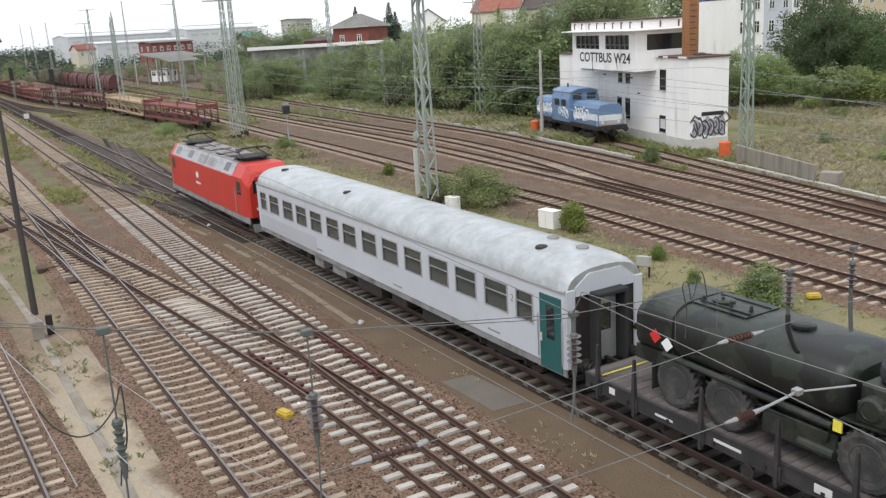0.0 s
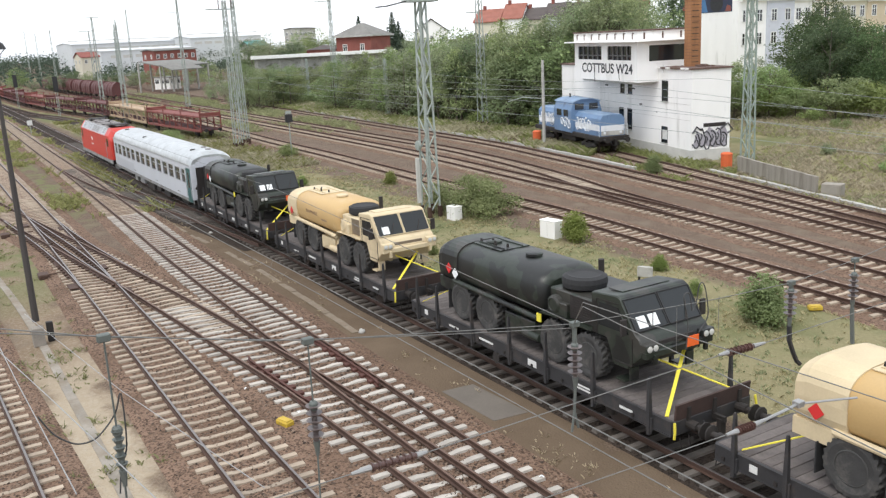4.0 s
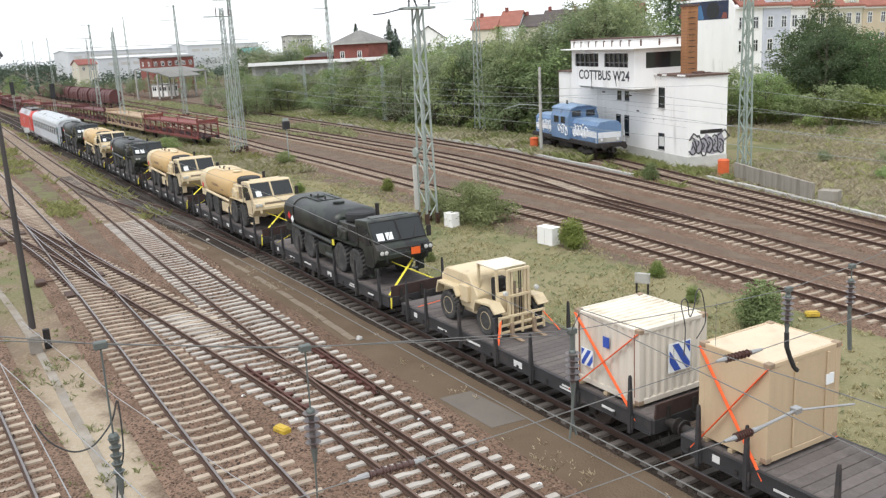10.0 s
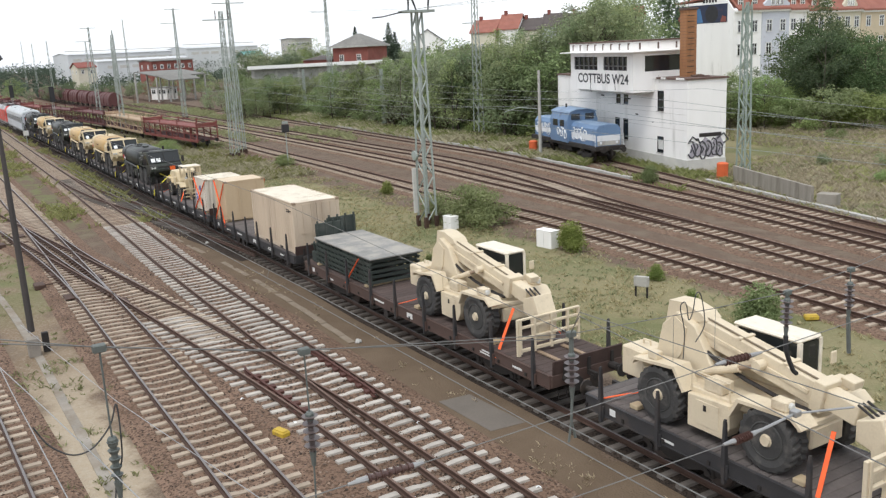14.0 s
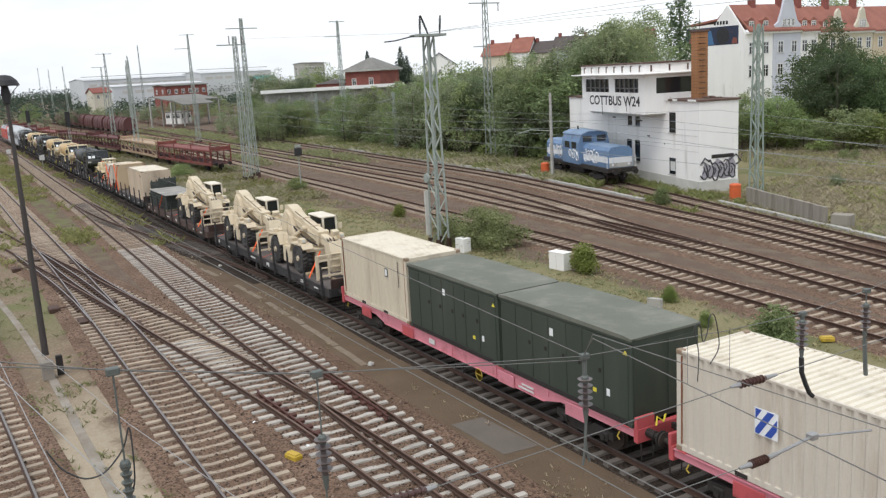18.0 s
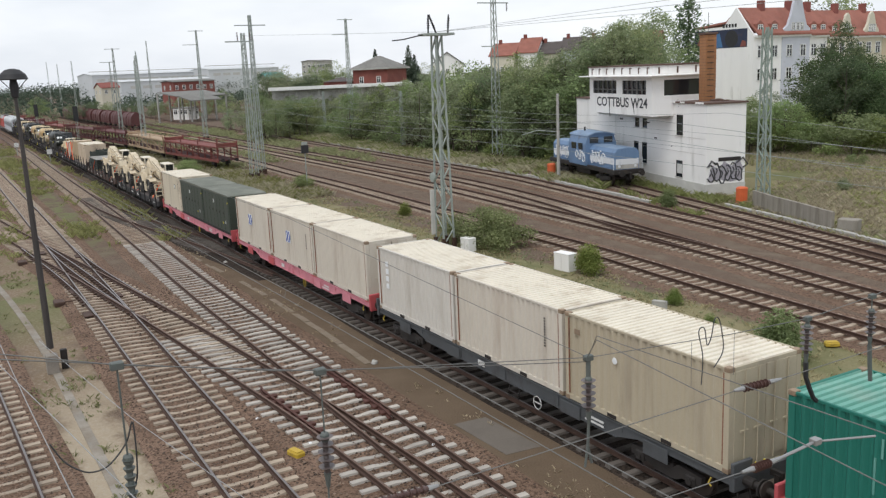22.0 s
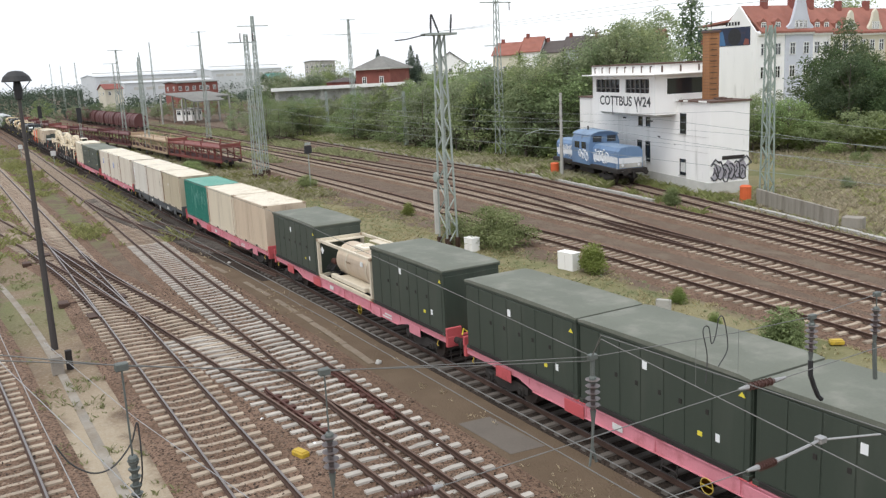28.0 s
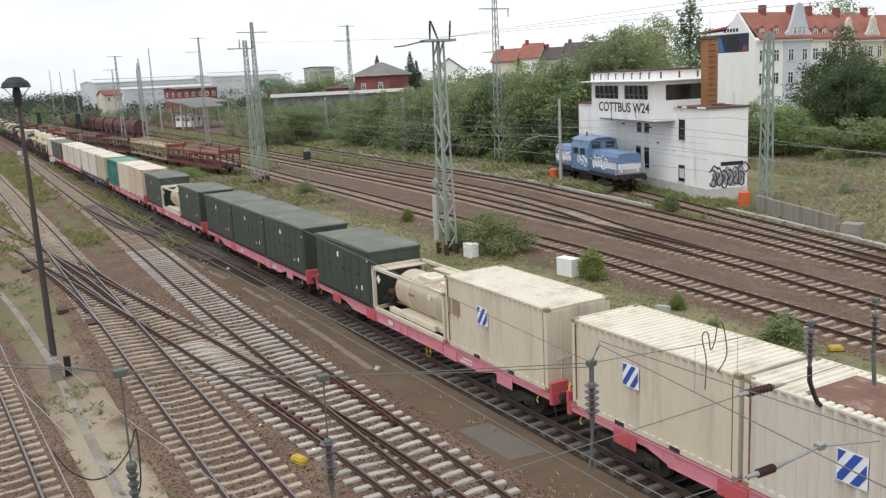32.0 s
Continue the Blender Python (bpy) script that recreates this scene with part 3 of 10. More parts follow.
    part("aerial", tube(B(), [(3.2, -1.9, 12.7), (3.2, -1.9, 14.3)], 0.02), m_iron, ch)
    part("aerial", tube(B(), [(2.5, -1.9, 13.4), (3.9, -1.9, 13.4)], 0.015), m_iron, ch)
    # graffiti: plain strokes on the end wall
    random.seed(5)
    g = part("graffiti", prism(B(), [(-0.15, 0.95), (-0.5, 2.3), (-1.2, 1.9), (-1.6, 2.55), (-2.3, 2.1), (-2.9, 2.75), (-3.35, 1.9), (-3.1, 1.0), (-2.2, 0.85), (-1.2, 1.1)], -0.012, 0.0, "x"), m_graf2, t, "black and grey spray-painted graffiti")
    for k in range(6):
        y, z, a = -0.42 - k * 0.5, 1.6 + 0.14 * math.sin(k * 2.1), 0.7 + 0.35 * (k % 2)
        wide, tall = 0.30 + 0.05 * random.random(), 0.55 + 0.2 * random.random()
        loop = [(-0.02, y + wide * math.cos(a + q * 0.7) * (1 + 0.25 * math.sin(2 * q + k)), z + tall * math.sin(a + q * 0.7) + 0.3 * wide * math.cos(a + q * 0.7)) for q in range(8)]
        part("graffiti_stroke", tube(B(), loop, 0.062, 5), m_graf, g)
        part("graffiti_stroke", tube(B(), [(-0.024, y + 0.1, z - 0.25), (-0.024, y - 0.08, z + 0.1), (-0.024, y + 0.05, z + 0.34)], 0.05, 5), m_graf, g)
    for pts in ([(-0.022, -0.1, 2.1), (-0.022, -0.5, 2.62), (-0.022, -0.9, 2.3)], [(-0.022, -2.7, 2.35), (-0.022, -3.3, 2.75), (-0.022, -3.75, 2.2), (-0.022, -3.3, 1.95)]):
        part("graffiti_stroke", tube(B(), pts, 0.07, 5), m_graf, g)
    part("crossed_panel", box(B(), -0.03, 0.0, -3.1, -1.1, 2.55, 2.85), m_iron, t)
    for x, z, w in ((8.2, 3.9, 0.5), (9.6, 5.2, 0.9), (5.5, 3.4, 0.15), (15.0, 5.3, 0.7)):
        part("wall_hole", box(B(), x, x + w, -0.02, 0.012, z, z + 0.12), m_iron, t)
    for z in (3.1, 4.35):
        part("cable_run", box(B(), 0.2, 11.0, 0.0, 0.02, z, z + 0.025), m_grey_wall, t)
    return t


m_chimney_joint = surface("chimney_mortar", (0.22, 0.12, 0.07), 0.9, 0, 0.2, 2.0, 30, 0.1)

# ---- the train: shared pieces ----
def lathe(bm, prof, at, n=20, axis="y"):
    """Turns (radius, along) pairs round an axis through the point at."""
    cx, cy, cz = at
    rings = []
    for r, a in prof:
        row = []
        for i in range(n):
            c, s = math.cos(2 * math.pi * i / n) * r, math.sin(2 * math.pi * i / n) * r
            row.append({"y": (cx + c, cy + a, cz + s), "x": (cx + a, cy + c, cz + s), "z": (cx + c, cy + s, cz + a)}[axis])
        rings.append(row)
    return loft(bm, rings)


def words(text, size, material, parent, m, name="lettering", depth=0.004, bold=0.0):
    cu = bpy.data.curves.new(name, "FONT")
    cu.body, cu.size, cu.extrude, cu.align_x = text, size, depth, "CENTER"
    cu.offset = bold
    tmp = bpy.data.objects.new("tmp", cu)
    me = bpy.data.meshes.new_from_object(tmp)
    bpy.data.objects.remove(tmp)
    me.materials.clear()
    me.materials.append(material)
    ob = new(name, me)
    ob.parent, ob.matrix_basis = parent, m
    return ob


NEAR = Matrix.Rotation(math.pi / 2, 4, "X") @ Matrix.Rotation(math.pi, 4, "Y")


def on_side(x, y, z):
    """The pose of writing on a side that faces +y."""
    return Matrix.Translation((x, y, z)) @ Matrix.Rotation(math.pi, 4, "Z") @ Matrix.Rotation(math.pi / 2, 4, "X")


m_loco_red = surface("traffic_red_paint", (0.50, 0.035, 0.022), 0.45, 0, 0.08, 0.8, 30, 0.05, (0.30, 0.05, 0.04), 0.1, 0.8)
m_loco_grey = surface("pale_grey_roof_paint", (0.36, 0.37, 0.39), 0.55, 0, 0.12, 0.8, 30, 0.1, (0.18, 0.16, 0.15), 0.35, 0.9)
m_loco_roof = surface("sooty_grey_roof", (0.24, 0.225, 0.22), 0.7, 0, 0.2, 0.8, 30, 0.1, (0.11, 0.09, 0.08), 0.4, 0.9)
m_skirt = surface("grey_skirt_paint", (0.26, 0.26, 0.26), 0.6, 0, 0.15, 1.0, 30, 0.1, (0.12, 0.10, 0.08), 0.4)
m_coach = surface("pale_grey_coach_paint", (0.52, 0.54, 0.58), 0.42, 0, 0.05, 0.5, 25, 0.04, (0.40, 0.40, 0.41), 0.12, 0.7)
m_coach_patch = surface("grey_coach_paint_patch", (0.44, 0.455, 0.49), 0.42, 0, 0.05, 0.5, 25, 0.04)
# roof patches in the colour imitate sky reflections in dents, beside gloss and bump
m_coach_roof = surface("silver_grey_coach_roof", (0.47, 0.49, 0.495), 0.30, 0.45, 0.20, 1.5, 5, 1.0, (0.34, 0.355, 0.35), 0.4, 0.9)
m_door_green = surface("dark_teal_door_paint", (0.02, 0.10, 0.10), 0.4, 0, 0.1, 1.0, 30, 0.05)
m_rubber = surface("black_rubber", (0.022, 0.022, 0.023), 0.8, 0, 0.2, 2.0, 40, 0.15)
m_tyre = surface("dusty_tyre_rubber", (0.042, 0.041, 0.040), 0.85, 0, 0.25, 2.5, 30, 0.3, (0.115, 0.106, 0.095), 0.35, 3.0)
m_under = surface("greasy_underframe", (0.030, 0.026, 0.024), 0.75, 0.2, 0.3, 2.0, 30, 0.3, (0.06, 0.045, 0.035), 0.3)
m_wheel = surface("wheel_steel", (0.07, 0.055, 0.048), 0.6, 0.5, 0.2, 2.0, 30, 0.2)
m_sill = surface("black_wagon_sill", (0.035, 0.034, 0.036), 0.65, 0.1, 0.25, 1.5, 30, 0.2, (0.075, 0.06, 0.05), 0.3, 1.5)
m_sill_brown = surface("brown_wagon_sill", (0.085, 0.052, 0.042), 0.7, 0.1, 0.25, 1.5, 30, 0.2, (0.05, 0.035, 0.03), 0.3, 1.5)
m_plank = surface("worn_floor_planks", (0.120, 0.103, 0.097), 0.9, 0, 0.25, 2.0, 30, 0.35, (0.065, 0.055, 0.05), 0.45, 1.6, per=0.2)
m_plank_brown = surface("brown_floor_planks", (0.080, 0.056, 0.049), 0.9, 0, 0.25, 2.0, 30, 0.35, (0.05, 0.035, 0.03), 0.4, 1.6, per=0.2)
m_endboard = surface("rusty_end_board", (0.060, 0.036, 0.030), 0.8, 0.1, 0.3, 2.0, 30, 0.3)
m_white_mark = surface("white_stencil_paint", (0.62, 0.62, 0.60), 0.7, 0, 0.15, 4.0, 40, 0.0)
m_yellow_strap = surface("yellow_webbing", (0.72, 0.62, 0.06), 0.8, 0, 0.12, 4.0, 60, 0.1)
m_orange_strap = surface("orange_webbing", (0.85, 0.13, 0.035), 0.8, 0, 0.12, 4.0, 60, 0.1)
m_sand = surface("desert_sand_paint", (0.58, 0.475, 0.305), 0.6, 0, 0.10, 0.9, 22, 0.08, (0.38, 0.30, 0.20), 0.22, 1.2)
m_sand_tank = surface("ochre_sand_tank_paint", (0.50, 0.335, 0.145), 0.5, 0, 0.08, 0.5, 20, 0.05, (0.56, 0.44, 0.26), 0.25, 0.5)
m_rim_sand = surface("dusty_sand_rim", (0.36, 0.30, 0.19), 0.7, 0, 0.15, 3.0, 30, 0.1)
m_rim_dark = surface("dusty_black_rim", (0.055, 0.055, 0.052), 0.7, 0, 0.15, 3.0, 30, 0.1)
m_glass = glass("windscreen_glass", (0.018, 0.021, 0.022), 0.12)
m_glass.node_tree.nodes["Principled BSDF"].inputs["Specular IOR Level"].default_value = 0.45
m_faded = surface("faded_stencil_paint", (0.30, 0.205, 0.13), 0.7, 0, 0.3, 6.0, 40, 0.0)
m_dusty_panel = surface("dusty_brown_grille", (0.20, 0.155, 0.105), 0.8, 0, 0.3, 3.0, 40, 0.2, (0.09, 0.07, 0.05), 0.4, 3.0)
m_glass_coach = glass("coach_window_glass", (0.06, 0.065, 0.06), 0.08)
m_frame_grey = surface("aluminium_window_frame", (0.45, 0.46, 0.47), 0.4, 0.5, 0.08, 2.0, 30, 0.0)
m_paper = surface("white_paper", (0.78, 0.80, 0.80), 0.8, 0, 0.03, 2.0, 30, 0.0)
m_orange_plate = surface("orange_warning_plate", (0.80, 0.13, 0.02), 0.5, 0, 0.05, 2.0, 30, 0.0)
m_red_placard = surface("red_placard", (0.60, 0.03, 0.03), 0.5, 0, 0.05, 2.0, 30, 0.0)
m_lamp_glass = surface("headlamp_glass", (0.55, 0.55, 0.52), 0.2, 0, 0.05, 2.0, 30, 0.0)
m_wood_new = surface("raw_timber", (0.42, 0.33, 0.21), 0.85, 0, 0.15, 3.0, 40, 0.2)


def camo_material():
    m = bpy.data.materials.new("dark_camouflage_paint")
    m.use_nodes = True
    n, l = m.node_tree.nodes, m.node_tree.links
    b = n["Principled BSDF"]
    b.inputs["Roughness"].default_value = 0.43
    tc = n.new("ShaderNodeTexCoord")
    t = n.new("ShaderNodeTexNoise")
    t.inputs["Scale"].default_value, t.inputs["Detail"].default_value = 0.8, 2.5
    l.new(tc.outputs["Object"], t.inputs["Vector"])
    r = n.new("ShaderNodeValToRGB")
    r.color_ramp.interpolation = "CONSTANT"
    e = r.color_ramp.elements
    e[0].color, e[1].color = (0.010, 0.011, 0.010, 1), (0.021, 0.027, 0.020, 1)
    e[1].position = 0.47
    k = e.new(0.58)
    k.color = (0.036, 0.035, 0.030, 1)
    l.new(t.outputs["Fac"], r.inputs["Fac"])
    f = n.new("ShaderNodeTexNoise")
    f.inputs["Scale"].default_value, f.inputs["Detail"].default_value = 7.0, 6.0
    l.new(tc.outputs["Object"], f.inputs["Vector"])
    mr = n.new("ShaderNodeMapRange")
    mr.inputs["To Min"].default_value, mr.inputs["To Max"].default_value = 0.6, 1.5
    l.new(f.outputs["Fac"], mr.inputs["Value"])
    v = n.new("ShaderNodeVectorMath")
    v.operation = "SCALE"
    l.new(r.outputs["Color"], v.inputs[0])
    l.new(mr.outputs["Result"], v.inputs["Scale"])
    l.new(v.outputs["Vector"], b.inputs["Base Color"])
    return m


m_camo = camo_material()
TRAIN = []


def rolls(ob, x):
    """Notes a thing of the train with its place along it."""
    ob.matrix_basis = pose(x, 0, 0)
    TRAIN.append((ob, x))
    return ob


def wheelset(parent, x, r=0.46):
    w = part("wheelset", lathe(B(), [(0.08, -0.85), (0.08, -0.8), (r - 0.04, -0.80), (r, -0.79), (r, -0.69), (r + 0.03, -0.685), (r + 0.03, -0.66), (0.1, -0.66), (0.09, 0.66), (r + 0.03, 0.66), (r + 0.03, 0.685), (r, 0.69), (r, 0.79), (r - 0.04, 0.80), (0.08, 0.80), (0.08, 0.85)], (x, 0, r), 18), m_wheel, parent)
    return w


def buffers(parent, x, s, mat=m_under):
    for y in (-0.875, 0.875):
        bm = B()
        lathe(bm, [(0.12, 0), (0.12, 0.33 * s), (0.08, 0.34 * s), (0.08, 0.5 * s), (0.22, 0.53 * s), (0.22, 0.57 * s)], (x, y, 1.04), 12, "x")
        part("buffer", bm, mat, parent)
    bm = B()
    box(bm, min(x, x + 0.4 * s), max(x, x + 0.4 * s), -0.05, 0.05, 0.95, 1.10)
    box(bm, min(x + 0.2 * s, x + 0.34 * s), max(x + 0.2 * s, x + 0.34 * s), -0.09, 0.09, 0.62, 1.02)
    part("coupling", bm, m_under, parent)
    part("brake_hose", tube(B(), [(x, 0.35, 0.95), (x + 0.2 * s, 0.36, 0.8), (x + 0.3 * s, 0.32, 0.6), (x + 0.42 * s, 0.2, 0.62)], 0.028), m_rubber, parent)


def bogie(parent, x, r=0.46, half=0.95, beam=m_under):
    for dx in (-half, half):
        wheelset(parent, x + dx, r)
    for y in (-1.02, 1.02):
        bm = B()
        prism(bm, [(x - half - 0.35, 0.42), (x - half - 0.35, 0.66), (x - half * 0.5, 0.72), (x - 0.3, 0.60), (x + 0.3, 0.60), (x + half * 0.5, 0.72), (x + half + 0.35, 0.66), (x + half + 0.35, 0.42), (x + half - 0.3, 0.40), (x + 0.35, 0.28), (x - 0.35, 0.28), (x - half + 0.3, 0.40)], y - 0.07, y + 0.07)
        for dx in (-half, half):
            box(bm, x + dx - 0.16, x + dx + 0.16, y - 0.12, y + 0.12, 0.33, 0.60, 0.03)
            lathe(bm, [(0.09, 0), (0.09, 0.05)], (x + dx, y + 0.12 if y > 0 else y - 0.17, r), 10)
        for dx in (-0.2, 0.0, 0.2):
            rod(bm, (x + dx, y, 0.32), (x + dx, y, 0.66), 0.07)
        part("bogie_frame", bm, beam, parent)
    part("bolster", box(B(), x - 0.22, x + 0.22, -1.0, 1.0, 0.50, 0.74), m_under, parent)


def marks(parent, items, y):
    """Plain bars for the stencilled writing on a sill."""
    for i, (x, z, w, h) in enumerate(items):
        part("stencil", box(B(), x - w / 2, x + w / 2, y - 0.004, y + 0.006, z, z + h), m_white_mark, parent)


# ---- red electric locomotive ----
def locomotive():
    t = thing("electric_locomotive", "red electric locomotive with a sooty grey roof and folded pantographs", "locomotive")
    h = 8.3

    def sec(x, low, shoulder, crown, yw, yr):
        return [(x, -yw, low), (x, -yw, shoulder), (x, -yr, crown), (x, yr, crown), (x, yw, shoulder), (x, yw, low)]
    bm = B()
    loft(bm, [sec(-h, 1.08, 2.75, 3.3, 1.30, 0.95), sec(-h + 0.12, 1.08, 2.85, 3.55, 1.42, 1.0), sec(-h + 0.75, 1.08, 3.2, 3.86, 1.48, 1.02), sec(h - 0.75, 1.08, 3.2, 3.86, 1.48, 1.02), sec(h - 0.12, 1.08, 2.85, 3.55, 1.42, 1.0), sec(h, 1.08, 2.75, 3.3, 1.30, 0.95)])
    body = part("body", bm, m_loco_red, t)
    for s in (-1, 1):
        bm = B()
        prism(bm, [(s * 1.492, 3.18), (s * 1.035, 3.875), (s * 1.02, 3.86), (s * 1.478, 3.17)], -h + 2.35, h - 1.35, "x")
        slope = part("roof_slope", bm, m_loco_grey, body)
        for x in (-5.1, 2.6, 5.6):
            bm = B()
            prism(bm, [(s * 1.40, 3.34), (s * 1.11, 3.78), (s * 1.095, 3.77), (s * 1.385, 3.33)], x, x + 0.9, "x")
            part("roof_window", bm, m_dark_glass, slope)
        for x in (-2.6, -0.6):
            bm = B()
            for k in range(5):
                prism(bm, [(s * (1.42 - 0.06 * k), 3.31 + 0.09 * k), (s * (1.38 - 0.06 * k), 3.37 + 0.09 * k), (s * (1.37 - 0.06 * k), 3.36 + 0.09 * k), (s * (1.41 - 0.06 * k), 3.30 + 0.09 * k)], x, x + 1.7, "x")
            part("grille", bm, m_skirt, slope)
    bm = B()
    box(bm, -h + 2.35, h - 1.2, -1.03, 1.03, 3.86, 3.90, 0.02)
    for x, w in ((-3.0, 1.0), (-1.2, 1.4), (1.3, 1.6), (3.4, 1.2)):
        box(bm, x - w / 2, x + w / 2, -0.7, 0.7, 3.90, 4.02, 0.03)
    part("roof", bm, m_loco_roof, t)
    for x in (-5.0, -1.6, 2.2, 5.4):
        part("roof_hatch", box(B(), x - 0.35, x + 0.35, 0.25, 0.85, 3.90, 3.96, 0.02), m_iron, t)
    for s in (-1, 1):
        p = part("pantograph", box(B(), s * 5.3 - 0.9, s * 5.3 + 0.9, -0.9, 0.9, 4.06, 4.12), m_iron, t)
        bm = B()
        for y in (-0.75, 0.75):
            rod(bm, (s * 5.3 - 0.8, y, 4.12), (s * 5.3 + 0.9, y * 0.8, 4.42), 0.035)
            rod(bm, (s * 5.3 + 0.9, y * 0.8, 4.42), (s * 5.3 - 0.6, y * 0.7, 4.58), 0.03)
        for dx in (-0.15, 0.15):
            tube(bm, [(s * 5.3 - 0.6 + dx, -0.98, 4.42), (s * 5.3 - 0.6 + dx, -0.7, 4.62), (s * 5.3 - 0.6 + dx, 0.7, 4.62), (s * 5.3 - 0.6 + dx, 0.98, 4.42)], 0.03)
        part("arm", bm, m_iron, p)
        for dx in (-0.7, 0.7):
            for y in (-0.6, 0.6):
                part("insulator", lathe(B(), [(0.05, 0), (0.10, 0.03), (0.05, 0.06), (0.10, 0.09), (0.05, 0.14)], (s * 5.3 + dx, y, 3.93), 8, "z"), m_brown_ins, p)
        part("bus_bar", tube(B(), [(s * 4.2, 0.3, 4.12), (s * 2.5, 0.3, 4.18), (s * 0.6, 0.3, 4.12)], 0.025), m_iron, t)
    for s in (-1, 1):
        part("skirt", box(B(), -h + 0.1, h - 0.1, s * 1.40 - 0.05, s * 1.40 + 0.05, 0.72, 1.10, 0.02), m_skirt, t, "grey skirt below the red side")
        for x in (-6.95, 6.95):
            part("cab_window", box(B(), x - 0.32, x + 0.32, s * 1.485 - 0.012, s * 1.485 + 0.012, 2.25, 2.98, 0.0), m_dark_glass, t)
            part("handrail", tube(B(), [(x + 0.6, s * 1.53, 1.2), (x + 0.6, s * 1.53, 2.6)], 0.02), m_frame_grey, t)
            part("step", box(B(), x + 0.45, x + 0.85, s * 1.32, s * 1.48, 0.42, 0.47), m_iron, t)
        part("emblem", box(B(), 1.0, 1.55, s * 1.485 - 0.003, s * 1.485 + 0.004, 2.25, 2.62), m_white_mark, t)
        part("stencil", box(B(), 0.75, 1.75, s * 1.485 - 0.003, s * 1.485 + 0.004, 1.85, 1.98), m_white_mark, t)
    for s in (-1, 1):
        for y in (-0.62, 0.62):
            bm = B()
            prism(bm, [(y - 0.5, 2.42), (y + 0.5, 2.42), (y + 0.46, 3.12), (y - 0.46, 3.12)], s * (h + 0.012), s * (h - 0.10), "x")
            part("front_window", bm, m_dark_glass, t)
        for y in (-0.9, 0.9):
            part("headlamp", lathe(B(), [(0.11, 0), (0.11, 0.05 * s), (0.08, 0.07 * s)], (s * h, y, 1.55), 10, "x"), m_lamp_glass, t)
        part("plough", prism(B(), [(-1.2, 0.25), (1.2, 0.25), (1.3, 0.7), (-1.3, 0.7)], s * (h - 0.15), s * (h - 0.05), "x"), m_skirt, t)
        buffers(t, s * h, s)
    for x in (-4.6, 4.6):
        bogie(t, x, 0.62, 1.65)
    part("transformer_case", box(B(), -1.9, 1.9, -1.2, 1.2, 0.35, 1.08, 0.05), m_under, t)
    return rolls(t, 53.9)


# ---- pale grey passenger coach ----
def coach():
    t = thing("passenger_coach", "pale grey passenger coach with a silver roof and dark windows", "railway coach")
    h, c = 12.78, 31.17
    wz0, wz1 = 1.98, 2.88
    wins = [41.5, 39.62, 37.92, 36.17, 34.33, 32.63, 30.78, 28.98, 27.18, 25.35, 23.6, 21.83]
    spans = [(x - 0.63 - c, x + 0.63 - c) for x in wins] + [(20.32 - 0.42 - c, 20.32 + 0.42 - c), (43.05 - 0.42 - c, 43.05 + 0.42 - c)]
    doors = [(18.55 - c, 19.55 - c)]
    for s in (-1, 1):
        wall = part("side_wall", box(B(), -h, h, s * 1.41 - 0.03, s * 1.41 + 0.03, 0.98, wz0), m_coach, t)
        part("waist_rail", box(B(), -h, h, s * 1.41 - 0.03, s * 1.41 + 0.03, wz1, 3.24), m_coach, wall)
        cuts = sorted(spans)
        edges = [-h] + [v for a, b in cuts for v in (a, b)] + [h]
        for a, b in zip(edges[::2], edges[1::2]):
            part("pillar", box(B(), a, b, s * 1.41 - 0.03, s * 1.41 + 0.03, wz0, wz1), m_coach, wall)
        for a, b in cuts:
            w = part("window", box(B(), a, b, s * 1.395 - 0.008, s * 1.395 + 0.008, wz0, wz1), m_glass_coach, t)
            bm = B()
            for x in (a, b):
                box(bm, x - 0.035, x + 0.035, s * 1.442 - 0.008, s * 1.442 + 0.008, wz0 - 0.035, wz1 + 0.035)
            for z in (wz0, wz0 + 0.56, wz1):
                box(bm, a + 0.035, b - 0.035, s * 1.442 - 0.006, s * 1.442 + 0.006, z - 0.025, z + 0.025)
            part("window_frame", bm, m_frame_grey, w)
        part("sole_bar", box(B(), -h, h, s * 1.38 - 0.03, s * 1.38 + 0.03, 0.74, 0.97), m_skirt, t)
        part("gutter", box(B(), -h, h, s * 1.45 - 0.02, s * 1.45 + 0.025, 3.24, 3.29), m_frame_grey, t)
        for a, b in doors:
            d = part("door", box(B(), a, b, s * 1.445 - 0.012, s * 1.445 + 0.012, 0.80, 3.05, 0.0), m_door_green, t, "dark teal folding entrance door")
            part("door_window", box(B(), a + 0.32, b - 0.32, s * 1.46 - 0.004, s * 1.46 + 0.006, 1.75, 2.75), m_dark_glass, d)
            part("door_handle", box(B(), b - 0.12, b - 0.06, s * 1.47, s * 1.50, 1.6, 1.85), m_lamp_glass, d)
            for dx in (a - 0.06, b + 0.06):
                part("handrail", tube(B(), [(dx, s * 1.49, 1.1), (dx, s * 1.49, 2.4)], 0.02), m_frame_grey, t)
            part("entrance_step", box(B(), a, b, s * 1.2 - 0.2, s * 1.2 + 0.24, 0.42, 0.47), m_iron, t)
        part("paint_patch", box(B(), 36.3 - c, 43.7 - c, s * 1.441 - 0.004, s * 1.441 + 0.003, 1.0, 1.70), m_coach_patch, t)
        words("2", 0.34, m_skirt, t, on_side(20.95 - c, 1.446, 2.42) if s > 0 else Matrix.Translation((20.95 - c, -1.446, 2.42)) @ Matrix.Rotation(math.pi / 2, 4, "X"), "class_number")
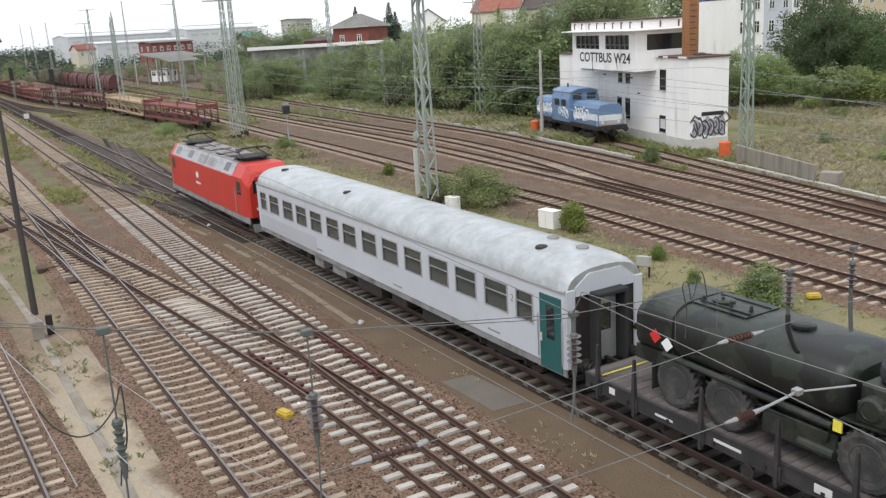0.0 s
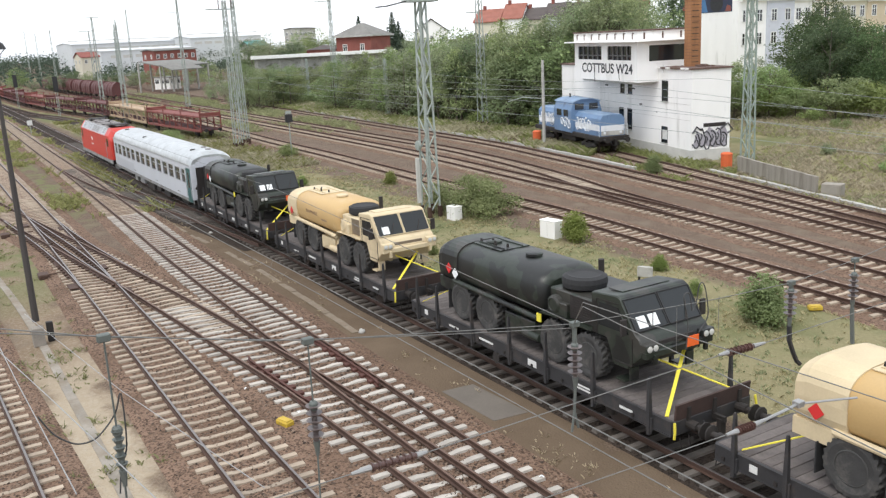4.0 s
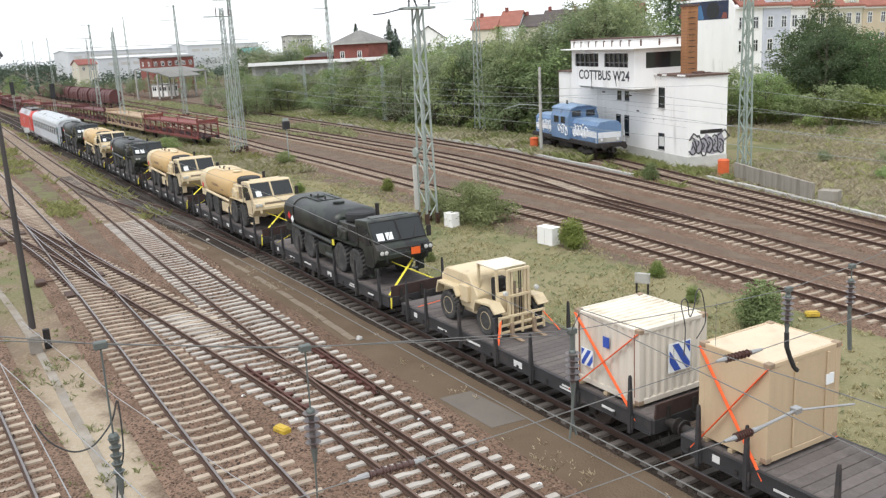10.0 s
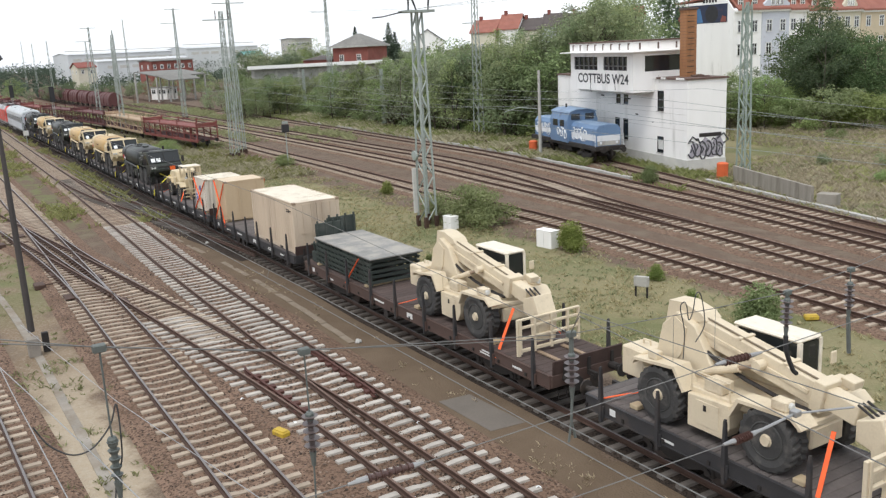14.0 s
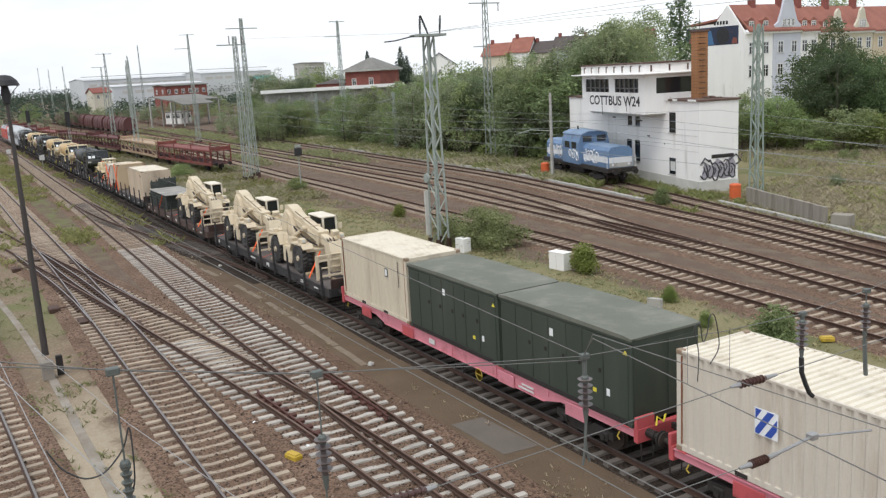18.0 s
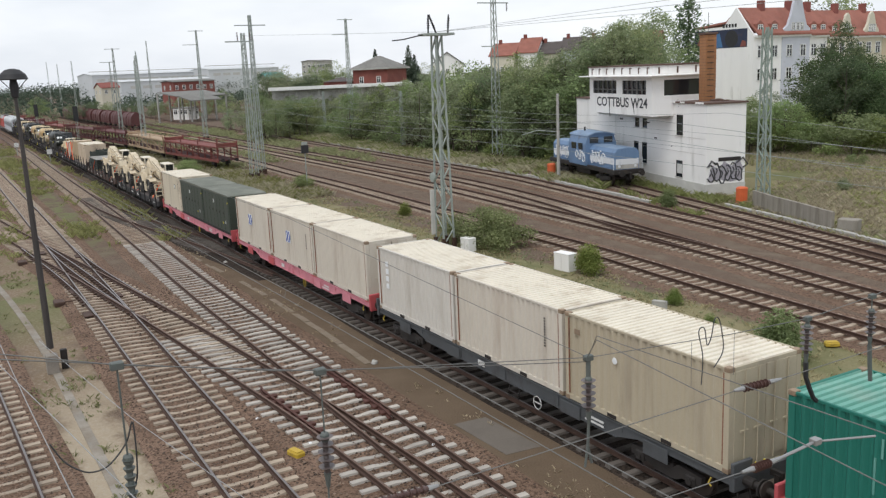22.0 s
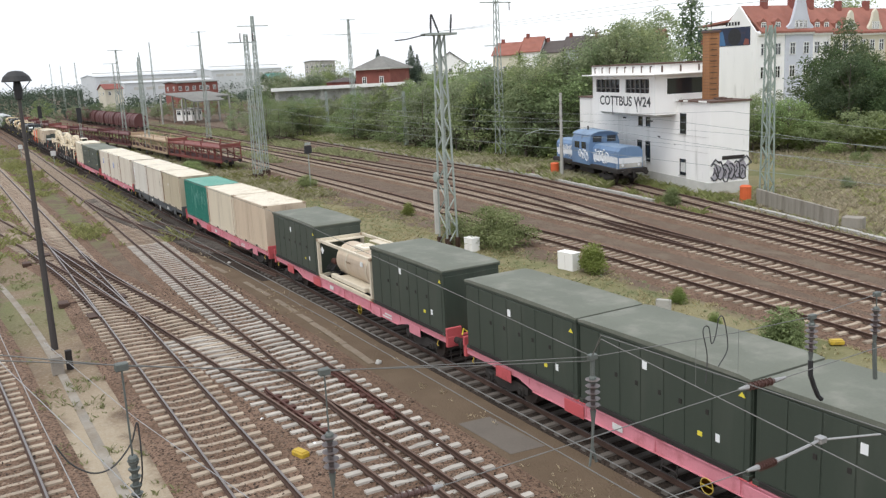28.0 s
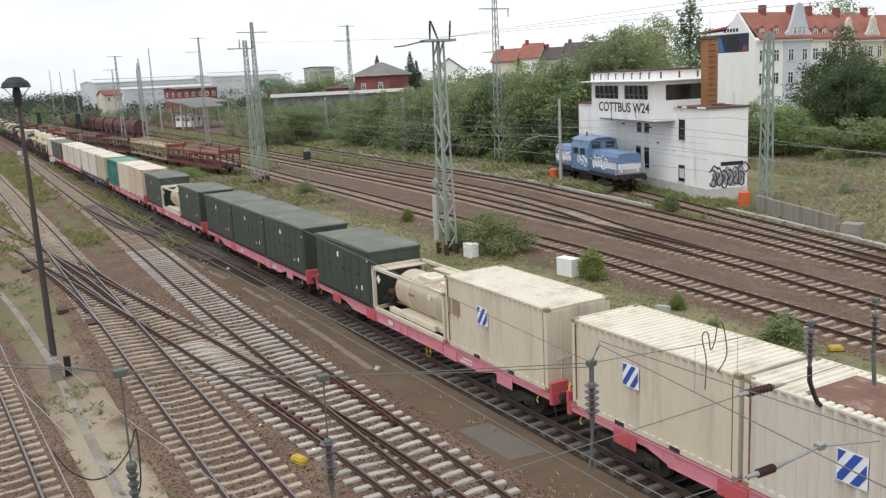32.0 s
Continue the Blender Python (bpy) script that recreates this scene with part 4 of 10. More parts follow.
        for x in (-9.5, -3.0, 4.5):
            part("stencil", box(B(), x, x + 0.7, s * 1.441 - 0.002, s * 1.441 + 0.003, 1.14, 1.20), m_skirt, t)
    bm = B()
    prof = []
    for i in range(13):
        a = math.pi * i / 12
        prof.append((-1.45 * math.copysign(abs(math.cos(a)) ** 0.8, math.cos(a)), 3.28 + 0.80 * math.sin(a) ** 0.9))
    rings = [[(x, y * k, 3.28 + (z - 3.28) * q) for y, z in prof] for x, k, q in ((-h - 0.02, 0.93, 0.72), (-h + 0.25, 0.985, 0.92), (-h + 0.9, 1, 1), (-6, 1, 1), (0, 1, 1), (6, 1, 1), (h - 0.9, 1, 1), (h - 0.25, 0.985, 0.92), (h + 0.02, 0.93, 0.72))]
    loft(bm, rings)
    roof = part("roof", bm, m_coach_roof, t, smooth=True)
    for i in range(11):
        x = -h + 2.0 + i * 2.16
        bm = B()
        ribs = [(y * 1.004, 3.28 + (z - 3.28) * 1.006) for y, z in prof]
        loft(bm, [[(x - 0.012, y, z) for y, z in ribs], [(x + 0.012, y, z) for y, z in ribs]])
        part("roof_seam", bm, m_coach_roof, roof)
    for x, y in ((-10.6, 0.55), (-10.0, -0.35), (-11.6, -0.2), (2.8, 0.75), (10.8, 0.5)):
        z = 3.28 + 0.80 * math.sqrt(max(0.0, 1 - (y / 1.45) ** 2)) - 0.02
        part("roof_vent", lathe(B(), [(0.20, -0.03), (0.20, 0.05), (0.16, 0.09), (0.02, 0.10)], (x, y, z), 12, "z"), m_iron if abs(y) > 0.4 else m_loco_roof, roof)
    for s in (-1, 1):
        end = s * h
        e = part("end_wall", box(B(), min(end, end - 0.06 * s), max(end, end - 0.06 * s), -1.38, 1.38, 0.80, 3.30), m_iron, t, "dark end wall with the gangway")
        for y in (-1.26, 1.26):
            part("corner_panel", box(B(), min(end, end + 0.05 * s), max(end, end + 0.05 * s), y - 0.17, y + 0.17, 0.98, 3.32, 0.02), m_coach, e)
        part("end_header", prism(B(), [(-1.09, 3.10), (1.09, 3.10), (1.09, 3.36), (0.6, 3.70), (-0.6, 3.70), (-1.09, 3.36)], end, end + 0.05 * s, "x"), m_coach, e)
        bm = B()
        for y in (-0.52, 0.52):
            box(bm, min(end, end + 0.4 * s), max(end, end + 0.4 * s), y - 0.07, y + 0.07, 0.95, 3.05, 0.03)
        box(bm, min(end, end + 0.4 * s), max(end, end + 0.4 * s), -0.59, 0.59, 3.02, 3.16, 0.03)
        part("rubber_gangway", bm, m_rubber, e)
        g = part("gangway_door", box(B(), min(end, end + 0.03 * s), max(end, end + 0.03 * s), -0.40, 0.40, 1.0, 2.98), m_frame_grey, e)
        part("door_window", box(B(), min(end + 0.02 * s, end + 0.04 * s), max(end + 0.02 * s, end + 0.04 * s), -0.2, 0.2, 1.9, 2.7), m_dark_glass, g)
        for y in (-1.15, 1.15):
            part("tail_lamp", lathe(B(), [(0.1, 0), (0.1, 0.09 * s), (0.07, 0.1 * s)], (end + 0.05 * s, y, 1.75), 10, "x"), m_iron, e)
        buffers(t, end, s)
    for x in (-9.2, 9.2):
        bogie(t, x, 0.46, 1.25)
    for x, w, d in ((-5.0, 1.6, 0.5), (-2.4, 1.2, 0.42), (0.2, 2.2, 0.55), (3.2, 1.4, 0.45), (5.4, 1.0, 0.5)):
        for s in (-1, 1):
            part("equipment_box", box(B(), x - w / 2, x + w / 2, s * 1.0 - 0.3, s * 1.0 + 0.3, 0.74 - d, 0.74, 0.03), m_skirt if x > 1 else m_under, t)
    part("floor_frame", box(B(), -h + 0.1, h - 0.1, -1.3, 1.3, 0.76, 0.98), m_under, t)
    return rolls(t, c)


# ---- flat wagons with stakes ----
def plank_mesh(mat):
    bm = box(B(), -0.145, 0.145, -1.33, 1.33, 1.14, 1.20, 0.012)
    me = bpy.data.meshes.new("plank")
    bm.to_mesh(me)
    bm.free()
    me.materials.append(mat)
    return me


me_plank, me_plank_brown = plank_mesh(m_plank), plank_mesh(m_plank_brown)


def flat_wagon(length, brown, four_axles, label, stakes, group="flat wagons of the train"):
    t = thing("flat_wagon", label, "flat wagon", group)
    h = length / 2
    sill = m_sill_brown if brown else m_sill
    for s in (-1, 1):
        b = part("side_sill", box(B(), -h, h, s * 1.37 - 0.035, s * 1.37 + 0.035, 0.78, 1.19, 0.015), sill, t)
        bm = B()
        box(bm, -h, h, s * 1.37 - 0.05, s * 1.37 + 0.05, 1.15, 1.185)
        box(bm, -h, h, s * 1.37 - 0.06, s * 1.37 + 0.06, 0.78, 0.81)
        part("sill_flange", bm, sill, b)
        for x in stakes:
            bm = B()
            loft(bm, [[(x - w, s * 1.46 - d, z), (x + w, s * 1.46 - d, z), (x + w, s * 1.46 + d, z), (x - w, s * 1.46 + d, z)] for z, w, d in ((0.62, 0.045, 0.05), (1.2, 0.055, 0.055), (2.1, 0.035, 0.035), (2.18, 0.025, 0.025))])
            st = part("stake", bm, m_sill, t)
            part("stake_pocket", box(B(), x - 0.09, x + 0.09, s * 1.42 - 0.02, s * 1.42 + 0.06, 0.72, 1.08, 0.015), sill, st)
        for x in [i * 1.45 for i in range(-int(h / 1.45), int(h / 1.45) + 1)]:
            part("lashing_ring", box(B(), x + 0.5, x + 0.58, s * 1.43 - 0.01, s * 1.43 + 0.02, 0.86, 0.96), m_iron, t)
    n = int(length / 0.30)
    me = me_plank_brown if brown else me_plank
    for i in range(n):
        o = new("plank", me)
        o.parent = t
        o.matrix_basis = Matrix.Translation((-h + (i + 0.5) * length / n, 0, random.uniform(-0.008, 0.004))) @ Matrix.Diagonal((length / n / 0.302, 1, 1, 1))
    bm = B()
    for y in (-0.55, 0.55):
        box(bm, -h + 0.1, h - 0.1, y - 0.08, y + 0.08, 0.80, 1.13)
    for i in range(9):
        x = -h + 0.5 + i * (length - 1) / 8
        box(bm, x - 0.06, x + 0.06, -1.33, 1.33, 0.88, 1.12)
    part("underframe", bm, m_under, t)
    for s in (-1, 1):
        part("headstock", box(B(), s * h - 0.06, s * h + 0.06, -1.36, 1.36, 0.80, 1.19, 0.02), sill, t)
        buffers(t, s * (h + 0.05), s)
        part("handrail", tube(B(), [(s * (h + 0.1), 1.2, 0.75), (s * (h + 0.16), 1.2, 0.5), (s * (h + 0.16), 0.9, 0.5), (s * (h + 0.1), 0.9, 0.75)], 0.018), m_iron, t)
    bm = B()
    box(bm, -0.03, 0.03, -1.32, 1.32, 0, 0.44, 0.01, Matrix.Translation((-h - 0.02, 0, 1.19)) @ Matrix.Rotation(-0.12, 4, "Y"))
    e = part("end_board", bm, m_endboard, t, "rusty brown folding end board")
    for y in (-0.9, 0.0, 0.9):
        part("hinge", box(B(), -h - 0.13, -h - 0.05, y - 0.05, y + 0.05, 1.12, 1.5), m_iron, e)
    if four_axles:
        for x in (-h + 3.2, h - 3.2):
            bogie(t, x)
    else:
        for x in (-4.0, 4.0):
            wheelset(t, x, 0.48)
            for s in (-1, 1):
                bm = B()
                prism(bm, [(x - 0.55, 0.82), (x + 0.55, 0.82), (x + 0.2, 0.40), (x - 0.2, 0.40)], s * 1.0 - 0.02, s * 1.0 + 0.02)
                box(bm, x - 0.14, x + 0.14, s * 1.0 - 0.12, s * 1.0 + 0.12, 0.36, 0.60, 0.03)
                part("axle_guard", bm, m_under, t)
                bm = B()
                for k in range(5):
                    box(bm, x - 0.6 + 0.09 * k, x + 0.6 - 0.09 * k, s * 1.0 - 0.05, s * 1.0 + 0.05, 0.76 - 0.03 * k, 0.785 - 0.03 * k)
                part("leaf_spring", bm, m_under, t)
        part("brake_cylinder", lathe(B(), [(0.16, -0.3), (0.18, -0.28), (0.18, 0.28), (0.1, 0.32)], (0.6, 0.3, 0.66), 12, "x"), m_under, t)
    part("brake_wheel", lathe(B(), [(0.17, -0.015), (0.19, 0), (0.17, 0.015), (0.15, 0)], (1.0, 1.44, 0.60), 14), m_iron, t)
    marks(t, [(-h + 1.6, 0.93, 0.5, 0.07), (-h + 3.3, 0.90, 0.7, 0.05), (-h + 3.3, 0.99, 0.5, 0.05), (-0.9, 0.88, 0.42, 0.2), (1.6, 0.95, 0.8, 0.07), (h - 3.0, 0.9, 0.6, 0.06), (h - 1.1, 0.90, 0.22, 0.18)], 1.408)
    return t


# ---- eight-wheeled tank trucks ----
def truck_wheel(parent, x, y, s, r, rim, n=28, w=0.42, z0=1.205):
    """A lugged tyre whose outer face points to side s, standing on the floor."""
    bm = B()
    c = (x, y, z0 + r)
    rings, k = [], 88
    for rr, a, lug in ((0.56, -0.42, 0), (0.80, -0.5, 0), (0.93, -0.46, 1), (0.93, -0.40, 1), (0.93, -0.04, 1), (0.93, 0.04, 2), (0.93, 0.40, 2), (0.93, 0.46, 2), (0.80, 0.5, 0), (0.58, 0.42, 0)):
        row = []
        for i in range(k):
            up = 0.07 if lug and (i + (2 if lug == 2 else 0)) % 4 < 2 and abs(a) < 0.45 else (0.03 if lug and (i + (2 if lug == 2 else 0)) % 4 < 2 else 0)
            q = 2 * math.pi * (i + 3.0 * abs(a)) / k
            row.append((x + math.cos(q) * r * (rr + up), y + s * w * a, c[2] + math.sin(q) * r * (rr + up)))
        rings.append(row)
    loft(bm, rings)
    t = part("wheel", bm, m_tyre, parent)
    bm = B()
    lathe(bm, [(r * 0.57, s * w * 0.30), (r * 0.59, s * w * 0.44), (r * 0.55, s * w * 0.46), (r * 0.50, s * w * 0.18), (r * 0.26, s * w * 0.16), (r * 0.24, s * w * 0.36), (r * 0.12, s * w * 0.40), (0.01, s * w * 0.40)], c, 20)
    for i in range(8):
        a = 2 * math.pi * i / 8
        rod(bm, (x + math.cos(a) * r * 0.38, y + s * w * 0.14, z0 + r + math.sin(a) * r * 0.38), (x + math.cos(a) * r * 0.38, y + s * w * 0.24, z0 + r + math.sin(a) * r * 0.38), 0.025, n=5)
    part("rim", bm, rim, t)
    return t


def tank_truck(dark, label):
    t = thing("tank_truck", label, "tank truck", "tank trucks on the flat wagons")
    paint, tankp, rim = (m_camo, m_camo, m_rim_dark) if dark else (m_sand, m_sand_tank, m_rim_dark)
    axles = (0.78, -0.78, -4.28, -5.82)
    for x in axles:
        for s in (-1, 1):
            truck_wheel(t, x, s * 1.0, s, 0.66, rim)
    bm = B()
    for y in (-0.42, 0.42):
        box(bm, -7.2, 1.9, y - 0.06, y + 0.06, 1.85, 2.15)
    for x in axles:
        rod(bm, (x, -0.9, 1.87), (x, 0.9, 1.87), 0.09)
        lathe(bm, [(0.1, -0.25), (0.22, -0.1), (0.22, 0.1), (0.1, 0.25)], (x, 0, 1.87), 10, "y")
    part("chassis", bm, m_under if dark else m_sand, t)
    # tank: a rounded box with a tilted front end
    bm = B()
    loft(bm, [ring(x, 0, z, ry, rz, 28, 3.2) for x, z, ry, rz in ((0.95, 3.06, 1.19, 0.72), (0.9, 3.06, 1.20, 0.735), (-3.4, 3.04, 1.20, 0.735), (-3.62, 3.03, 1.12, 0.66), (-3.74, 3.02, 0.95, 0.52))])
    tank = part("tank", bm, tankp, t, "dark camouflaged fuel tank" if dark else "ochre fuel tank with faded lettering", smooth=True)
    bm = B()
    loft(bm, [ring(x, 0, z, ry, rz, 28, 3.4) for x, z, ry, rz in ((0.92, 3.05, 1.225, 0.765), (1.9, 3.05, 1.225, 0.765), (2.15, 3.0, 1.20, 0.70), (2.24, 2.95, 1.08, 0.56))])
    pump = part("pump_compartment", bm, paint, t)
    bm = B()
    box(bm, 1.15, 2.2, -1.15, 1.15, 2.12, 2.5)
    part("pump_skirt", bm, paint, pump)
    part("compartment_seam", box(B(), 2.225, 2.26, -0.02, 0.02, 2.4, 3.5), m_iron, pump)
    for x in (0.93,):
        part("tank_band", loft(B(), [ring(x + d, 0, 3.055, 1.232, 0.772, 28, 3.2) for d in (-0.02, 0.02)]), m_iron if dark else m_sand, tank)
    top = part("walkway", box(B(), -0.75, 0.88, -0.62, 0.55, 3.785, 3.81), paint, tank)
    for k in range(4):
        part("valve", rod(B(), (0.75 - 0.42 * k, 0.30 - 0.2 * (k % 2), 3.80), (0.75 - 0.42 * k, 0.30 - 0.2 * (k % 2), 3.93 + 0.03 * (k % 3)), 0.05, 0.035, 8), m_iron, top)
    for x in (0.35, -1.9):
        part("manhole", lathe(B(), [(0.27, 0), (0.27, 0.07), (0.2, 0.10), (0.02, 0.11)], (x, 0.05, 3.80), 16, "z"), paint, top)
    bm = B()
    for y in (-0.36, 0.36):
        tube(bm, [(-0.7, y, 3.83), (0.8, y, 3.83)], 0.02)
    part("walkway_rail", bm, paint, top)
    for s in (-1, 1):
        part("hose_tube", tube(B(), [(1.2, s * 1.17, 2.50), (-3.5, s * 1.17, 2.36)], 0.085, 10), paint, t)
        b = part("tool_locker", box(B(), -3.6, -1.75, s * 0.85 - 0.3, s * 0.85 + 0.3, 1.58, 2.16, 0.03), paint, t)
        part("locker_door", box(B(), -2.6, -1.85, s * 1.155 - 0.005, s * 1.155 + 0.012, 1.66, 2.08, 0.005), paint, b)
        part("air_tank", lathe(B(), [(0.02, -0.45), (0.13, -0.42), (0.14, 0), (0.13, 0.42), (0.02, 0.45)], (-3.15, s * 1.12, 1.72), 12, "x"), paint, t)
        # arched mudguard over the front axles
        bm = B()
        pts = [(-3.42, 1.95), (-3.48, 2.35), (-3.7, 2.60), (-4.6, 2.63), (-5.4, 2.63), (-6.0, 2.62)]
        loft(bm, [[(xa, s * 0.98 - 0.25, za), (xa, s * 0.98 + 0.25, za), (xa, s * 0.98 + 0.25, za + 0.035), (xa, s * 0.98 - 0.25, za + 0.035)] for xa, za in pts])
        part("mudguard", bm, paint, t)
        part("rear_mudflap", box(B(), 1.55, 1.58, s * 1.0 - 0.22, s * 1.0 + 0.22, 1.45, 2.15), m_rubber, t)
    # engine bay, spare wheel, air cleaner
    bm = B()
    box(bm, -5.98, -3.95, -1.02, 1.02, 2.66, 3.42, 0.04)
    eng = part("engine_cover", bm, paint, t)
    bm = B()
    for k in range(8):
        box(bm, -5.75, -4.95, 1.02, 1.035, 2.78 + 0.07 * k, 2.81 + 0.07 * k)
    for k in range(10):
        box(bm, -5.7 + 0.075 * k, -5.68 + 0.075 * k, 1.015, 1.03, 2.74, 3.36)
    part("radiator_grille", bm, m_iron if dark else m_dusty_panel, eng)
    part("grille_panel", box(B(), -5.8, -4.88, 1.012, 1.022, 2.70, 3.38), m_iron if dark else m_dusty_panel, eng)
    part("side_box", box(B(), -4.85, -3.98, 0.98, 1.16, 2.66, 3.10, 0.03), paint, eng)
    for q in (-0.45, 0.0, 0.45):
        part("deck_lid", box(B(), -5.9 + 0.2 * abs(q), -5.3, q - 0.19, q + 0.19, 3.42, 3.455, 0.01), paint, eng)
    part("air_cleaner", lathe(B(), [(0.27, -0.1), (0.29, 0), (0.27, 0.22), (0.2, 0.26), (0.19, 0.24), (0.02, 0.25)], (-4.3, 0.95, 2.98), 16), paint, eng)
    part("exhaust_pipe", rod(B(), (-4.1, -0.8, 3.4), (-4.1, -0.8, 3.95), 0.09, n=10), m_iron, eng)
    sp = part("spare_wheel", lathe(B(), [(0.36, 0.03), (0.52, 0), (0.64, 0.06), (0.66, 0.2), (0.64, 0.34), (0.52, 0.40), (0.37, 0.37)], (-4.66, 0.30, 3.43), 28, "z"), m_rubber, t)
    part("rim", lathe(B(), [(0.37, 0.05), (0.37, 0.33), (0.32, 0.30), (0.30, 0.12), (0.02, 0.12)], (-4.66, 0.30, 3.43), 20, "z"), m_rim_dark if dark else m_rim_sand, sp)
    # cab
    bm = B()
    prof = [(-6.02, 2.63), (-6.02, 3.78), (-7.02, 3.87), (-7.16, 3.81), (-7.72, 2.98), (-7.86, 2.90), (-8.02, 2.64), (-7.98, 2.44), (-7.42, 1.96), (-6.86, 1.96), (-6.74, 2.35), (-6.60, 2.63)]
    prism(bm, prof, -1.21, 1.21, "y", 0.03)
    cab = part("cab", bm, paint, t)
    d = Vector((-7.72 + 7.16, 0, 2.98 - 3.81)).normalized()
    nrm = Vector((d.z, 0, -d.x)).normalized()
    if nrm.x > 0:
        nrm = -nrm
    for y0, y1 in ((-1.15, -0.03), (0.03, 1.15)):
        bm = B()
        base = [Vector((-7.16, y0, 3.81)) + d * 0.05, Vector((-7.16, y1, 3.81)) + d * 0.05, Vector((-7.16, y1, 3.81)) + d * 0.95, Vector((-7.16, y0, 3.81)) + d * 0.95]
        loft(bm, [[p + nrm * 0.004 for p in base], [p + nrm * 0.022 for p in base]])
        pane = part("windscreen", bm, m_glass, cab)
        bm = B()
        q = [p + nrm * 0.026 for p in base]
        for a, b in zip(q, q[1:] + q[:1]):
            bar(bm, a, b, 0.035, 0.03)
        part("windscreen_frame", bm, m_rubber if dark else paint, pane)
        part("wiper", bar(B(), Vector((-7.16, (y0 + y1) / 2, 3.81)) + d * 0.93 + nrm * 0.04, Vector((-7.16, (y0 + y1) / 2 - 0.25, 3.81)) + d * 0.45 + nrm * 0.04, 0.02), m_iron, pane)
    for k, yy in enumerate((0.78,) if not dark else (0.85, 0.45)):
        p = Vector((-7.16, yy, 3.81)) + d * 0.72 + nrm * 0.03
        u = Vector((0, 1, 0))
        bm = B()
        sq = [p + u * 0.15 + d * 0.16, p - u * 0.15 + d * 0.16, p - u * 0.15 - d * 0.16, p + u * 0.15 - d * 0.16]
        loft(bm, [sq, [v + nrm * 0.006 for v in sq]])
        part("paper_notice", bm, m_paper, cab, "white paper notice behind the windscreen")
    for s in (-1, 1):
        bm = B()
        prism(bm, [(-6.32, 2.93), (-6.32, 3.56), (-7.10, 3.56), (-7.48, 2.93)], s * 1.205, s * 1.222)
        part("side_window", bm, m_glass, cab)
        bm = B()
        for a, b in (((-6.24, 2.65), (-6.24, 3.64)), ((-6.24, 3.64), (-7.12, 3.66)), ((-6.9, 2.1), (-7.62, 2.1)), ((-7.62, 2.1), (-7.62, 2.85))):
            bar(bm, (a[0], s * 1.217, a[1]), (b[0], s * 1.217, b[1]), 0.02, 0.02)
        part("door_seam", bm, m_iron, cab)
        part("mirror", box(B(), -7.55, -7.47, s * 1.42 - 0.1, s * 1.42 + 0.1, 2.95, 3.4, 0.02), m_iron, cab)
        part("mirror_arm", tube(B(), [(-7.2, s * 1.21, 3.4), (-7.5, s * 1.4, 3.35), (-7.2, s * 1.21, 2.9)], 0.018), paint, cab)
        lp = part("lamp_pod", box(B(), -8.14, -7.9, s * 1.0 - 0.22, s * 1.0 + 0.22, 2.58, 2.80, 0.02), paint, cab)
        for q in (-0.1, 0.1):
            part("headlamp", lathe(B(), [(0.085, 0), (0.085, -0.02), (0.03, -0.035)], (-8.14, s * 1.0 + q, 2.69), 10, "x"), m_lamp_glass, lp)
        part("step", box(B(), -7.3, -6.95, s * 1.0 - 0.2, s * 1.0 + 0.18, 1.55, 1.60), paint, cab)
        part("strap", bar(B(), (-7.75, -s * 0.5, 2.2), (-8.95, s * 1.3, 1.22), 0.09, 0.025), m_yellow_strap, t, "bright yellow lashing strap")
        part("strap", bar(B(), (2.0, s * 0.6, 2.0), (3.4, s * 1.25, 1.24), 0.07, 0.02), m_yellow_strap, t, "bright yellow lashing strap")
        part("strap_tail", tube(B(), [(-9.35, s * 1.43, 1.22), (-9.38, s * 1.45, 0.98), (-9.36, s * 1.45, 0.80)], 0.035, 5), m_yellow_strap, t)
    bm = B()
    box(bm, -8.12, -7.94, -1.2, 1.2, 2.40, 2.60, 0.03)
    part("bumper", bm, paint, cab)
    for y in (-0.9, 0.9):
        part("tow_hook", box(B(), -8.17, -8.08, y - 0.05, y + 0.05, 2.25, 2.5), paint, cab)
    for y in (-1.0, 1.0):
        part("cab_step", box(B(), -7.5, -7.42, y - 0.14, y + 0.14, 1.62, 2.0, 0.01), paint, cab)
    part("grille", box(B(), -8.0, -7.93, -0.62, 0.62, 2.63, 2.78, 0.01), m_iron if dark else m_dusty_panel, cab)
    part("roof_hatch", box(B(), -6.85, -6.3, -0.85, 0.85, 3.845, 3.88, 0.008, Matrix.Rotation(0.0, 4, "Y")), paint, cab)
    if dark:
        part("orange_plate", box(B(), -8.155, -8.125, -0.62, -0.22, 2.46, 2.74), m_orange_plate, cab, "orange hazard plate on the cab front")
        for z, mt, xx in ((2.72, m_red_placard, 1.45), (2.60, m_paper, 1.05)):
            bm = B()
            prism(bm, [(xx, z), (xx + 0.19, z + 0.19), (xx, z + 0.38), (xx - 0.19, z + 0.19)], 1.222, 1.24)
            part("hazard_diamond", bm, mt, pump)
        part("yellow_tag", box(B(), -3.75, -3.55, 1.2, 1.24, 2.3, 2.55), m_yellow_strap, t)
    else:
        words("FLAMMABLE", 0.24, m_faded, tank, on_side(-0.9, 1.207, 3.0), "warning_lettering")
        bm = B()
        prism(bm, [(1.6, 2.62), (1.79, 2.81), (1.6, 3.0), (1.41, 2.81)], 1.222, 1.236)
        part("hazard_diamond", bm, m_red_placard, pump)
        part("stencil", box(B(), -2.6, -2.0, 1.203, 1.208, 2.86, 2.93), m_faded, tank)
    return t


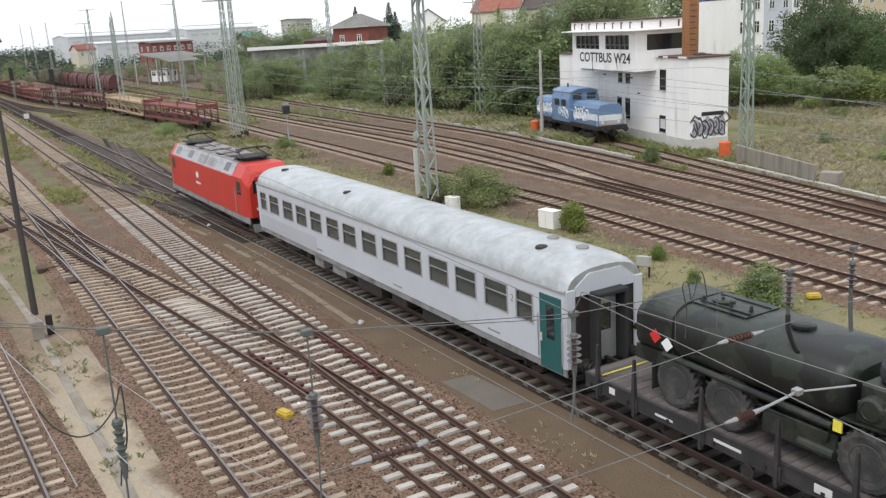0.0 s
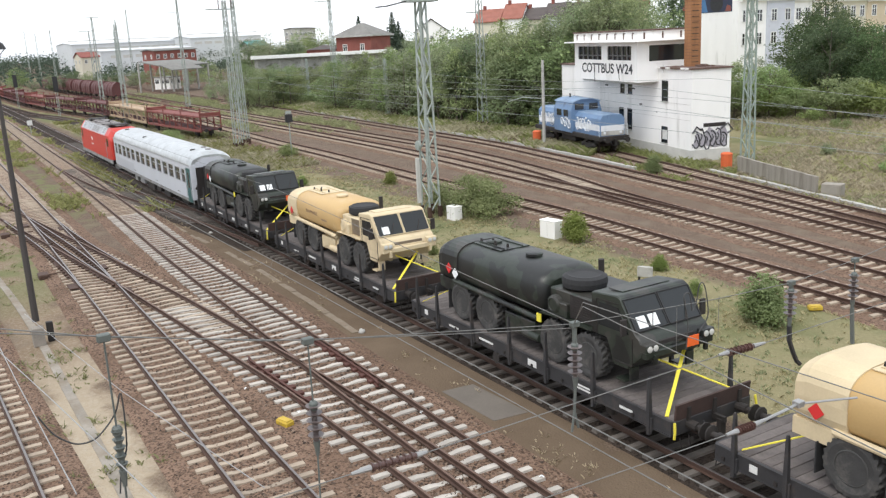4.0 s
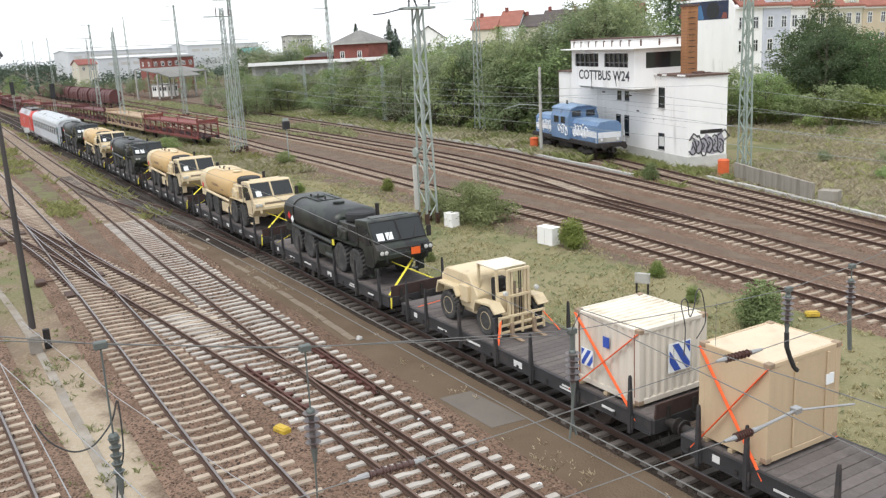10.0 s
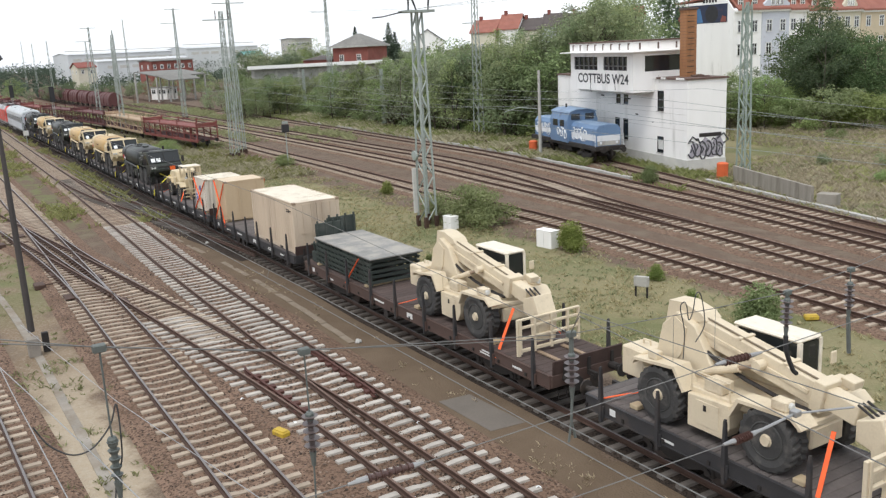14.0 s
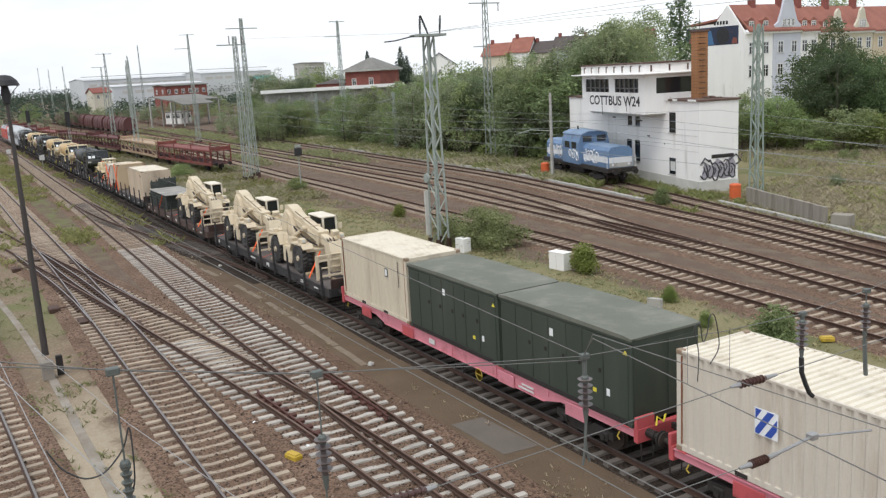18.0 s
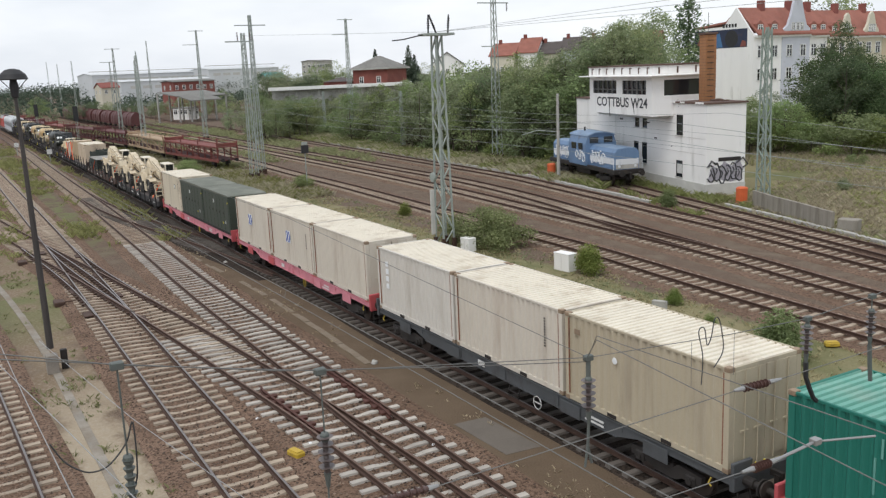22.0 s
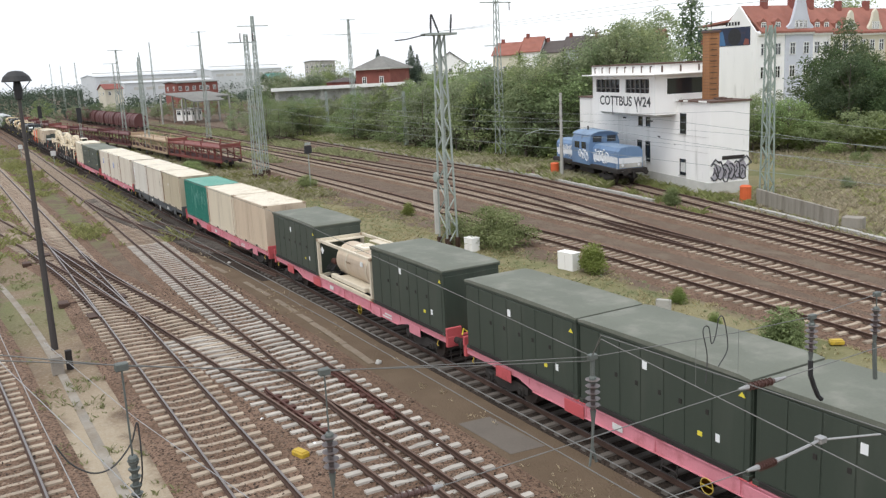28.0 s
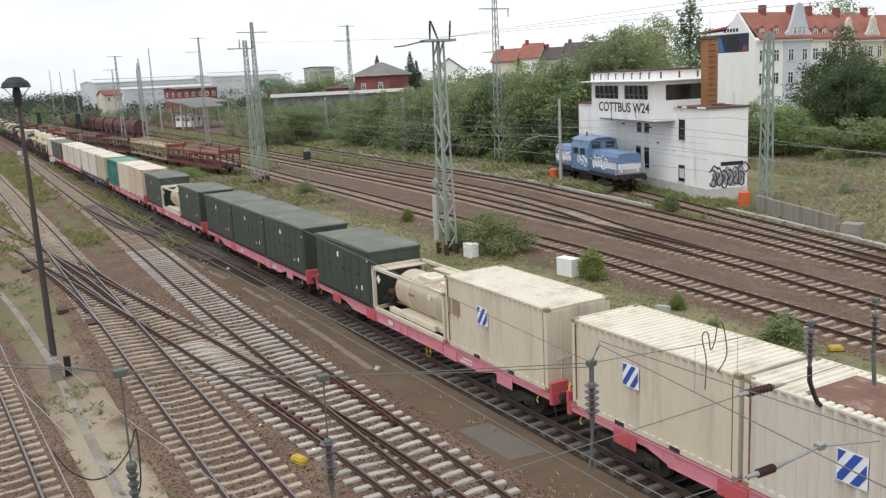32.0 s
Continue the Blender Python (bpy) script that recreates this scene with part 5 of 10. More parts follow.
# ---- build wagons and loads of the first half ----
m_brown_ins = surface("brown_insulator_glaze", (0.085, 0.045, 0.038), 0.3, 0, 0.1, 3.0, 30, 0.0)
locomotive()
coach()
LABEL_FLAT = "black two-axle flat wagon with worn plank floor and stakes"
STAKES2 = (-5.9, -3.75, -1.65, 0.2, 2.35, 4.6, 6.0)
flat = flat_wagon(13.2, False, False, LABEL_FLAT, STAKES2)
rolls(flat, 17.6 - 6.6)
for x in (3.3, -11.3, -25.9, -40.5, -55.1, -69.3, -83.5):
    rolls(copy_thing(flat, pose(0, 0, 0)), x - 6.6)
flat4 = flat_wagon(18.6, True, True, "brown four-axle flat wagon with plank floor and stakes", (-8.6, -6.4, -4.2, -2.1, 0.1, 2.2, 4.4, 6.5, 8.6))
rolls(flat4, -98.0 - 9.3)
rolls(flat_wagon(18.6, False, True, "black four-axle flat wagon with dark plank floor and stakes", (-8.6, -6.4, -4.2, -2.1, 0.1, 2.2, 4.4, 6.5, 8.6)), -118.2 - 9.3)
dark_truck = tank_truck(True, "dark camouflaged eight-wheeled tank truck strapped on a flat wagon")
sand_truck = tank_truck(False, "sand-coloured eight-wheeled tank truck strapped on a flat wagon")
rolls(dark_truck, 13.64)
rolls(sand_truck, -0.7)
for x, src in ((-15.3, dark_truck), (-29.95, sand_truck), (-44.6, sand_truck), (-59.2, dark_truck)):
    rolls(copy_thing(src, pose(0, 0, 0)), x)

# ---- containers ----
def container_paint(name, col, dirt, amount=0.25):
    return surface(name, col, 0.62, 0, 0.07, 0.6, 18, 0.06, dirt, amount, 0.9, streak=True)


m_cream = container_paint("cream_container_paint", (0.60, 0.535, 0.42), (0.42, 0.36, 0.28))
m_beige = container_paint("beige_container_paint", (0.55, 0.45, 0.34), (0.40, 0.315, 0.235), 0.35)
m_pinkbeige = container_paint("pinkish_beige_container_paint", (0.60, 0.55, 0.47), (0.45, 0.38, 0.31))
m_offwhite = container_paint("off_white_container_paint", (0.61, 0.58, 0.525), (0.46, 0.42, 0.36))
m_olive_beige = container_paint("drab_beige_container_paint", (0.453, 0.394, 0.288), (0.33, 0.28, 0.21))
m_sandbox = container_paint("sand_box_paint", (0.50, 0.38, 0.245), (0.42, 0.31, 0.20), 0.1)
m_teal = container_paint("teal_green_container_paint", (0.012, 0.155, 0.115), (0.12, 0.28, 0.22), 0.12)
m_teal_roof = container_paint("pale_teal_roof_paint", (0.14, 0.36, 0.29), (0.25, 0.40, 0.33), 0.35)
m_cream_roof = surface("pale_cream_roof", (0.72, 0.665, 0.555), 0.7, 0, 0.08, 0.8, 18, 0.06, (0.47, 0.39, 0.29), 0.3, 1.0)
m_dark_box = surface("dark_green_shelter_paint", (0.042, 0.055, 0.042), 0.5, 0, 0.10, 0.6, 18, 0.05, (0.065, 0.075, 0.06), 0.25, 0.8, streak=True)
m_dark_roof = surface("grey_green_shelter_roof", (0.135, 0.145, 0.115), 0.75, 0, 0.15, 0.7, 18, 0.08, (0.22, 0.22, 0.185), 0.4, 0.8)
m_wheel_yellow = surface("worn_yellow_paint", (0.45, 0.33, 0.05), 0.6, 0, 0.2, 4.0, 40, 0.1)
m_castings = surface("worn_corner_casting", (0.30, 0.22, 0.15), 0.7, 0.2, 0.25, 3.0, 30, 0.2)
m_rust = surface("rust_streaks", (0.22, 0.09, 0.05), 0.85, 0, 0.3, 2.0, 20, 0.2)
m_rust_roof = surface("rusted_roof_patch", (0.20, 0.105, 0.075), 0.85, 0, 0.35, 2.0, 20, 0.2, (0.45, 0.36, 0.28), 0.25, 2.0)
m_blue = surface("blue_sign_paint", (0.03, 0.08, 0.38), 0.6, 0, 0.05, 2.0, 30, 0.0)
m_pink = surface("faded_pink_wagon_paint", (0.60, 0.225, 0.27), 0.65, 0, 0.12, 1.0, 25, 0.1, (0.36, 0.10, 0.11), 0.3, 1.2)
m_redpaint = surface("red_headstock_paint", (0.50, 0.09, 0.10), 0.6, 0, 0.12, 1.0, 25, 0.1, (0.28, 0.05, 0.05), 0.3, 1.2)
m_grey_wagon = surface("dark_grey_wagon_paint", (0.075, 0.08, 0.085), 0.65, 0, 0.2, 1.0, 25, 0.1, (0.045, 0.04, 0.038), 0.3, 1.2)
CL, CW, C0, CH = 6.08, 2.438, 1.165, 2.591


def wave(a0, a1, pitch, depth):
    """The zigzag of a corrugated sheet: (along, inwards)."""
    out, a = [], a0
    n = max(1, int(round((a1 - a0) / pitch)))
    p = (a1 - a0) / n
    for i in range(n):
        out += [(a, 0), (a + 0.26 * p, 0), (a + 0.50 * p, depth), (a + 0.76 * p, depth)]
        a += p
    return out + [(a1, 0)]


def corrugated(bm, line, z0, z1, place):
    lo = [bm.verts.new(place(a, d, z0)) for a, d in line]
    hi = [bm.verts.new(place(a, d, z1)) for a, d in line]
    for i in range(len(line) - 1):
        bm.faces.new((lo[i], lo[i + 1], hi[i + 1], hi[i]))


def freight_container(label, paint, roofp, length=CL, height=CH, z0=C0, doors=-1, kind_name="shipping_container", depth=0.065):
    """A corrugated steel box; its doors are at the end given by the sign, 0 for none."""
    t = thing(kind_name, label, "container", "containers on the train")
    h, w, z1 = length / 2, CW / 2, z0 + height
    for s in (-1, 1):
        bm = B()
        corrugated(bm, wave(-h + 0.14, h - 0.14, 0.278, depth), z0 + 0.15, z1 - 0.06, lambda a, d, z: (a, s * (w - 0.012 - d), z))
        part("side_panel", bm, paint, t)
        bm = B()
        box(bm, -h + 0.16, h - 0.16, s * w - 0.04 * s - 0.03, s * w - 0.04 * s + 0.03, z1 - 0.08, z1 - 0.012, 0.008)
        part("top_rail", bm, paint, t)
        bm = B()
        box(bm, -h + 0.16, h - 0.16, s * (w - 0.045) - 0.03, s * (w - 0.045) + 0.03, z0 + 0.01, z0 + 0.16, 0.008)
        part("bottom_rail", bm, paint, t)
        for x in (-1.03, 1.03):
            if length > 5:
                part("fork_pocket", box(B(), x - 0.18, x + 0.18, s * (w - 0.008) - 0.006, s * (w - 0.008) + 0.006, z0 + 0.03, z0 + 0.135), m_iron, t)
    for s in (-1, 1):
        for y in (-1, 1):
            post = part("corner_post", box(B(), s * (h - 0.09) - 0.085, s * (h - 0.09) + 0.085, y * (w - 0.09) - 0.085, y * (w - 0.09) + 0.085, z0 + 0.12, z1 - 0.12, 0.01), paint, t)
            if paint in (m_pinkbeige, m_offwhite, m_olive_beige, m_cream) and y > 0:
                part("rust_streak", box(B(), s * (h - 0.175) - 0.012, s * (h - 0.175) + 0.016, y * (w - 0.03), y * (w + 0.002), z0 + 0.2, z1 - 0.14), m_rust, post)
            for z in (z0, z1 - 0.118):
                part("corner_casting", box(B(), s * (h - 0.085) - 0.09, s * (h - 0.085) + 0.09, y * (w - 0.085) - 0.09, y * (w - 0.085) + 0.09, z, z + 0.118, 0.012), m_castings, post)
        if s == doors:
            for q in (-1, 1):
                d = part("door", box(B(), s * (h - 0.03) - 0.03, s * (h - 0.03) + 0.03, min(0.01 * q, q * (w - 0.18)), max(0.01 * q, q * (w - 0.18)), z0 + 0.14, z1 - 0.12, 0.01), paint, t)
                bm = B()
                for yy in (0.28, 0.72):
                    rod(bm, (s * (h + 0.03), q * yy, z0 + 0.1), (s * (h + 0.03), q * yy, z1 - 0.1), 0.018)
                    box(bm, s * (h + 0.02) - 0.015, s * (h + 0.02) + 0.03, q * yy - 0.12, q * yy + 0.12, z0 + 0.95, z0 + 1.0)
                part("lock_rod", bm, paint, d)
        else:
            bm = B()
            corrugated(bm, wave(-w + 0.17, w - 0.17, 0.26, depth), z0 + 0.14, z1 - 0.10, lambda a, d, z: (s * (h - 0.02 - d), a, z))
            part("end_panel", bm, paint, t)
        part("end_sill", box(B(), s * (h - 0.05) - 0.04, s * (h - 0.05) + 0.04, -w + 0.17, w - 0.17, z0 + 0.01, z0 + 0.15, 0.008), paint, t)
        part("end_header", box(B(), s * (h - 0.05) - 0.04, s * (h - 0.05) + 0.04, -w + 0.17, w - 0.17, z1 - 0.115, z1 - 0.014, 0.008), paint, t)
    bm = B()
    n = int(round((2 * h - 0.2) / 0.215))
    p = (2 * h - 0.2) / n
    line = [(-h + 0.1 + p * (i + q), d) for i in range(n) for q, d in ((0, 0), (0.5, 0), (0.6, min(0.055, depth)), (0.9, min(0.055, depth)))] + [(h - 0.1, 0)]
    lo = [bm.verts.new((a, -w + 0.05, z1 - 0.022 - d)) for a, d in line]
    hi = [bm.verts.new((a, w - 0.05, z1 - 0.022 - d)) for a, d in line]
    for i in range(len(line) - 1):
        bm.faces.new((lo[i], lo[i + 1], hi[i + 1], hi[i]))
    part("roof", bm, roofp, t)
    part("floor", box(B(), -h + 0.1, h - 0.1, -w + 0.08, w - 0.08, z0 + 0.12, z0 + 0.15), m_under, t)
    return t


SLANTS = (((-0.46, 0.05), (-0.46, 0.46), (-0.2, 0.46)), ((-0.46, -0.46), (-0.46, -0.3), (0.06, 0.46), (0.34, 0.46), (-0.29, -0.46)), ((-0.05, -0.46), (0.23, -0.46), (0.46, -0.12), (0.46, 0.28)))


def insignia(t, x, z, size=0.62, y=CW / 2):
    """A white square with slanted blue bars."""
    sign = part("division_sign", box(B(), x - size / 2, x + size / 2, y - 0.004, y + 0.008, z - size / 2, z + size / 2), m_paper, t, "white square sign with slanted blue bars")
    for pts in SLANTS:
        part("bar", prism(B(), [(x - size * a, z + size * b) for a, b in pts], y + 0.008, y + 0.016), m_blue, sign)


def end_insignia(t, x, y, z, size):
    sign = part("division_sign", box(B(), x - 0.008, x + 0.004, y - size / 2, y + size / 2, z - size / 2, z + size / 2), m_paper, t, "white square sign with slanted blue bars")
    for pts in SLANTS:
        part("bar", prism(B(), [(y + size * a, z + size * b) for a, b in pts], x - 0.018, x - 0.008, "x"), m_blue, sign)


def column_marks(t, x, z, n, step=0.085, w=0.07, y=CW / 2):
    for i in range(n):
        part("stencil", box(B(), x - w / 2, x + w / 2, y - 0.003, y + 0.005, z - i * step, z - i * step + 0.05), m_iron, t)


def shelter_container(label):
    """A smooth dark box with flush panels and a pale overhanging roof."""
    t = thing("shelter_container", label, "container", "containers on the train")
    h, w, z0, z1 = CL / 2 - 0.01, CW / 2, C0, C0 + 2.50
    part("body", box(B(), -h, h, -w + 0.02, w - 0.02, z0 + 0.05, z1 - 0.1, 0.02), m_dark_box, t)
    edges = [-h + 0.12, -h + 1.1, -h + 1.98, -h + 2.7, -h + 3.55, -h + 4.35, -h + 5.2, h - 0.12]
    for s in (-1, 1):
        for a, b in zip(edges, edges[1:]):
            p = part("panel", box(B(), a + 0.02, b - 0.02, s * (w - 0.015) - 0.018, s * (w - 0.015) + 0.018, z0 + 0.16, z1 - 0.24, 0.008), m_dark_box, t)
            if a > -h + 0.5 and b < h - 0.5:
                part("latch", box(B(), a + 0.1, a + 0.19, s * (w + 0.008) - 0.008, s * (w + 0.008) + 0.012, z0 + 1.2, z0 + 1.32), m_iron, p)
        part("top_rail", box(B(), -h, h, s * w - 0.03, s * w + 0.015, z1 - 0.2, z1 - 0.12, 0.01), m_dark_box, t)
        part("bottom_rail", box(B(), -h, h, s * w - 0.04, s * w + 0.01, z0, z0 + 0.13, 0.01), m_iron, t)
        part("label_plate", box(B(), -h + 1.40, -h + 1.55, s * (w + 0.006) - 0.004, s * (w + 0.006) + 0.004, z0 + 0.58, z0 + 0.70), m_yellow_strap, t, "small yellow label plate")
        part("label_plate", box(B(), -h + 0.85, -h + 0.98, s * (w + 0.006) - 0.004, s * (w + 0.006) + 0.004, z0 + 0.62, z0 + 0.82), m_paper, t)
        part("label_plate", box(B(), h - 2.75, h - 2.58, s * (w + 0.006) - 0.004, s * (w + 0.006) + 0.004, z0 + 1.72, z0 + 1.95), m_paper, t)
        for y in (-1, 1):
            for z in (z0, z1 - 0.2):
                part("corner_casting", box(B(), s * (h - 0.06) - 0.09, s * (h - 0.06) + 0.09, y * (w - 0.07) - 0.09, y * (w - 0.07) + 0.09, z, z + 0.118, 0.012), m_dark_box, t)
        bm = B()
        for y in (-0.6, 0.6):
            box(bm, s * (h + 0.01) - 0.012, s * (h + 0.01) + 0.012, y - 0.53, y + 0.53, z0 + 0.2, z1 - 0.3, 0.006)
        part("end_door", bm, m_dark_box, t)
        bm = B()
        prism(bm, [(-h + 0.22, z1 - 0.42), (-h + 0.12, z1 - 0.54), (-h + 0.32, z1 - 0.54)], s * (w + 0.005), s * (w + 0.012))
        part("warning_triangle", bm, m_yellow_strap, t)
    bm = B()
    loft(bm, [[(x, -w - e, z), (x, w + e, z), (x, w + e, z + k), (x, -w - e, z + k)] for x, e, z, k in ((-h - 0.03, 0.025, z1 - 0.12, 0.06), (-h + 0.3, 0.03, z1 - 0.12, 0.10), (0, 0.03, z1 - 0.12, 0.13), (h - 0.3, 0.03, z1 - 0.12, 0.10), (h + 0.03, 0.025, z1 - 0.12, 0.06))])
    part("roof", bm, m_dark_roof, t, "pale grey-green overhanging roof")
    return t


def tank_container(label):
    t = thing("tank_container", label, "tank container", "containers on the train")
    h, w, z0, z1 = CL / 2, CW / 2, C0, C0 + 1.86
    f = B()
    for s in (-1, 1):
        box(f, -h, h, s * (w - 0.06) - 0.055, s * (w - 0.06) + 0.055, z1 - 0.12, z1)
        box(f, -h, h, s * (w - 0.06) - 0.06, s * (w - 0.06) + 0.06, z0, z0 + 0.14)
    part("frame_rail", f, m_cream, t)
    for s in (-1, 1):
        f = B()
        for y in (-1, 1):
            box(f, s * (h - 0.07) - 0.07, s * (h - 0.07) + 0.07, y * (w - 0.07) - 0.07, y * (w - 0.07) + 0.07, z0, z1)
        box(f, s * (h - 0.07) - 0.06, s * (h - 0.07) + 0.06, -w + 0.14, w - 0.14, z1 - 0.12, z1)
        box(f, s * (h - 0.07) - 0.06, s * (h - 0.07) + 0.06, -w + 0.14, w - 0.14, z0, z0 + 0.14)
        part("end_frame", f, m_cream, t)
        for y in (-1, 1):
            for z in (z0 - 0.002, z1 - 0.116):
                part("corner_casting", box(B(), s * (h - 0.085) - 0.092, s * (h - 0.085) + 0.092, y * (w - 0.085) - 0.092, y * (w - 0.085) + 0.092, z, z + 0.12, 0.012), m_castings, t)
    bm = B()
    zc, r = z0 + 0.98, 0.80
    lathe(bm, [(0.05, -h + 1.05 - 0.5), (0.45, -h + 0.62), (0.70, -h + 0.76), (r, -h + 0.98), (r, h - 1.35), (0.70, h - 1.13), (0.45, h - 0.99), (0.05, h - 0.93)], (0, 0, zc), 30, "x")
    tank = part("tank", bm, m_beige, t)
    for x in (-1.6, 0.6):
        part("tank_saddle", lathe(B(), [(r + 0.015, -0.07), (r + 0.03, -0.05), (r + 0.03, 0.05), (r + 0.015, 0.07)], (x, 0, zc), 30, "x"), m_cream, tank)
    part("saddle_block", box(B(), -h + 0.7, h - 1.9, -0.9, 0.9, z0 + 0.1, z0 + 0.34, 0.03), m_cream, t)
    part("manhole", lathe(B(), [(0.30, 0), (0.30, 0.1), (0.24, 0.13), (0.02, 0.14)], (-0.2, 0, zc + r - 0.02), 16, "z"), m_cream, tank)
    part("walkway", box(B(), -h + 0.9, h - 1.9, -w + 0.12, -w + 0.52, z1 - 0.1, z1 - 0.06), m_cream, t)
    part("end_plate", box(B(), h - 0.6, h - 0.14, -w + 0.16, w - 0.16, z1 - 0.16, z1 - 0.12), m_cream, t)
    for xa, xb in ((-0.75, 0.35), (-2.35, -1.35)):
        part("spill_box", box(B(), xa, xb, -0.32, 0.42, zc + r - 0.10, zc + r + 0.07, 0.02), m_cream_roof, tank)
    part("cross_brace", bar(B(), (-1.0, -w + 0.1, z1 - 0.05), (-1.0, w - 0.1, z1 - 0.05), 0.07), m_cream, t)
    part("side_step", box(B(), -h + 1.0, h - 1.3, w - 0.34, w - 0.12, z0 + 0.16, z0 + 0.36, 0.02), m_cream, t)
    v = part("pump_unit", box(B(), h - 0.95, h - 0.35, -0.8, 0.1, z0 + 0.14, z0 + 0.75, 0.05), m_iron, t)
    bm = B()
    lathe(bm, [(0.13, -0.25), (0.16, 0), (0.13, 0.25)], (h - 0.6, 0.55, z0 + 0.75), 12, "x")
    part("pump_motor", bm, m_red_rust, v)
    for k in range(6):
        part("hose", tube(B(), [(h - 0.95 + 0.13 * k, 0.3, z0 + 0.2), (h - 0.9 + 0.13 * k, 0.95 - 0.07 * (k % 2), z0 + 0.34 + 0.06 * (k % 3)), (h - 0.85 + 0.12 * k, 0.6, z0 + 0.62)], 0.036), m_rubber, v)
    bm = B()
    prism(bm, [(h - 0.33, z1 - 0.72), (h - 0.14, z1 - 0.53), (h - 0.33, z1 - 0.34), (h - 0.52, z1 - 0.53)], w - 0.16, w - 0.145)
    part("hazard_diamond", bm, m_paper, t)
    bm = B()
    for k in range(5):
        bar(bm, (-h + 0.03, w - 0.55, z0 + 0.3 + 0.3 * k), (-h + 0.03, w - 0.16, z0 + 0.3 + 0.3 * k), 0.04)
    bar(bm, (-h + 0.03, w - 0.55, z0 + 0.1), (-h + 0.03, w - 0.55, z1 - 0.1), 0.05)
    part("ladder", bm, m_cream, t)
    part("name_plate", box(B(), -1.35, -1.1, 0.80, 0.83, zc + 0.18, zc + 0.38), m_paper, tank)
    part("stencil", box(B(), 0.05, 0.65, 0.795, 0.808, zc + 0.05, zc + 0.14), m_castings, tank)
    return t


def container_wagon(grey, label):
    t = thing("container_wagon", label, "container wagon", "container wagons of the train")
    h = 9.42
    paint, endp = (m_grey_wagon, m_grey_wagon) if grey else (m_pink, m_redpaint)
    for s in (-1, 1):
        bm = B()
        prism(bm, [(-h, 1.13), (h, 1.13), (h, 0.92), (6.2, 0.92), (5.4, 0.72), (-5.4, 0.72), (-6.2, 0.92), (-h, 0.92)], s * 1.17 - 0.02, s * 1.17 + 0.02)
        sill = part("side_sill", bm, paint, t)
        bm = B()
        box(bm, -h, h, s * 1.17 - 0.09, s * 1.17 + 0.06, 1.115, 1.14)
        box(bm, -5.4, 5.4, s * 1.17 - 0.09, s * 1.17 + 0.06, 0.705, 0.73)
        part("sill_flange", bm, paint, sill)
        for x in (-5.6, -2.8, 0.0, 2.8, 5.6):
            part("sill_web", box(B(), x - 0.02, x + 0.02, s * 1.17 - 0.06, s * 1.17 + 0.055, 0.75 if abs(x) < 5.4 else 0.93, 1.115), paint, sill)
        for x in (-6.9, -3.4, 3.3, 7.0):
            part("name_board", box(B(), x - 0.45, x + 0.45, s * 1.235 - 0.015, s * 1.235 + 0.012, 0.66, 1.06, 0.01), paint if x < 3 else endp, t)
        part("white_panel", box(B(), -4.9, -4.1, s * 1.24 - 0.004, s * 1.24 + 0.01, 0.80, 0.86), m_white_mark, t)
        part("white_panel", box(B(), -4.9, -4.3, s * 1.24 - 0.004, s * 1.24 + 0.01, 0.92, 0.98), m_white_mark, t)
        part("white_panel", box(B(), 1.2, 1.6, s * 1.24 - 0.004, s * 1.24 + 0.01, 0.84, 1.02), m_white_mark, t)
        for x in (-9.05, -3.2, -2.9, 2.9, 3.2, 9.05):
            part("twist_lock", box(B(), x - 0.12, x + 0.12, s * 1.15 - 0.12, s * 1.15 + 0.10, 1.13, 1.165, 0.01), endp, t)
        part("brake_wheel", lathe(B(), [(0.20, -0.012), (0.215, 0), (0.20, 0.012), (0.185, 0), (0.20, -0.012)], (-1.9, s * 1.32, 0.60), 16), m_wheel_yellow if not grey else m_white_mark, t, "yellow handbrake wheel" if not grey else "")
        part("spokes", bar(B(), (-2.1, s * 1.32, 0.60), (-1.7, s * 1.32, 0.60), 0.025), m_wheel_yellow if not grey else m_white_mark, t)
        bm = B()
        tube(bm, [(-0.9, s * 1.28, 0.72), (-0.9, s * 1.32, 0.38), (-0.35, s * 1.32, 0.38), (-0.35, s * 1.28, 0.72)], 0.02)
        tube(bm, [(-0.9, s * 1.32, 0.55), (-0.35, s * 1.32, 0.55)], 0.02)
        part("shunter_step", bm, m_iron, t)
        for x in (-8.8, 8.8):
            part("yellow_ring", tube(B(), [(x, s * 1.25, 0.92), (x + 0.05, s * 1.28, 0.78), (x - 0.04, s * 1.28, 0.72)], 0.022, 5), m_wheel_yellow, t)
    bm = B()
    for y in (-0.3, 0.3):
        box(bm, -h + 0.2, h - 0.2, y - 0.07, y + 0.07, 0.74, 1.10)
    for i in range(11):
        x = -h + 0.7 + i * (2 * h - 1.4) / 10
        box(bm, x - 0.07, x + 0.07, -1.14, 1.14, 0.86, 1.09)
    part("centre_sill", bm, m_under, t)
    for s in (-1, 1):
        e = part("headstock", box(B(), s * h - 0.08, s * h + 0.08, -1.25, 1.25, 0.80, 1.20, 0.02), endp, t)
        for y in (-0.95, 0.95):
            part("end_plate", box(B(), s * (h + 0.02) - 0.05, s * (h + 0.02) + 0.05, y - 0.32, y + 0.32, 1.18, 1.52, 0.02), endp, e)
        part("hose_coil", tube(B(), [(s * (h + 0.12), 0.3, 1.42), (s * (h + 0.2), 0.45, 1.28), (s * (h + 0.12), 0.6, 1.42), (s * (h + 0.2), 0.7, 1.22)], 0.028), m_yellow_strap, e)
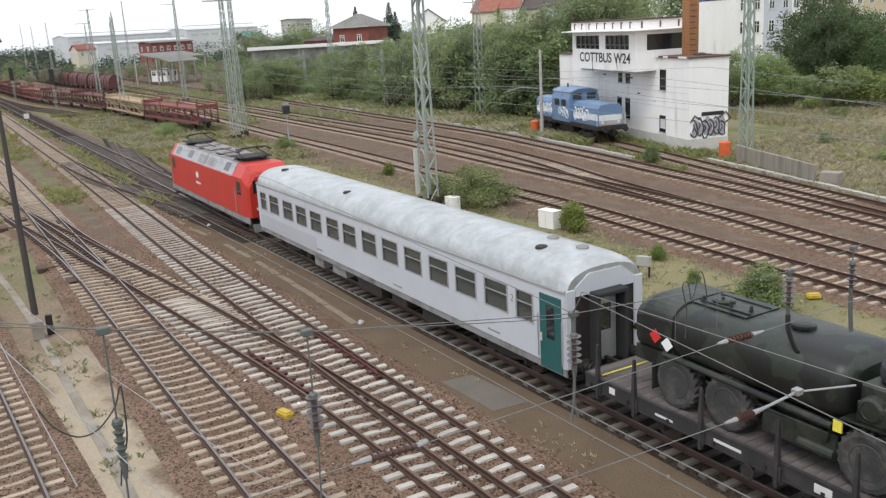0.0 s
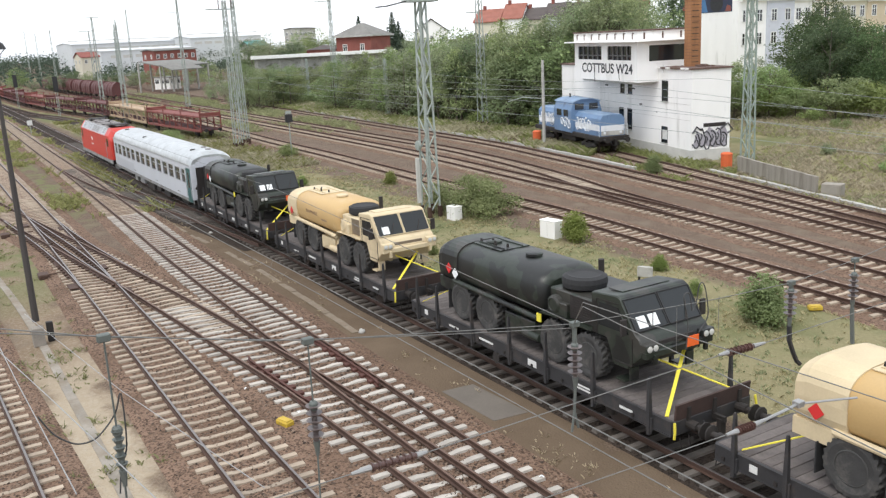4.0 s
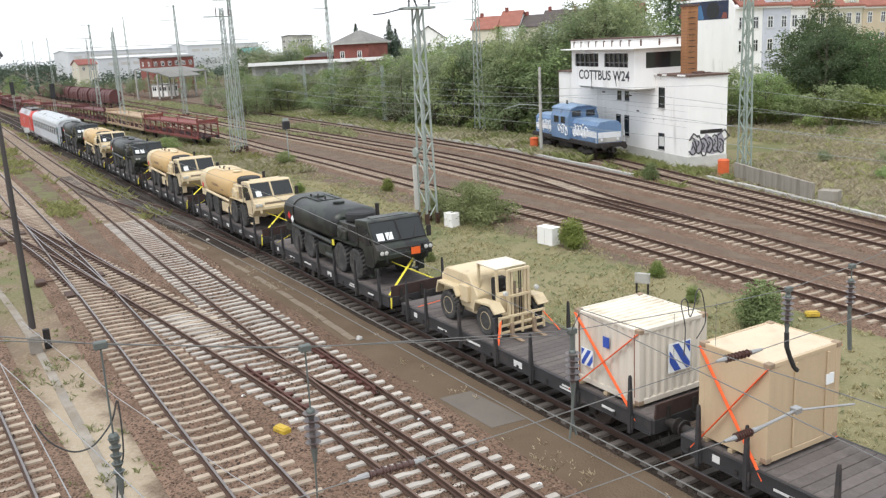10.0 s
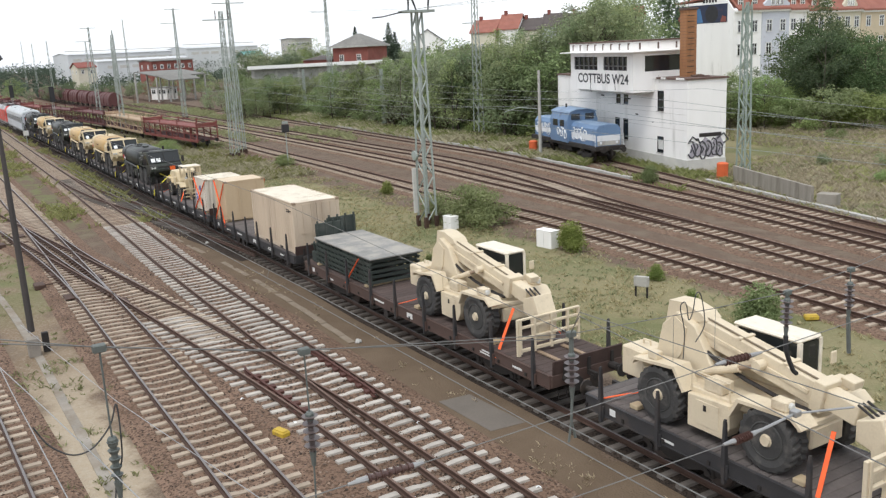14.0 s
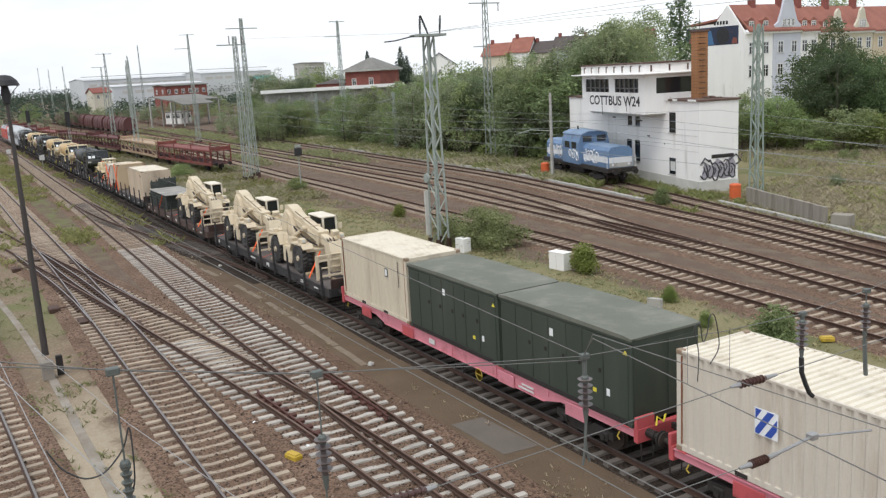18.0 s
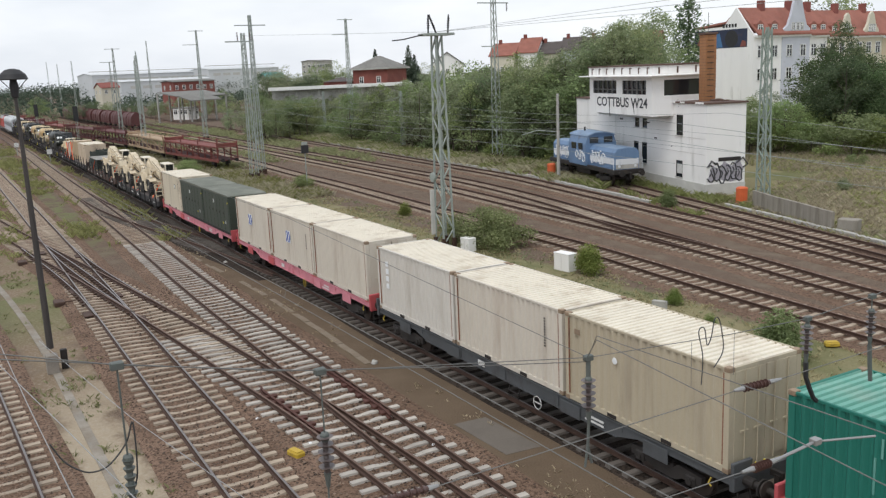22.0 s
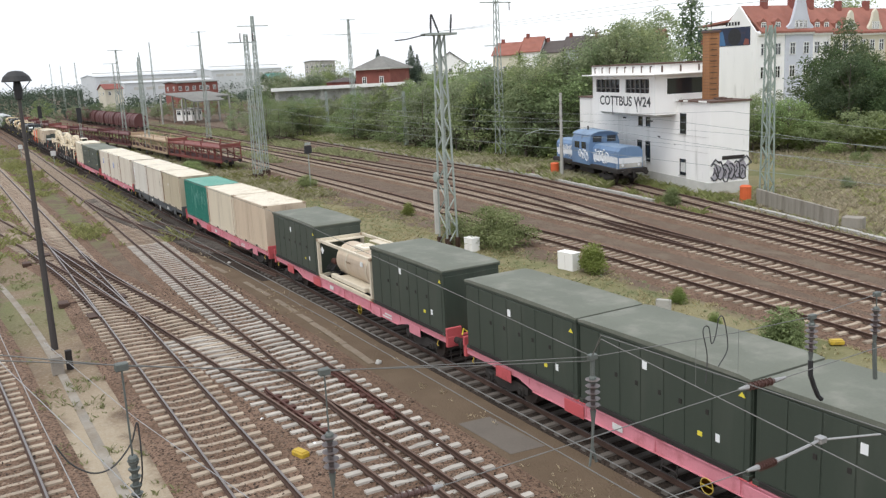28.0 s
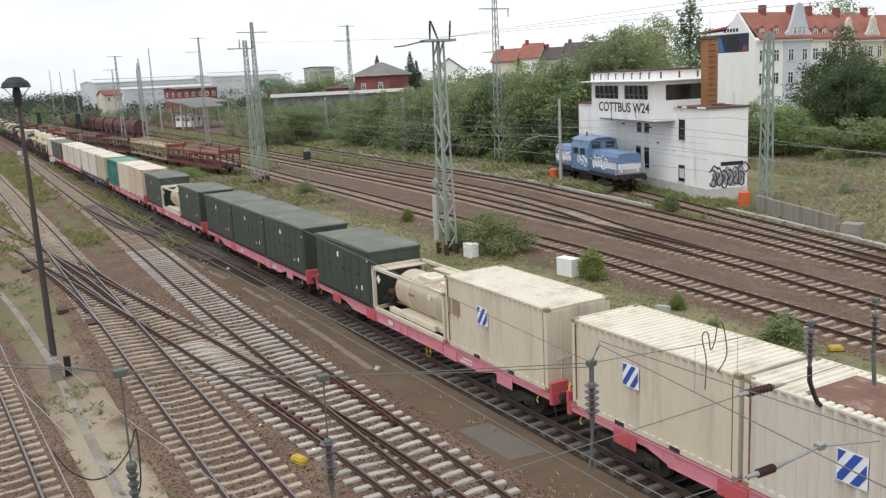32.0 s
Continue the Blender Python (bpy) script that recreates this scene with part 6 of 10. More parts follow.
        part("end_step", tube(B(), [(s * (h + 0.1), 1.15, 0.8), (s * (h + 0.12), 1.15, 0.35), (s * (h + 0.12), 0.75, 0.35), (s * (h + 0.1), 0.75, 0.8)], 0.02), m_iron, t)
        buffers(t, s * (h + 0.03), s)
    for x in (-7.1, 7.1):
        bogie(t, x, 0.46, 0.9)
    for x, y in ((-2.6, 0.4), (2.2, -0.5), (3.3, 0.5)):
        part("air_reservoir", lathe(B(), [(0.02, -0.5), (0.18, -0.46), (0.19, 0.46), (0.02, 0.5)], (x, y, 0.55), 12, "x"), m_under, t)
    return t


# ---- loads of the two short wagons ----
def forklift():
    t = thing("rough_terrain_forklift", "sand-coloured rough-terrain forklift with raised mast on a flat wagon", "forklift")
    for x in (1.2, -1.15):
        for s in (-1, 1):
            truck_wheel(t, x, s * 0.86, s, 0.52, m_rim_sand, 22, 0.40)
    part("chassis", box(B(), -1.5, 1.75, -0.62, 0.62, 1.55, 1.95, 0.05), m_sand, t)
    bm = B()
    prism(bm, [(1.85, 1.85), (1.85, 2.85), (1.6, 2.98), (0.3, 2.98), (0.15, 2.9), (-0.35, 2.35), (-0.35, 1.75), (1.6, 1.75)], -0.78, 0.78, "y", 0.04)
    hood = part("engine_hood", bm, m_sand, t)
    part("counterweight", box(B(), 1.75, 2.0, -0.8, 0.8, 1.8, 2.75, 0.08), m_sand, t)
    for s in (-1, 1):
        part("rear_mudguard", prism(B(), [(1.95, 2.05), (1.8, 2.5), (0.7, 2.5), (0.5, 2.2), (0.55, 2.15), (0.75, 2.43), (1.75, 2.43), (1.9, 2.03)], s * 0.78, s * 1.08), m_sand, t)
        part("front_mudguard", prism(B(), [(-0.45, 1.9), (-0.6, 2.3), (-1.5, 2.36), (-1.8, 2.1), (-1.75, 2.06), (-1.48, 2.29), (-0.64, 2.24), (-0.5, 1.88)], s * 0.66, s * 1.08), m_sand, t)
        part("side_box", box(B(), 0.1, 0.62, s * 0.8 - 0.12, s * 0.8 + 0.12, 2.0, 2.6, 0.03), m_sand, t)
        part("roof_post", bar(B(), (-0.15, s * 0.58, 2.3), (-0.12, s * 0.56, 3.37), 0.08), m_sand, t)
        part("roof_post", bar(B(), (-1.25, s * 0.58, 2.2), (-1.18, s * 0.56, 3.37), 0.08), m_sand, t)
        part("headlamp", lathe(B(), [(0.08, 0), (0.08, -0.09), (0.02, -0.1)], (-1.72, s * 0.62, 2.7), 10, "x"), m_lamp_glass, t)
    part("cab_roof", box(B(), -1.25, -0.05, -0.62, 0.62, 3.36, 3.43, 0.03), m_cream_roof, t)
    part("seat", box(B(), -0.75, -0.35, -0.25, 0.25, 2.1, 2.9, 0.05), m_rubber, t)
    part("dashboard", prism(B(), [(-1.45, 2.0), (-1.45, 2.55), (-1.2, 2.6), (-1.15, 2.0)], -0.62, 0.62), m_sand, t)
    part("steering_wheel", lathe(B(), [(0.17, 0), (0.19, 0.015), (0.17, 0.03), (0.15, 0.015)], (-1.05, 0, 2.66), 14, "z"), m_rubber, t)
    mast = part("mast", box(B(), -1.66, -1.54, -0.44, -0.34, 1.45, 3.42, 0.01), m_sand, t)
    part("mast_channel", box(B(), -1.66, -1.54, 0.34, 0.44, 1.45, 3.42, 0.01), m_sand, mast)
    for y in (-0.26, 0.26):
        part("inner_mast", box(B(), -1.64, -1.56, y - 0.04, y + 0.04, 1.45, 3.38), m_sand, mast)
    for z in (1.55, 2.5, 3.36):
        part("crossbar", box(B(), -1.70, -1.60, -0.42, 0.42, z, z + 0.08), m_sand, mast)
    part("lift_cylinder", rod(B(), (-1.57, 0.12, 1.55), (-1.57, 0.12, 3.0), 0.05), m_dusty_panel, mast)
    for q in (-0.12, -0.05):
        part("chain", box(B(), -1.60, -1.57, q - 0.015, q + 0.015, 1.6, 3.35), m_iron, mast)
    c = part("fork_carriage", box(B(), -1.80, -1.72, -0.92, 0.92, 1.86, 1.94, 0.01), m_sand, t)
    for z in (1.36, 1.60):
        part("carriage_bar", box(B(), -1.80, -1.72, -0.92, 0.92, z, z + 0.08, 0.01), m_sand, c)
    for y in (-0.88, -0.45, 0.0, 0.45, 0.88):
        part("carriage_upright", box(B(), -1.81, -1.73, y - 0.035, y + 0.035, 1.3, 1.95), m_sand, c)
    for y in (-0.45, 0.45):
        part("fork_tine", prism(B(), [(-1.8, 1.7), (-1.86, 1.7), (-1.89, 1.30), (-2.45, 1.25), (-2.45, 1.225), (-1.8, 1.23)], y - 0.06, y + 0.06), m_castings, c)
    for s in (-1, 1):
        part("strap", bar(B(), (-1.78, s * 0.85, 1.85), (-2.3, s * 1.38, 0.95), 0.07, 0.02), m_orange_strap, t, "orange lashing strap")
        part("strap", bar(B(), (1.95, s * 0.6, 1.7), (3.1, s * 1.2, 1.23), 0.07, 0.02), m_orange_strap, t, "orange lashing strap")
    return t


def boxed_load(name, label, length, z1, paint, roofp, depth):
    t = freight_container(label, paint, roofp, length, z1 - 1.29, 1.29, 0, name, depth)
    h = length / 2
    for x in (-h + 0.25, 0, h - 0.25):
        part("bearer", box(B(), x - 0.06, x + 0.06, -1.25, 1.25, 1.205, 1.288), m_wood_new, t)
    for s in (-1, 1):
        for a, b in ((-h, h), (h, -h)):
            part("strap", bar(B(), (a * 0.97, s * 1.235, z1 - 0.1), (b * 1.05, s * 1.38, 0.98), 0.075, 0.02), m_orange_strap, t, "orange lashing strap")
    return t


def bridge_stack():
    """A stack of dark folded bridge panels with a pale worn deck on top."""
    t = thing("bridge_panel_stack", "stack of dark green folding bridge panels with a worn grey deck", "bridge panels")
    m_bridge = surface("dark_green_bridge_paint", (0.040, 0.052, 0.045), 0.6, 0.1, 0.25, 1.0, 25, 0.15, (0.09, 0.095, 0.085), 0.25)
    m_deck = surface("worn_grey_decking", (0.25, 0.245, 0.23), 0.8, 0, 0.3, 0.9, 14, 0.2, (0.40, 0.36, 0.30), 0.45, 0.9)
    h = 2.85
    part("bearer", box(B(), -h + 0.3, -h + 0.5, -1.25, 1.25, 1.205, 1.30), m_wood_new, t)
    part("bearer", box(B(), h - 0.5, h - 0.3, -1.25, 1.25, 1.205, 1.30), m_wood_new, t)
    for k in range(5):
        z = 1.30 + 0.22 * k
        off = 0.06 * (k % 2)
        bm = B()
        for s in (-1, 1):
            box(bm, -h + off, h - 0.04 * k, s * 1.12 - 0.05, s * 1.12 + 0.05, z, z + 0.05)
            box(bm, -h + off, h - 0.04 * k, s * 1.12 - 0.04, s * 1.12 + 0.04, z + 0.15, z + 0.20)
            for i in range(14):
                x = -h + off + 0.15 + i * 0.4
                bar(bm, (x, s * 1.12, z + 0.03), (x + 0.2, s * 1.12, z + 0.17), 0.05)
        for i in range(8):
            x = -h + off + 0.2 + i * 0.75
            box(bm, x - 0.05, x + 0.05, -1.1, 1.1, z + 0.02, z + 0.15)
        part("bridge_panel", bm, m_bridge, t)
    part("deck", box(B(), -h - 0.15, h - 0.1, -1.22, 1.22, 2.40, 2.46, 0.01), m_deck, t, "pale worn deck plate on top of the stack")
    for x, y0, y1, z in ((h + 0.45, -1.15, 0.3, 3.15), (h + 0.2, -0.4, 1.0, 3.0)):
        r = part("ramp_leaf", box(B(), x - 0.04, x + 0.04, y0, y1, 1.6, z, 0.02), m_bridge, t)
        for k in range(4):
            part("rib", box(B(), x - 0.10, x - 0.03, y0 + 0.1 + k * (y1 - y0 - 0.2) / 3 - 0.04, y0 + 0.1 + k * (y1 - y0 - 0.2) / 3 + 0.04, 1.6, z + 0.12), m_bridge, r)
    bm = B()
    for k in range(6):
        tube(bm, [(h + 0.1 + 0.1 * (k % 3), 0.5 + 0.1 * k, 1.3), (h + 0.3, 0.6 + 0.1 * k, 2.0 + 0.1 * (k % 2)), (h + 0.55, 0.5 + 0.12 * k, 2.5 - 0.1 * k)], 0.045)
    part("brace_bundle", bm, m_bridge, t)
    part("ramp_base", box(B(), h + 0.08, h + 0.6, -1.2, 1.1, 1.205, 1.7, 0.03), m_bridge, t)
    part("strap", bar(B(), (-h + 0.9, 1.25, 2.3), (-h + 2.0, 1.40, 1.1), 0.075, 0.02), m_orange_strap, t, "orange lashing strap")
    return t


m_handler = surface("pale_sand_paint", (0.62, 0.53, 0.385), 0.6, 0, 0.10, 0.9, 22, 0.08, (0.44, 0.35, 0.24), 0.25, 1.3)


def crane(label):
    """A rough-terrain handler: long boom over the hull, cab beside it, wide fork carriage low in front."""
    t = thing("telescopic_handler", label, "telescopic handler", "sand-coloured handlers on the wagons")
    for x in (1.6, -1.65):
        for s in (-1, 1):
            w = truck_wheel(t, x, s * 0.98, s, 0.74, m_rim_dark, 26, 0.55)
            part("hub", lathe(B(), [(0.24, s * 0.10), (0.22, s * 0.20), (0.13, s * 0.24), (0.12, s * 0.29), (0.01, s * 0.29)], (x, s * 0.98, 1.945), 14), m_handler, w)
    part("chassis", box(B(), -2.3, 2.4, -0.55, 0.55, 1.75, 2.25, 0.05), m_handler, t)
    for x in (1.6, -1.65):
        part("axle", rod(B(), (x, -0.9, 1.95), (x, 0.9, 1.95), 0.16, n=10), m_handler, t)
    # hull parts on both flanks
    for s in (-1, 1):
        b = part("flank_locker", prism(B(), [(0.72, 1.45), (0.72, 2.28), (-0.55, 2.34), (-0.55, 1.75), (-0.35, 1.45)], s * 0.60, s * 1.12, "y", 0.02), m_handler, t)
        part("locker_door", box(B(), -0.25, 0.45, s * 1.122 - 0.008, s * 1.122 + 0.012, 1.6, 2.2, 0.006), m_handler, b)
        part("latch", box(B(), 0.12, 0.2, s * 1.14 - 0.01, s * 1.14 + 0.01, 1.98, 2.12), m_iron, b)
        part("mudguard", prism(B(), [(2.55, 2.55), (2.45, 2.72), (1.05, 2.85), (0.72, 2.3), (0.78, 2.27), (1.1, 2.77), (2.4, 2.65), (2.48, 2.53)], s * 0.70, s * 1.25), m_handler, t)
        part("mudguard", prism(B(), [(-0.6, 2.2), (-0.85, 2.66), (-2.3, 2.72), (-2.55, 2.5), (-2.5, 2.46), (-2.26, 2.64), (-0.9, 2.58), (-0.66, 2.16)], s * 0.70, s * 1.25), m_handler, t)
        part("lamp_box", box(B(), -2.1, -1.7, s * 1.02 - 0.15, s * 1.02 + 0.15, 2.72, 2.95, 0.02), m_handler, t)
        part("headlamp", lathe(B(), [(0.085, 0), (0.085, -0.05), (0.06, -0.07)], (-2.1, s * 1.02, 2.84), 10, "x"), m_lamp_glass, t)
        part("lamp_box", box(B(), 1.75, 2.05, s * 1.02 - 0.12, s * 1.02 + 0.12, 2.78, 2.98, 0.02), m_handler, t)
        part("strap", bar(B(), (-2.75, s * 0.45, 2.35), (-3.05, s * 1.40, 0.95), 0.10, 0.02), m_orange_strap, t, "orange lashing strap")
        part("strap", bar(B(), (2.3, s * 0.5, 1.7), (3.6, s * 1.3, 1.2), 0.08, 0.02), m_orange_strap, t, "orange lashing strap")
    part("hull_deck", box(B(), -2.3, 2.5, -0.98, 0.98, 2.26, 2.42, 0.03), m_handler, t)
    part("rear_tower", prism(B(), [(2.5, 2.3), (2.2, 3.5), (1.7, 3.95), (1.1, 3.7), (0.6, 2.9), (0.3, 2.4)], -0.42, 0.50, "y", 0.03), m_handler, t)
    part("counter_box", box(B(), 2.35, 3.15, 0.15, 1.0, 2.02, 2.80, 0.04), m_handler, t)
    part("counter_box", box(B(), 2.35, 3.0, -1.0, 0.0, 2.0, 2.55, 0.04), m_handler, t)
    part("lifting_eye", tube(B(), [(2.6, 0.5, 2.8), (2.6, 0.5, 2.92), (2.85, 0.5, 2.92), (2.85, 0.5, 2.8)], 0.025), m_handler, t)
    # boom, in two telescoped sections, sloping down to the fork
    tilt = math.atan2(3.75 - 2.72, 2.2 + 3.0)
    bm = B()
    box(bm, -3.9, 0.65, -0.24, 0.24, -0.30, 0.30, 0.03)
    pm = Matrix.Translation((1.55, 0.05, 3.66)) @ Matrix.Rotation(-tilt, 4, "Y")
    boom = part("boom", bm, m_handler, t, m=pm)
    part("boom_collar", box(B(), -3.98, -3.70, -0.29, 0.29, -0.36, 0.36, 0.02), m_handler, boom)
    part("inner_boom", box(B(), -4.75, -3.9, -0.18, 0.18, -0.23, 0.23, 0.02), m_handler, boom)
    part("boom_head", prism(B(), [(0.65, -0.30), (0.65, 0.34), (0.2, 0.46), (-0.4, 0.42), (-0.6, 0.30)], -0.27, 0.27), m_handler, boom)
    part("boom_lamp", box(B(), -4.2, -3.85, -0.75, -0.4, 0.15, 0.35, 0.02), m_handler, boom)
    for s in (-1, 1):
        cy = part("lift_cylinder", rod(B(), (0.95, s * 0.46, 2.55), (-0.25, s * 0.44, 3.02), 0.10, n=12), m_handler, t)
        part("piston", rod(B(), (-0.25, s * 0.44, 3.02), (-0.75, s * 0.43, 3.22), 0.055, n=10), m_castings, cy)
        part("pivot_boss", rod(B(), (-0.78, s * 0.26, 3.24), (-0.78, s * 0.56, 3.24), 0.12, n=12), m_handler, cy)
    part("hydraulic_hose", tube(B(), [(1.2, 0.42, 3.3), (0.5, 0.40, 3.0), (-0.4, 0.38, 2.75), (-1.3, 0.36, 2.6), (-2.1, 0.34, 2.55)], 0.05), m_iron, t)
    # cab on the far flank
    cab = part("cab", box(B(), -1.25, 0.65, -1.18, -0.42, 2.42, 2.85, 0.03), m_handler, t)
    part("cab_roof", box(B(), -1.2, 0.7, -1.20, -0.38, 3.66, 3.76, 0.04), m_cream_roof, cab)
    for x in (-1.18, 0.60):
        for y in (-1.14, -0.44):
            part("cab_post", box(B(), x - 0.045, x + 0.045, y - 0.045, y + 0.045, 2.8, 3.68), m_cream_roof, cab)
    for y in (-1.15, -0.43):
        part("cab_window", box(B(), -1.13, 0.55, y - 0.006, y + 0.006, 2.87, 3.65), m_glass, cab)
    for x in (-1.19, 0.61):
        part("cab_window", box(B(), x - 0.006, x + 0.006, -1.09, -0.49, 2.87, 3.65), m_glass, cab)
    part("seat", box(B(), -0.35, 0.1, -1.0, -0.6, 2.85, 3.45, 0.05), m_rubber, cab)
    part("mirror", box(B(), -1.5, -1.45, -1.35, -1.15, 3.1, 3.4, 0.02), m_handler, cab)
    # boom fittings: a rib along its flank, clamps, pipes
    part("flank_rib", box(B(), -3.6, 0.3, 0.24, 0.275, -0.06, 0.04, 0.008), m_handler, boom)
    for x in (-2.9, -1.6, -0.2):
        part("pipe_clamp", box(B(), x - 0.05, x + 0.05, -0.26, 0.26, 0.29, 0.345, 0.01), m_handler, boom)
    part("boom_pipe", tube(B(), [(-3.7, 0.14, 0.33), (0.2, 0.14, 0.33), (0.55, 0.2, 0.30)], 0.025), m_dusty_panel, boom)
    part("tower_plate", prism(B(), [(2.45, 2.4), (2.12, 3.46), (1.72, 3.80), (1.35, 3.6), (1.5, 2.9), (1.9, 2.4)], 0.50, 0.53, "y"), m_handler, t)
    part("deck_box", box(B(), -0.2, 0.35, 0.55, 0.98, 2.42, 2.72, 0.03), m_handler, t)
    part("hand_rail", tube(B(), [(0.65, 1.05, 2.4), (0.65, 1.05, 2.85), (-0.5, 1.05, 2.85), (-0.5, 1.05, 2.4)], 0.02), m_handler, t)
    for y in (-0.12, 0.05, 0.2):
        part("head_hose", tube(B(), [(-3.1, y, 3.0), (-3.5, y + 0.05, 2.85), (-3.75, y + 0.08, 2.4), (-3.8, y, 1.9)], 0.03), m_iron, t)
    # fork carriage
    head = part("carriage_head", prism(B(), [(-3.2, 2.75), (-3.75, 2.95), (-4.05, 2.3), (-3.95, 1.5), (-3.6, 1.5), (-3.55, 2.2), (-3.2, 2.3)], -0.30, 0.40, "y", 0.02), m_handler, t)
    for z, d in ((1.35, 0.09), (1.75, 0.07), (2.10, 0.07), (2.36, 0.06)):
        part("carriage_bar", box(B(), -4.08, -3.98, -1.18, 1.18, z, z + d, 0.008), m_handler, head)
    for y in (-1.14, -0.7, -0.05, 0.6, 1.14):
        part("carriage_upright", box(B(), -4.09, -3.99, y - 0.04, y + 0.04, 1.3, 2.4, 0.008), m_handler, head)
    part("side_plate", box(B(), -4.05, -3.95, 1.12, 1.24, 1.22, 2.4, 0.01), m_handler, head)
    for y in (-0.5, 0.45):
        part("fork_tine", box(B(), -5.2, -4.0, y - 0.07, y + 0.07, 1.215, 1.27, 0.01), m_castings, head)
    part("wheel_chock", box(B(), -2.6, -2.3, 0.85, 1.15, 1.205, 1.33, 0.02), m_wood_new, t)
    part("wheel_chock", box(B(), 2.4, 2.7, 0.85, 1.15, 1.205, 1.33, 0.02), m_wood_new, t)
    return t


rolls(forklift(), -73.35)
b1 = boxed_load("small_container", "small cream container with orange straps on a flat wagon", 2.55, 3.34, m_pinkbeige, m_cream_roof, 0.05)
insignia(b1, 0.75, 2.05, 0.5)
part("notice", box(B(), -0.15, 0.1, 1.222, 1.23, 2.55, 2.85), m_blue, b1)
end_insignia(b1, -1.275, -0.2, 2.35, 0.8)
rolls(b1, -80.6)
b2 = boxed_load("small_container", "plain sand-coloured box container with orange straps", 1.98, 3.62, m_sandbox, surface("sandy_box_roof", (0.60, 0.49, 0.355), 0.7, 0, 0.08, 0.8, 18, 0.06, (0.45, 0.36, 0.25), 0.25, 1.0), 0.004)
for y in (-0.75, 0.35):
    part("end_batten", box(B(), -1.012, -0.98, y - 0.04, y + 0.04, 1.45, 3.48, 0.006), m_sandbox, b2)
part("notice", box(B(), -1.02, -0.985, -0.95, -0.7, 2.7, 2.95), m_paper, b2)
rolls(b2, -84.85)
c20 = freight_container("sand-beige corrugated container standing on a plank wagon", m_beige, m_cream_roof, 6.0, 2.52, 1.205, -1)
column_marks(c20, -2.3, 3.3, 2, 0.1, 0.4)
column_marks(c20, -2.6, 3.25, 1, 0.1, 0.3)
rolls(c20, -93.58)
rolls(bridge_stack(), -101.75)
cr = crane("sand-coloured telescopic handler with boom and fork on a flat wagon")
rolls(cr, -110.8)
rolls(copy_thing(cr, pose(0, 0, 0)), -122.36)
rolls(copy_thing(cr, pose(0, 0, 0)), -130.95)

# ---- the container wagons and what they carry ----
FRONTS = (-138.1, -158.2, -177.8, -197.9, -217.8, -237.9, -258.1, -277.8)
pink = container_wagon(False, "faded pink four-axle container wagon with red ends")
rolls(pink, FRONTS[0] - 9.26)
for i, x in enumerate(FRONTS[1:], 1):
    if i == 2:
        rolls(container_wagon(True, "dark grey four-axle container wagon"), x - 9.26)
    else:
        rolls(copy_thing(pink, pose(0, 0, 0)), x - 9.26)


def berth(i, k):
    return FRONTS[i] - 3.05 - 6.22 * k


dark_box = shelter_container("dark green flush-panelled shelter container with a paler roof")
rolls(dark_box, berth(0, 1))
for i, k in ((0, 2), (4, 0), (4, 2), (5, 0), (5, 1), (5, 2), (6, 0)):
    rolls(copy_thing(dark_box, pose(0, 0, 0)), berth(i, k))
tank_box = tank_container("beige tank container in an open frame with hoses")
rolls(tank_box, berth(4, 1))
rolls(copy_thing(tank_box, pose(0, 0, 0)), berth(6, 1))
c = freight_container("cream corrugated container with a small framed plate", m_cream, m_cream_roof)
fp = part("plate_frame", box(B(), -1.45, -1.2, 1.215, 1.228, 2.75, 3.1), m_iron, c)
part("plate", box(B(), -1.41, -1.24, 1.226, 1.234, 2.79, 3.06), m_paper, fp)
column_marks(c, -2.35, 3.45, 12)
rolls(c, berth(0, 0))
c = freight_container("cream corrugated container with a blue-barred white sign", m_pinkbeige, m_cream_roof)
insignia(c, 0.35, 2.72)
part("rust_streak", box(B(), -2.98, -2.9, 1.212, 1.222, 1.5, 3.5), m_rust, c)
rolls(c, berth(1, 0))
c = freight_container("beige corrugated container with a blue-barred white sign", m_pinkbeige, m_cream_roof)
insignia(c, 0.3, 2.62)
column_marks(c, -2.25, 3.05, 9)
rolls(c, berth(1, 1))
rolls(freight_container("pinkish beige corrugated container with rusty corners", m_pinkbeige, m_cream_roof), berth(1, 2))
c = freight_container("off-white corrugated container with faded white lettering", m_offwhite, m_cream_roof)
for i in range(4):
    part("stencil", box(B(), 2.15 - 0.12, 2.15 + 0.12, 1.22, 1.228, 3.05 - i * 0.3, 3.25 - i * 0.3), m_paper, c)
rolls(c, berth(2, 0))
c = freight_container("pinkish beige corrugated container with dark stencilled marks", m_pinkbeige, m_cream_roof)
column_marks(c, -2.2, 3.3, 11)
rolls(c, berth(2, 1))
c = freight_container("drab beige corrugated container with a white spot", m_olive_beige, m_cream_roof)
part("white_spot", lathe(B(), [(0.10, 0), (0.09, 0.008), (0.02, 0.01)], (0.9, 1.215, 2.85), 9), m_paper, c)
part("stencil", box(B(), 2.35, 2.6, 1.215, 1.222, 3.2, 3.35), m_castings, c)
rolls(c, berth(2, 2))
c = freight_container("teal green corrugated container with a paler streaked roof", m_teal, m_teal_roof)
m_scrape = surface("bleached_teal_streak", (0.16, 0.36, 0.31), 0.6, 0, 0.3, 3.0, 40, 0.05, (0.03, 0.20, 0.155), 0.55, 2.5, streak=True)
rs = random.Random(8)
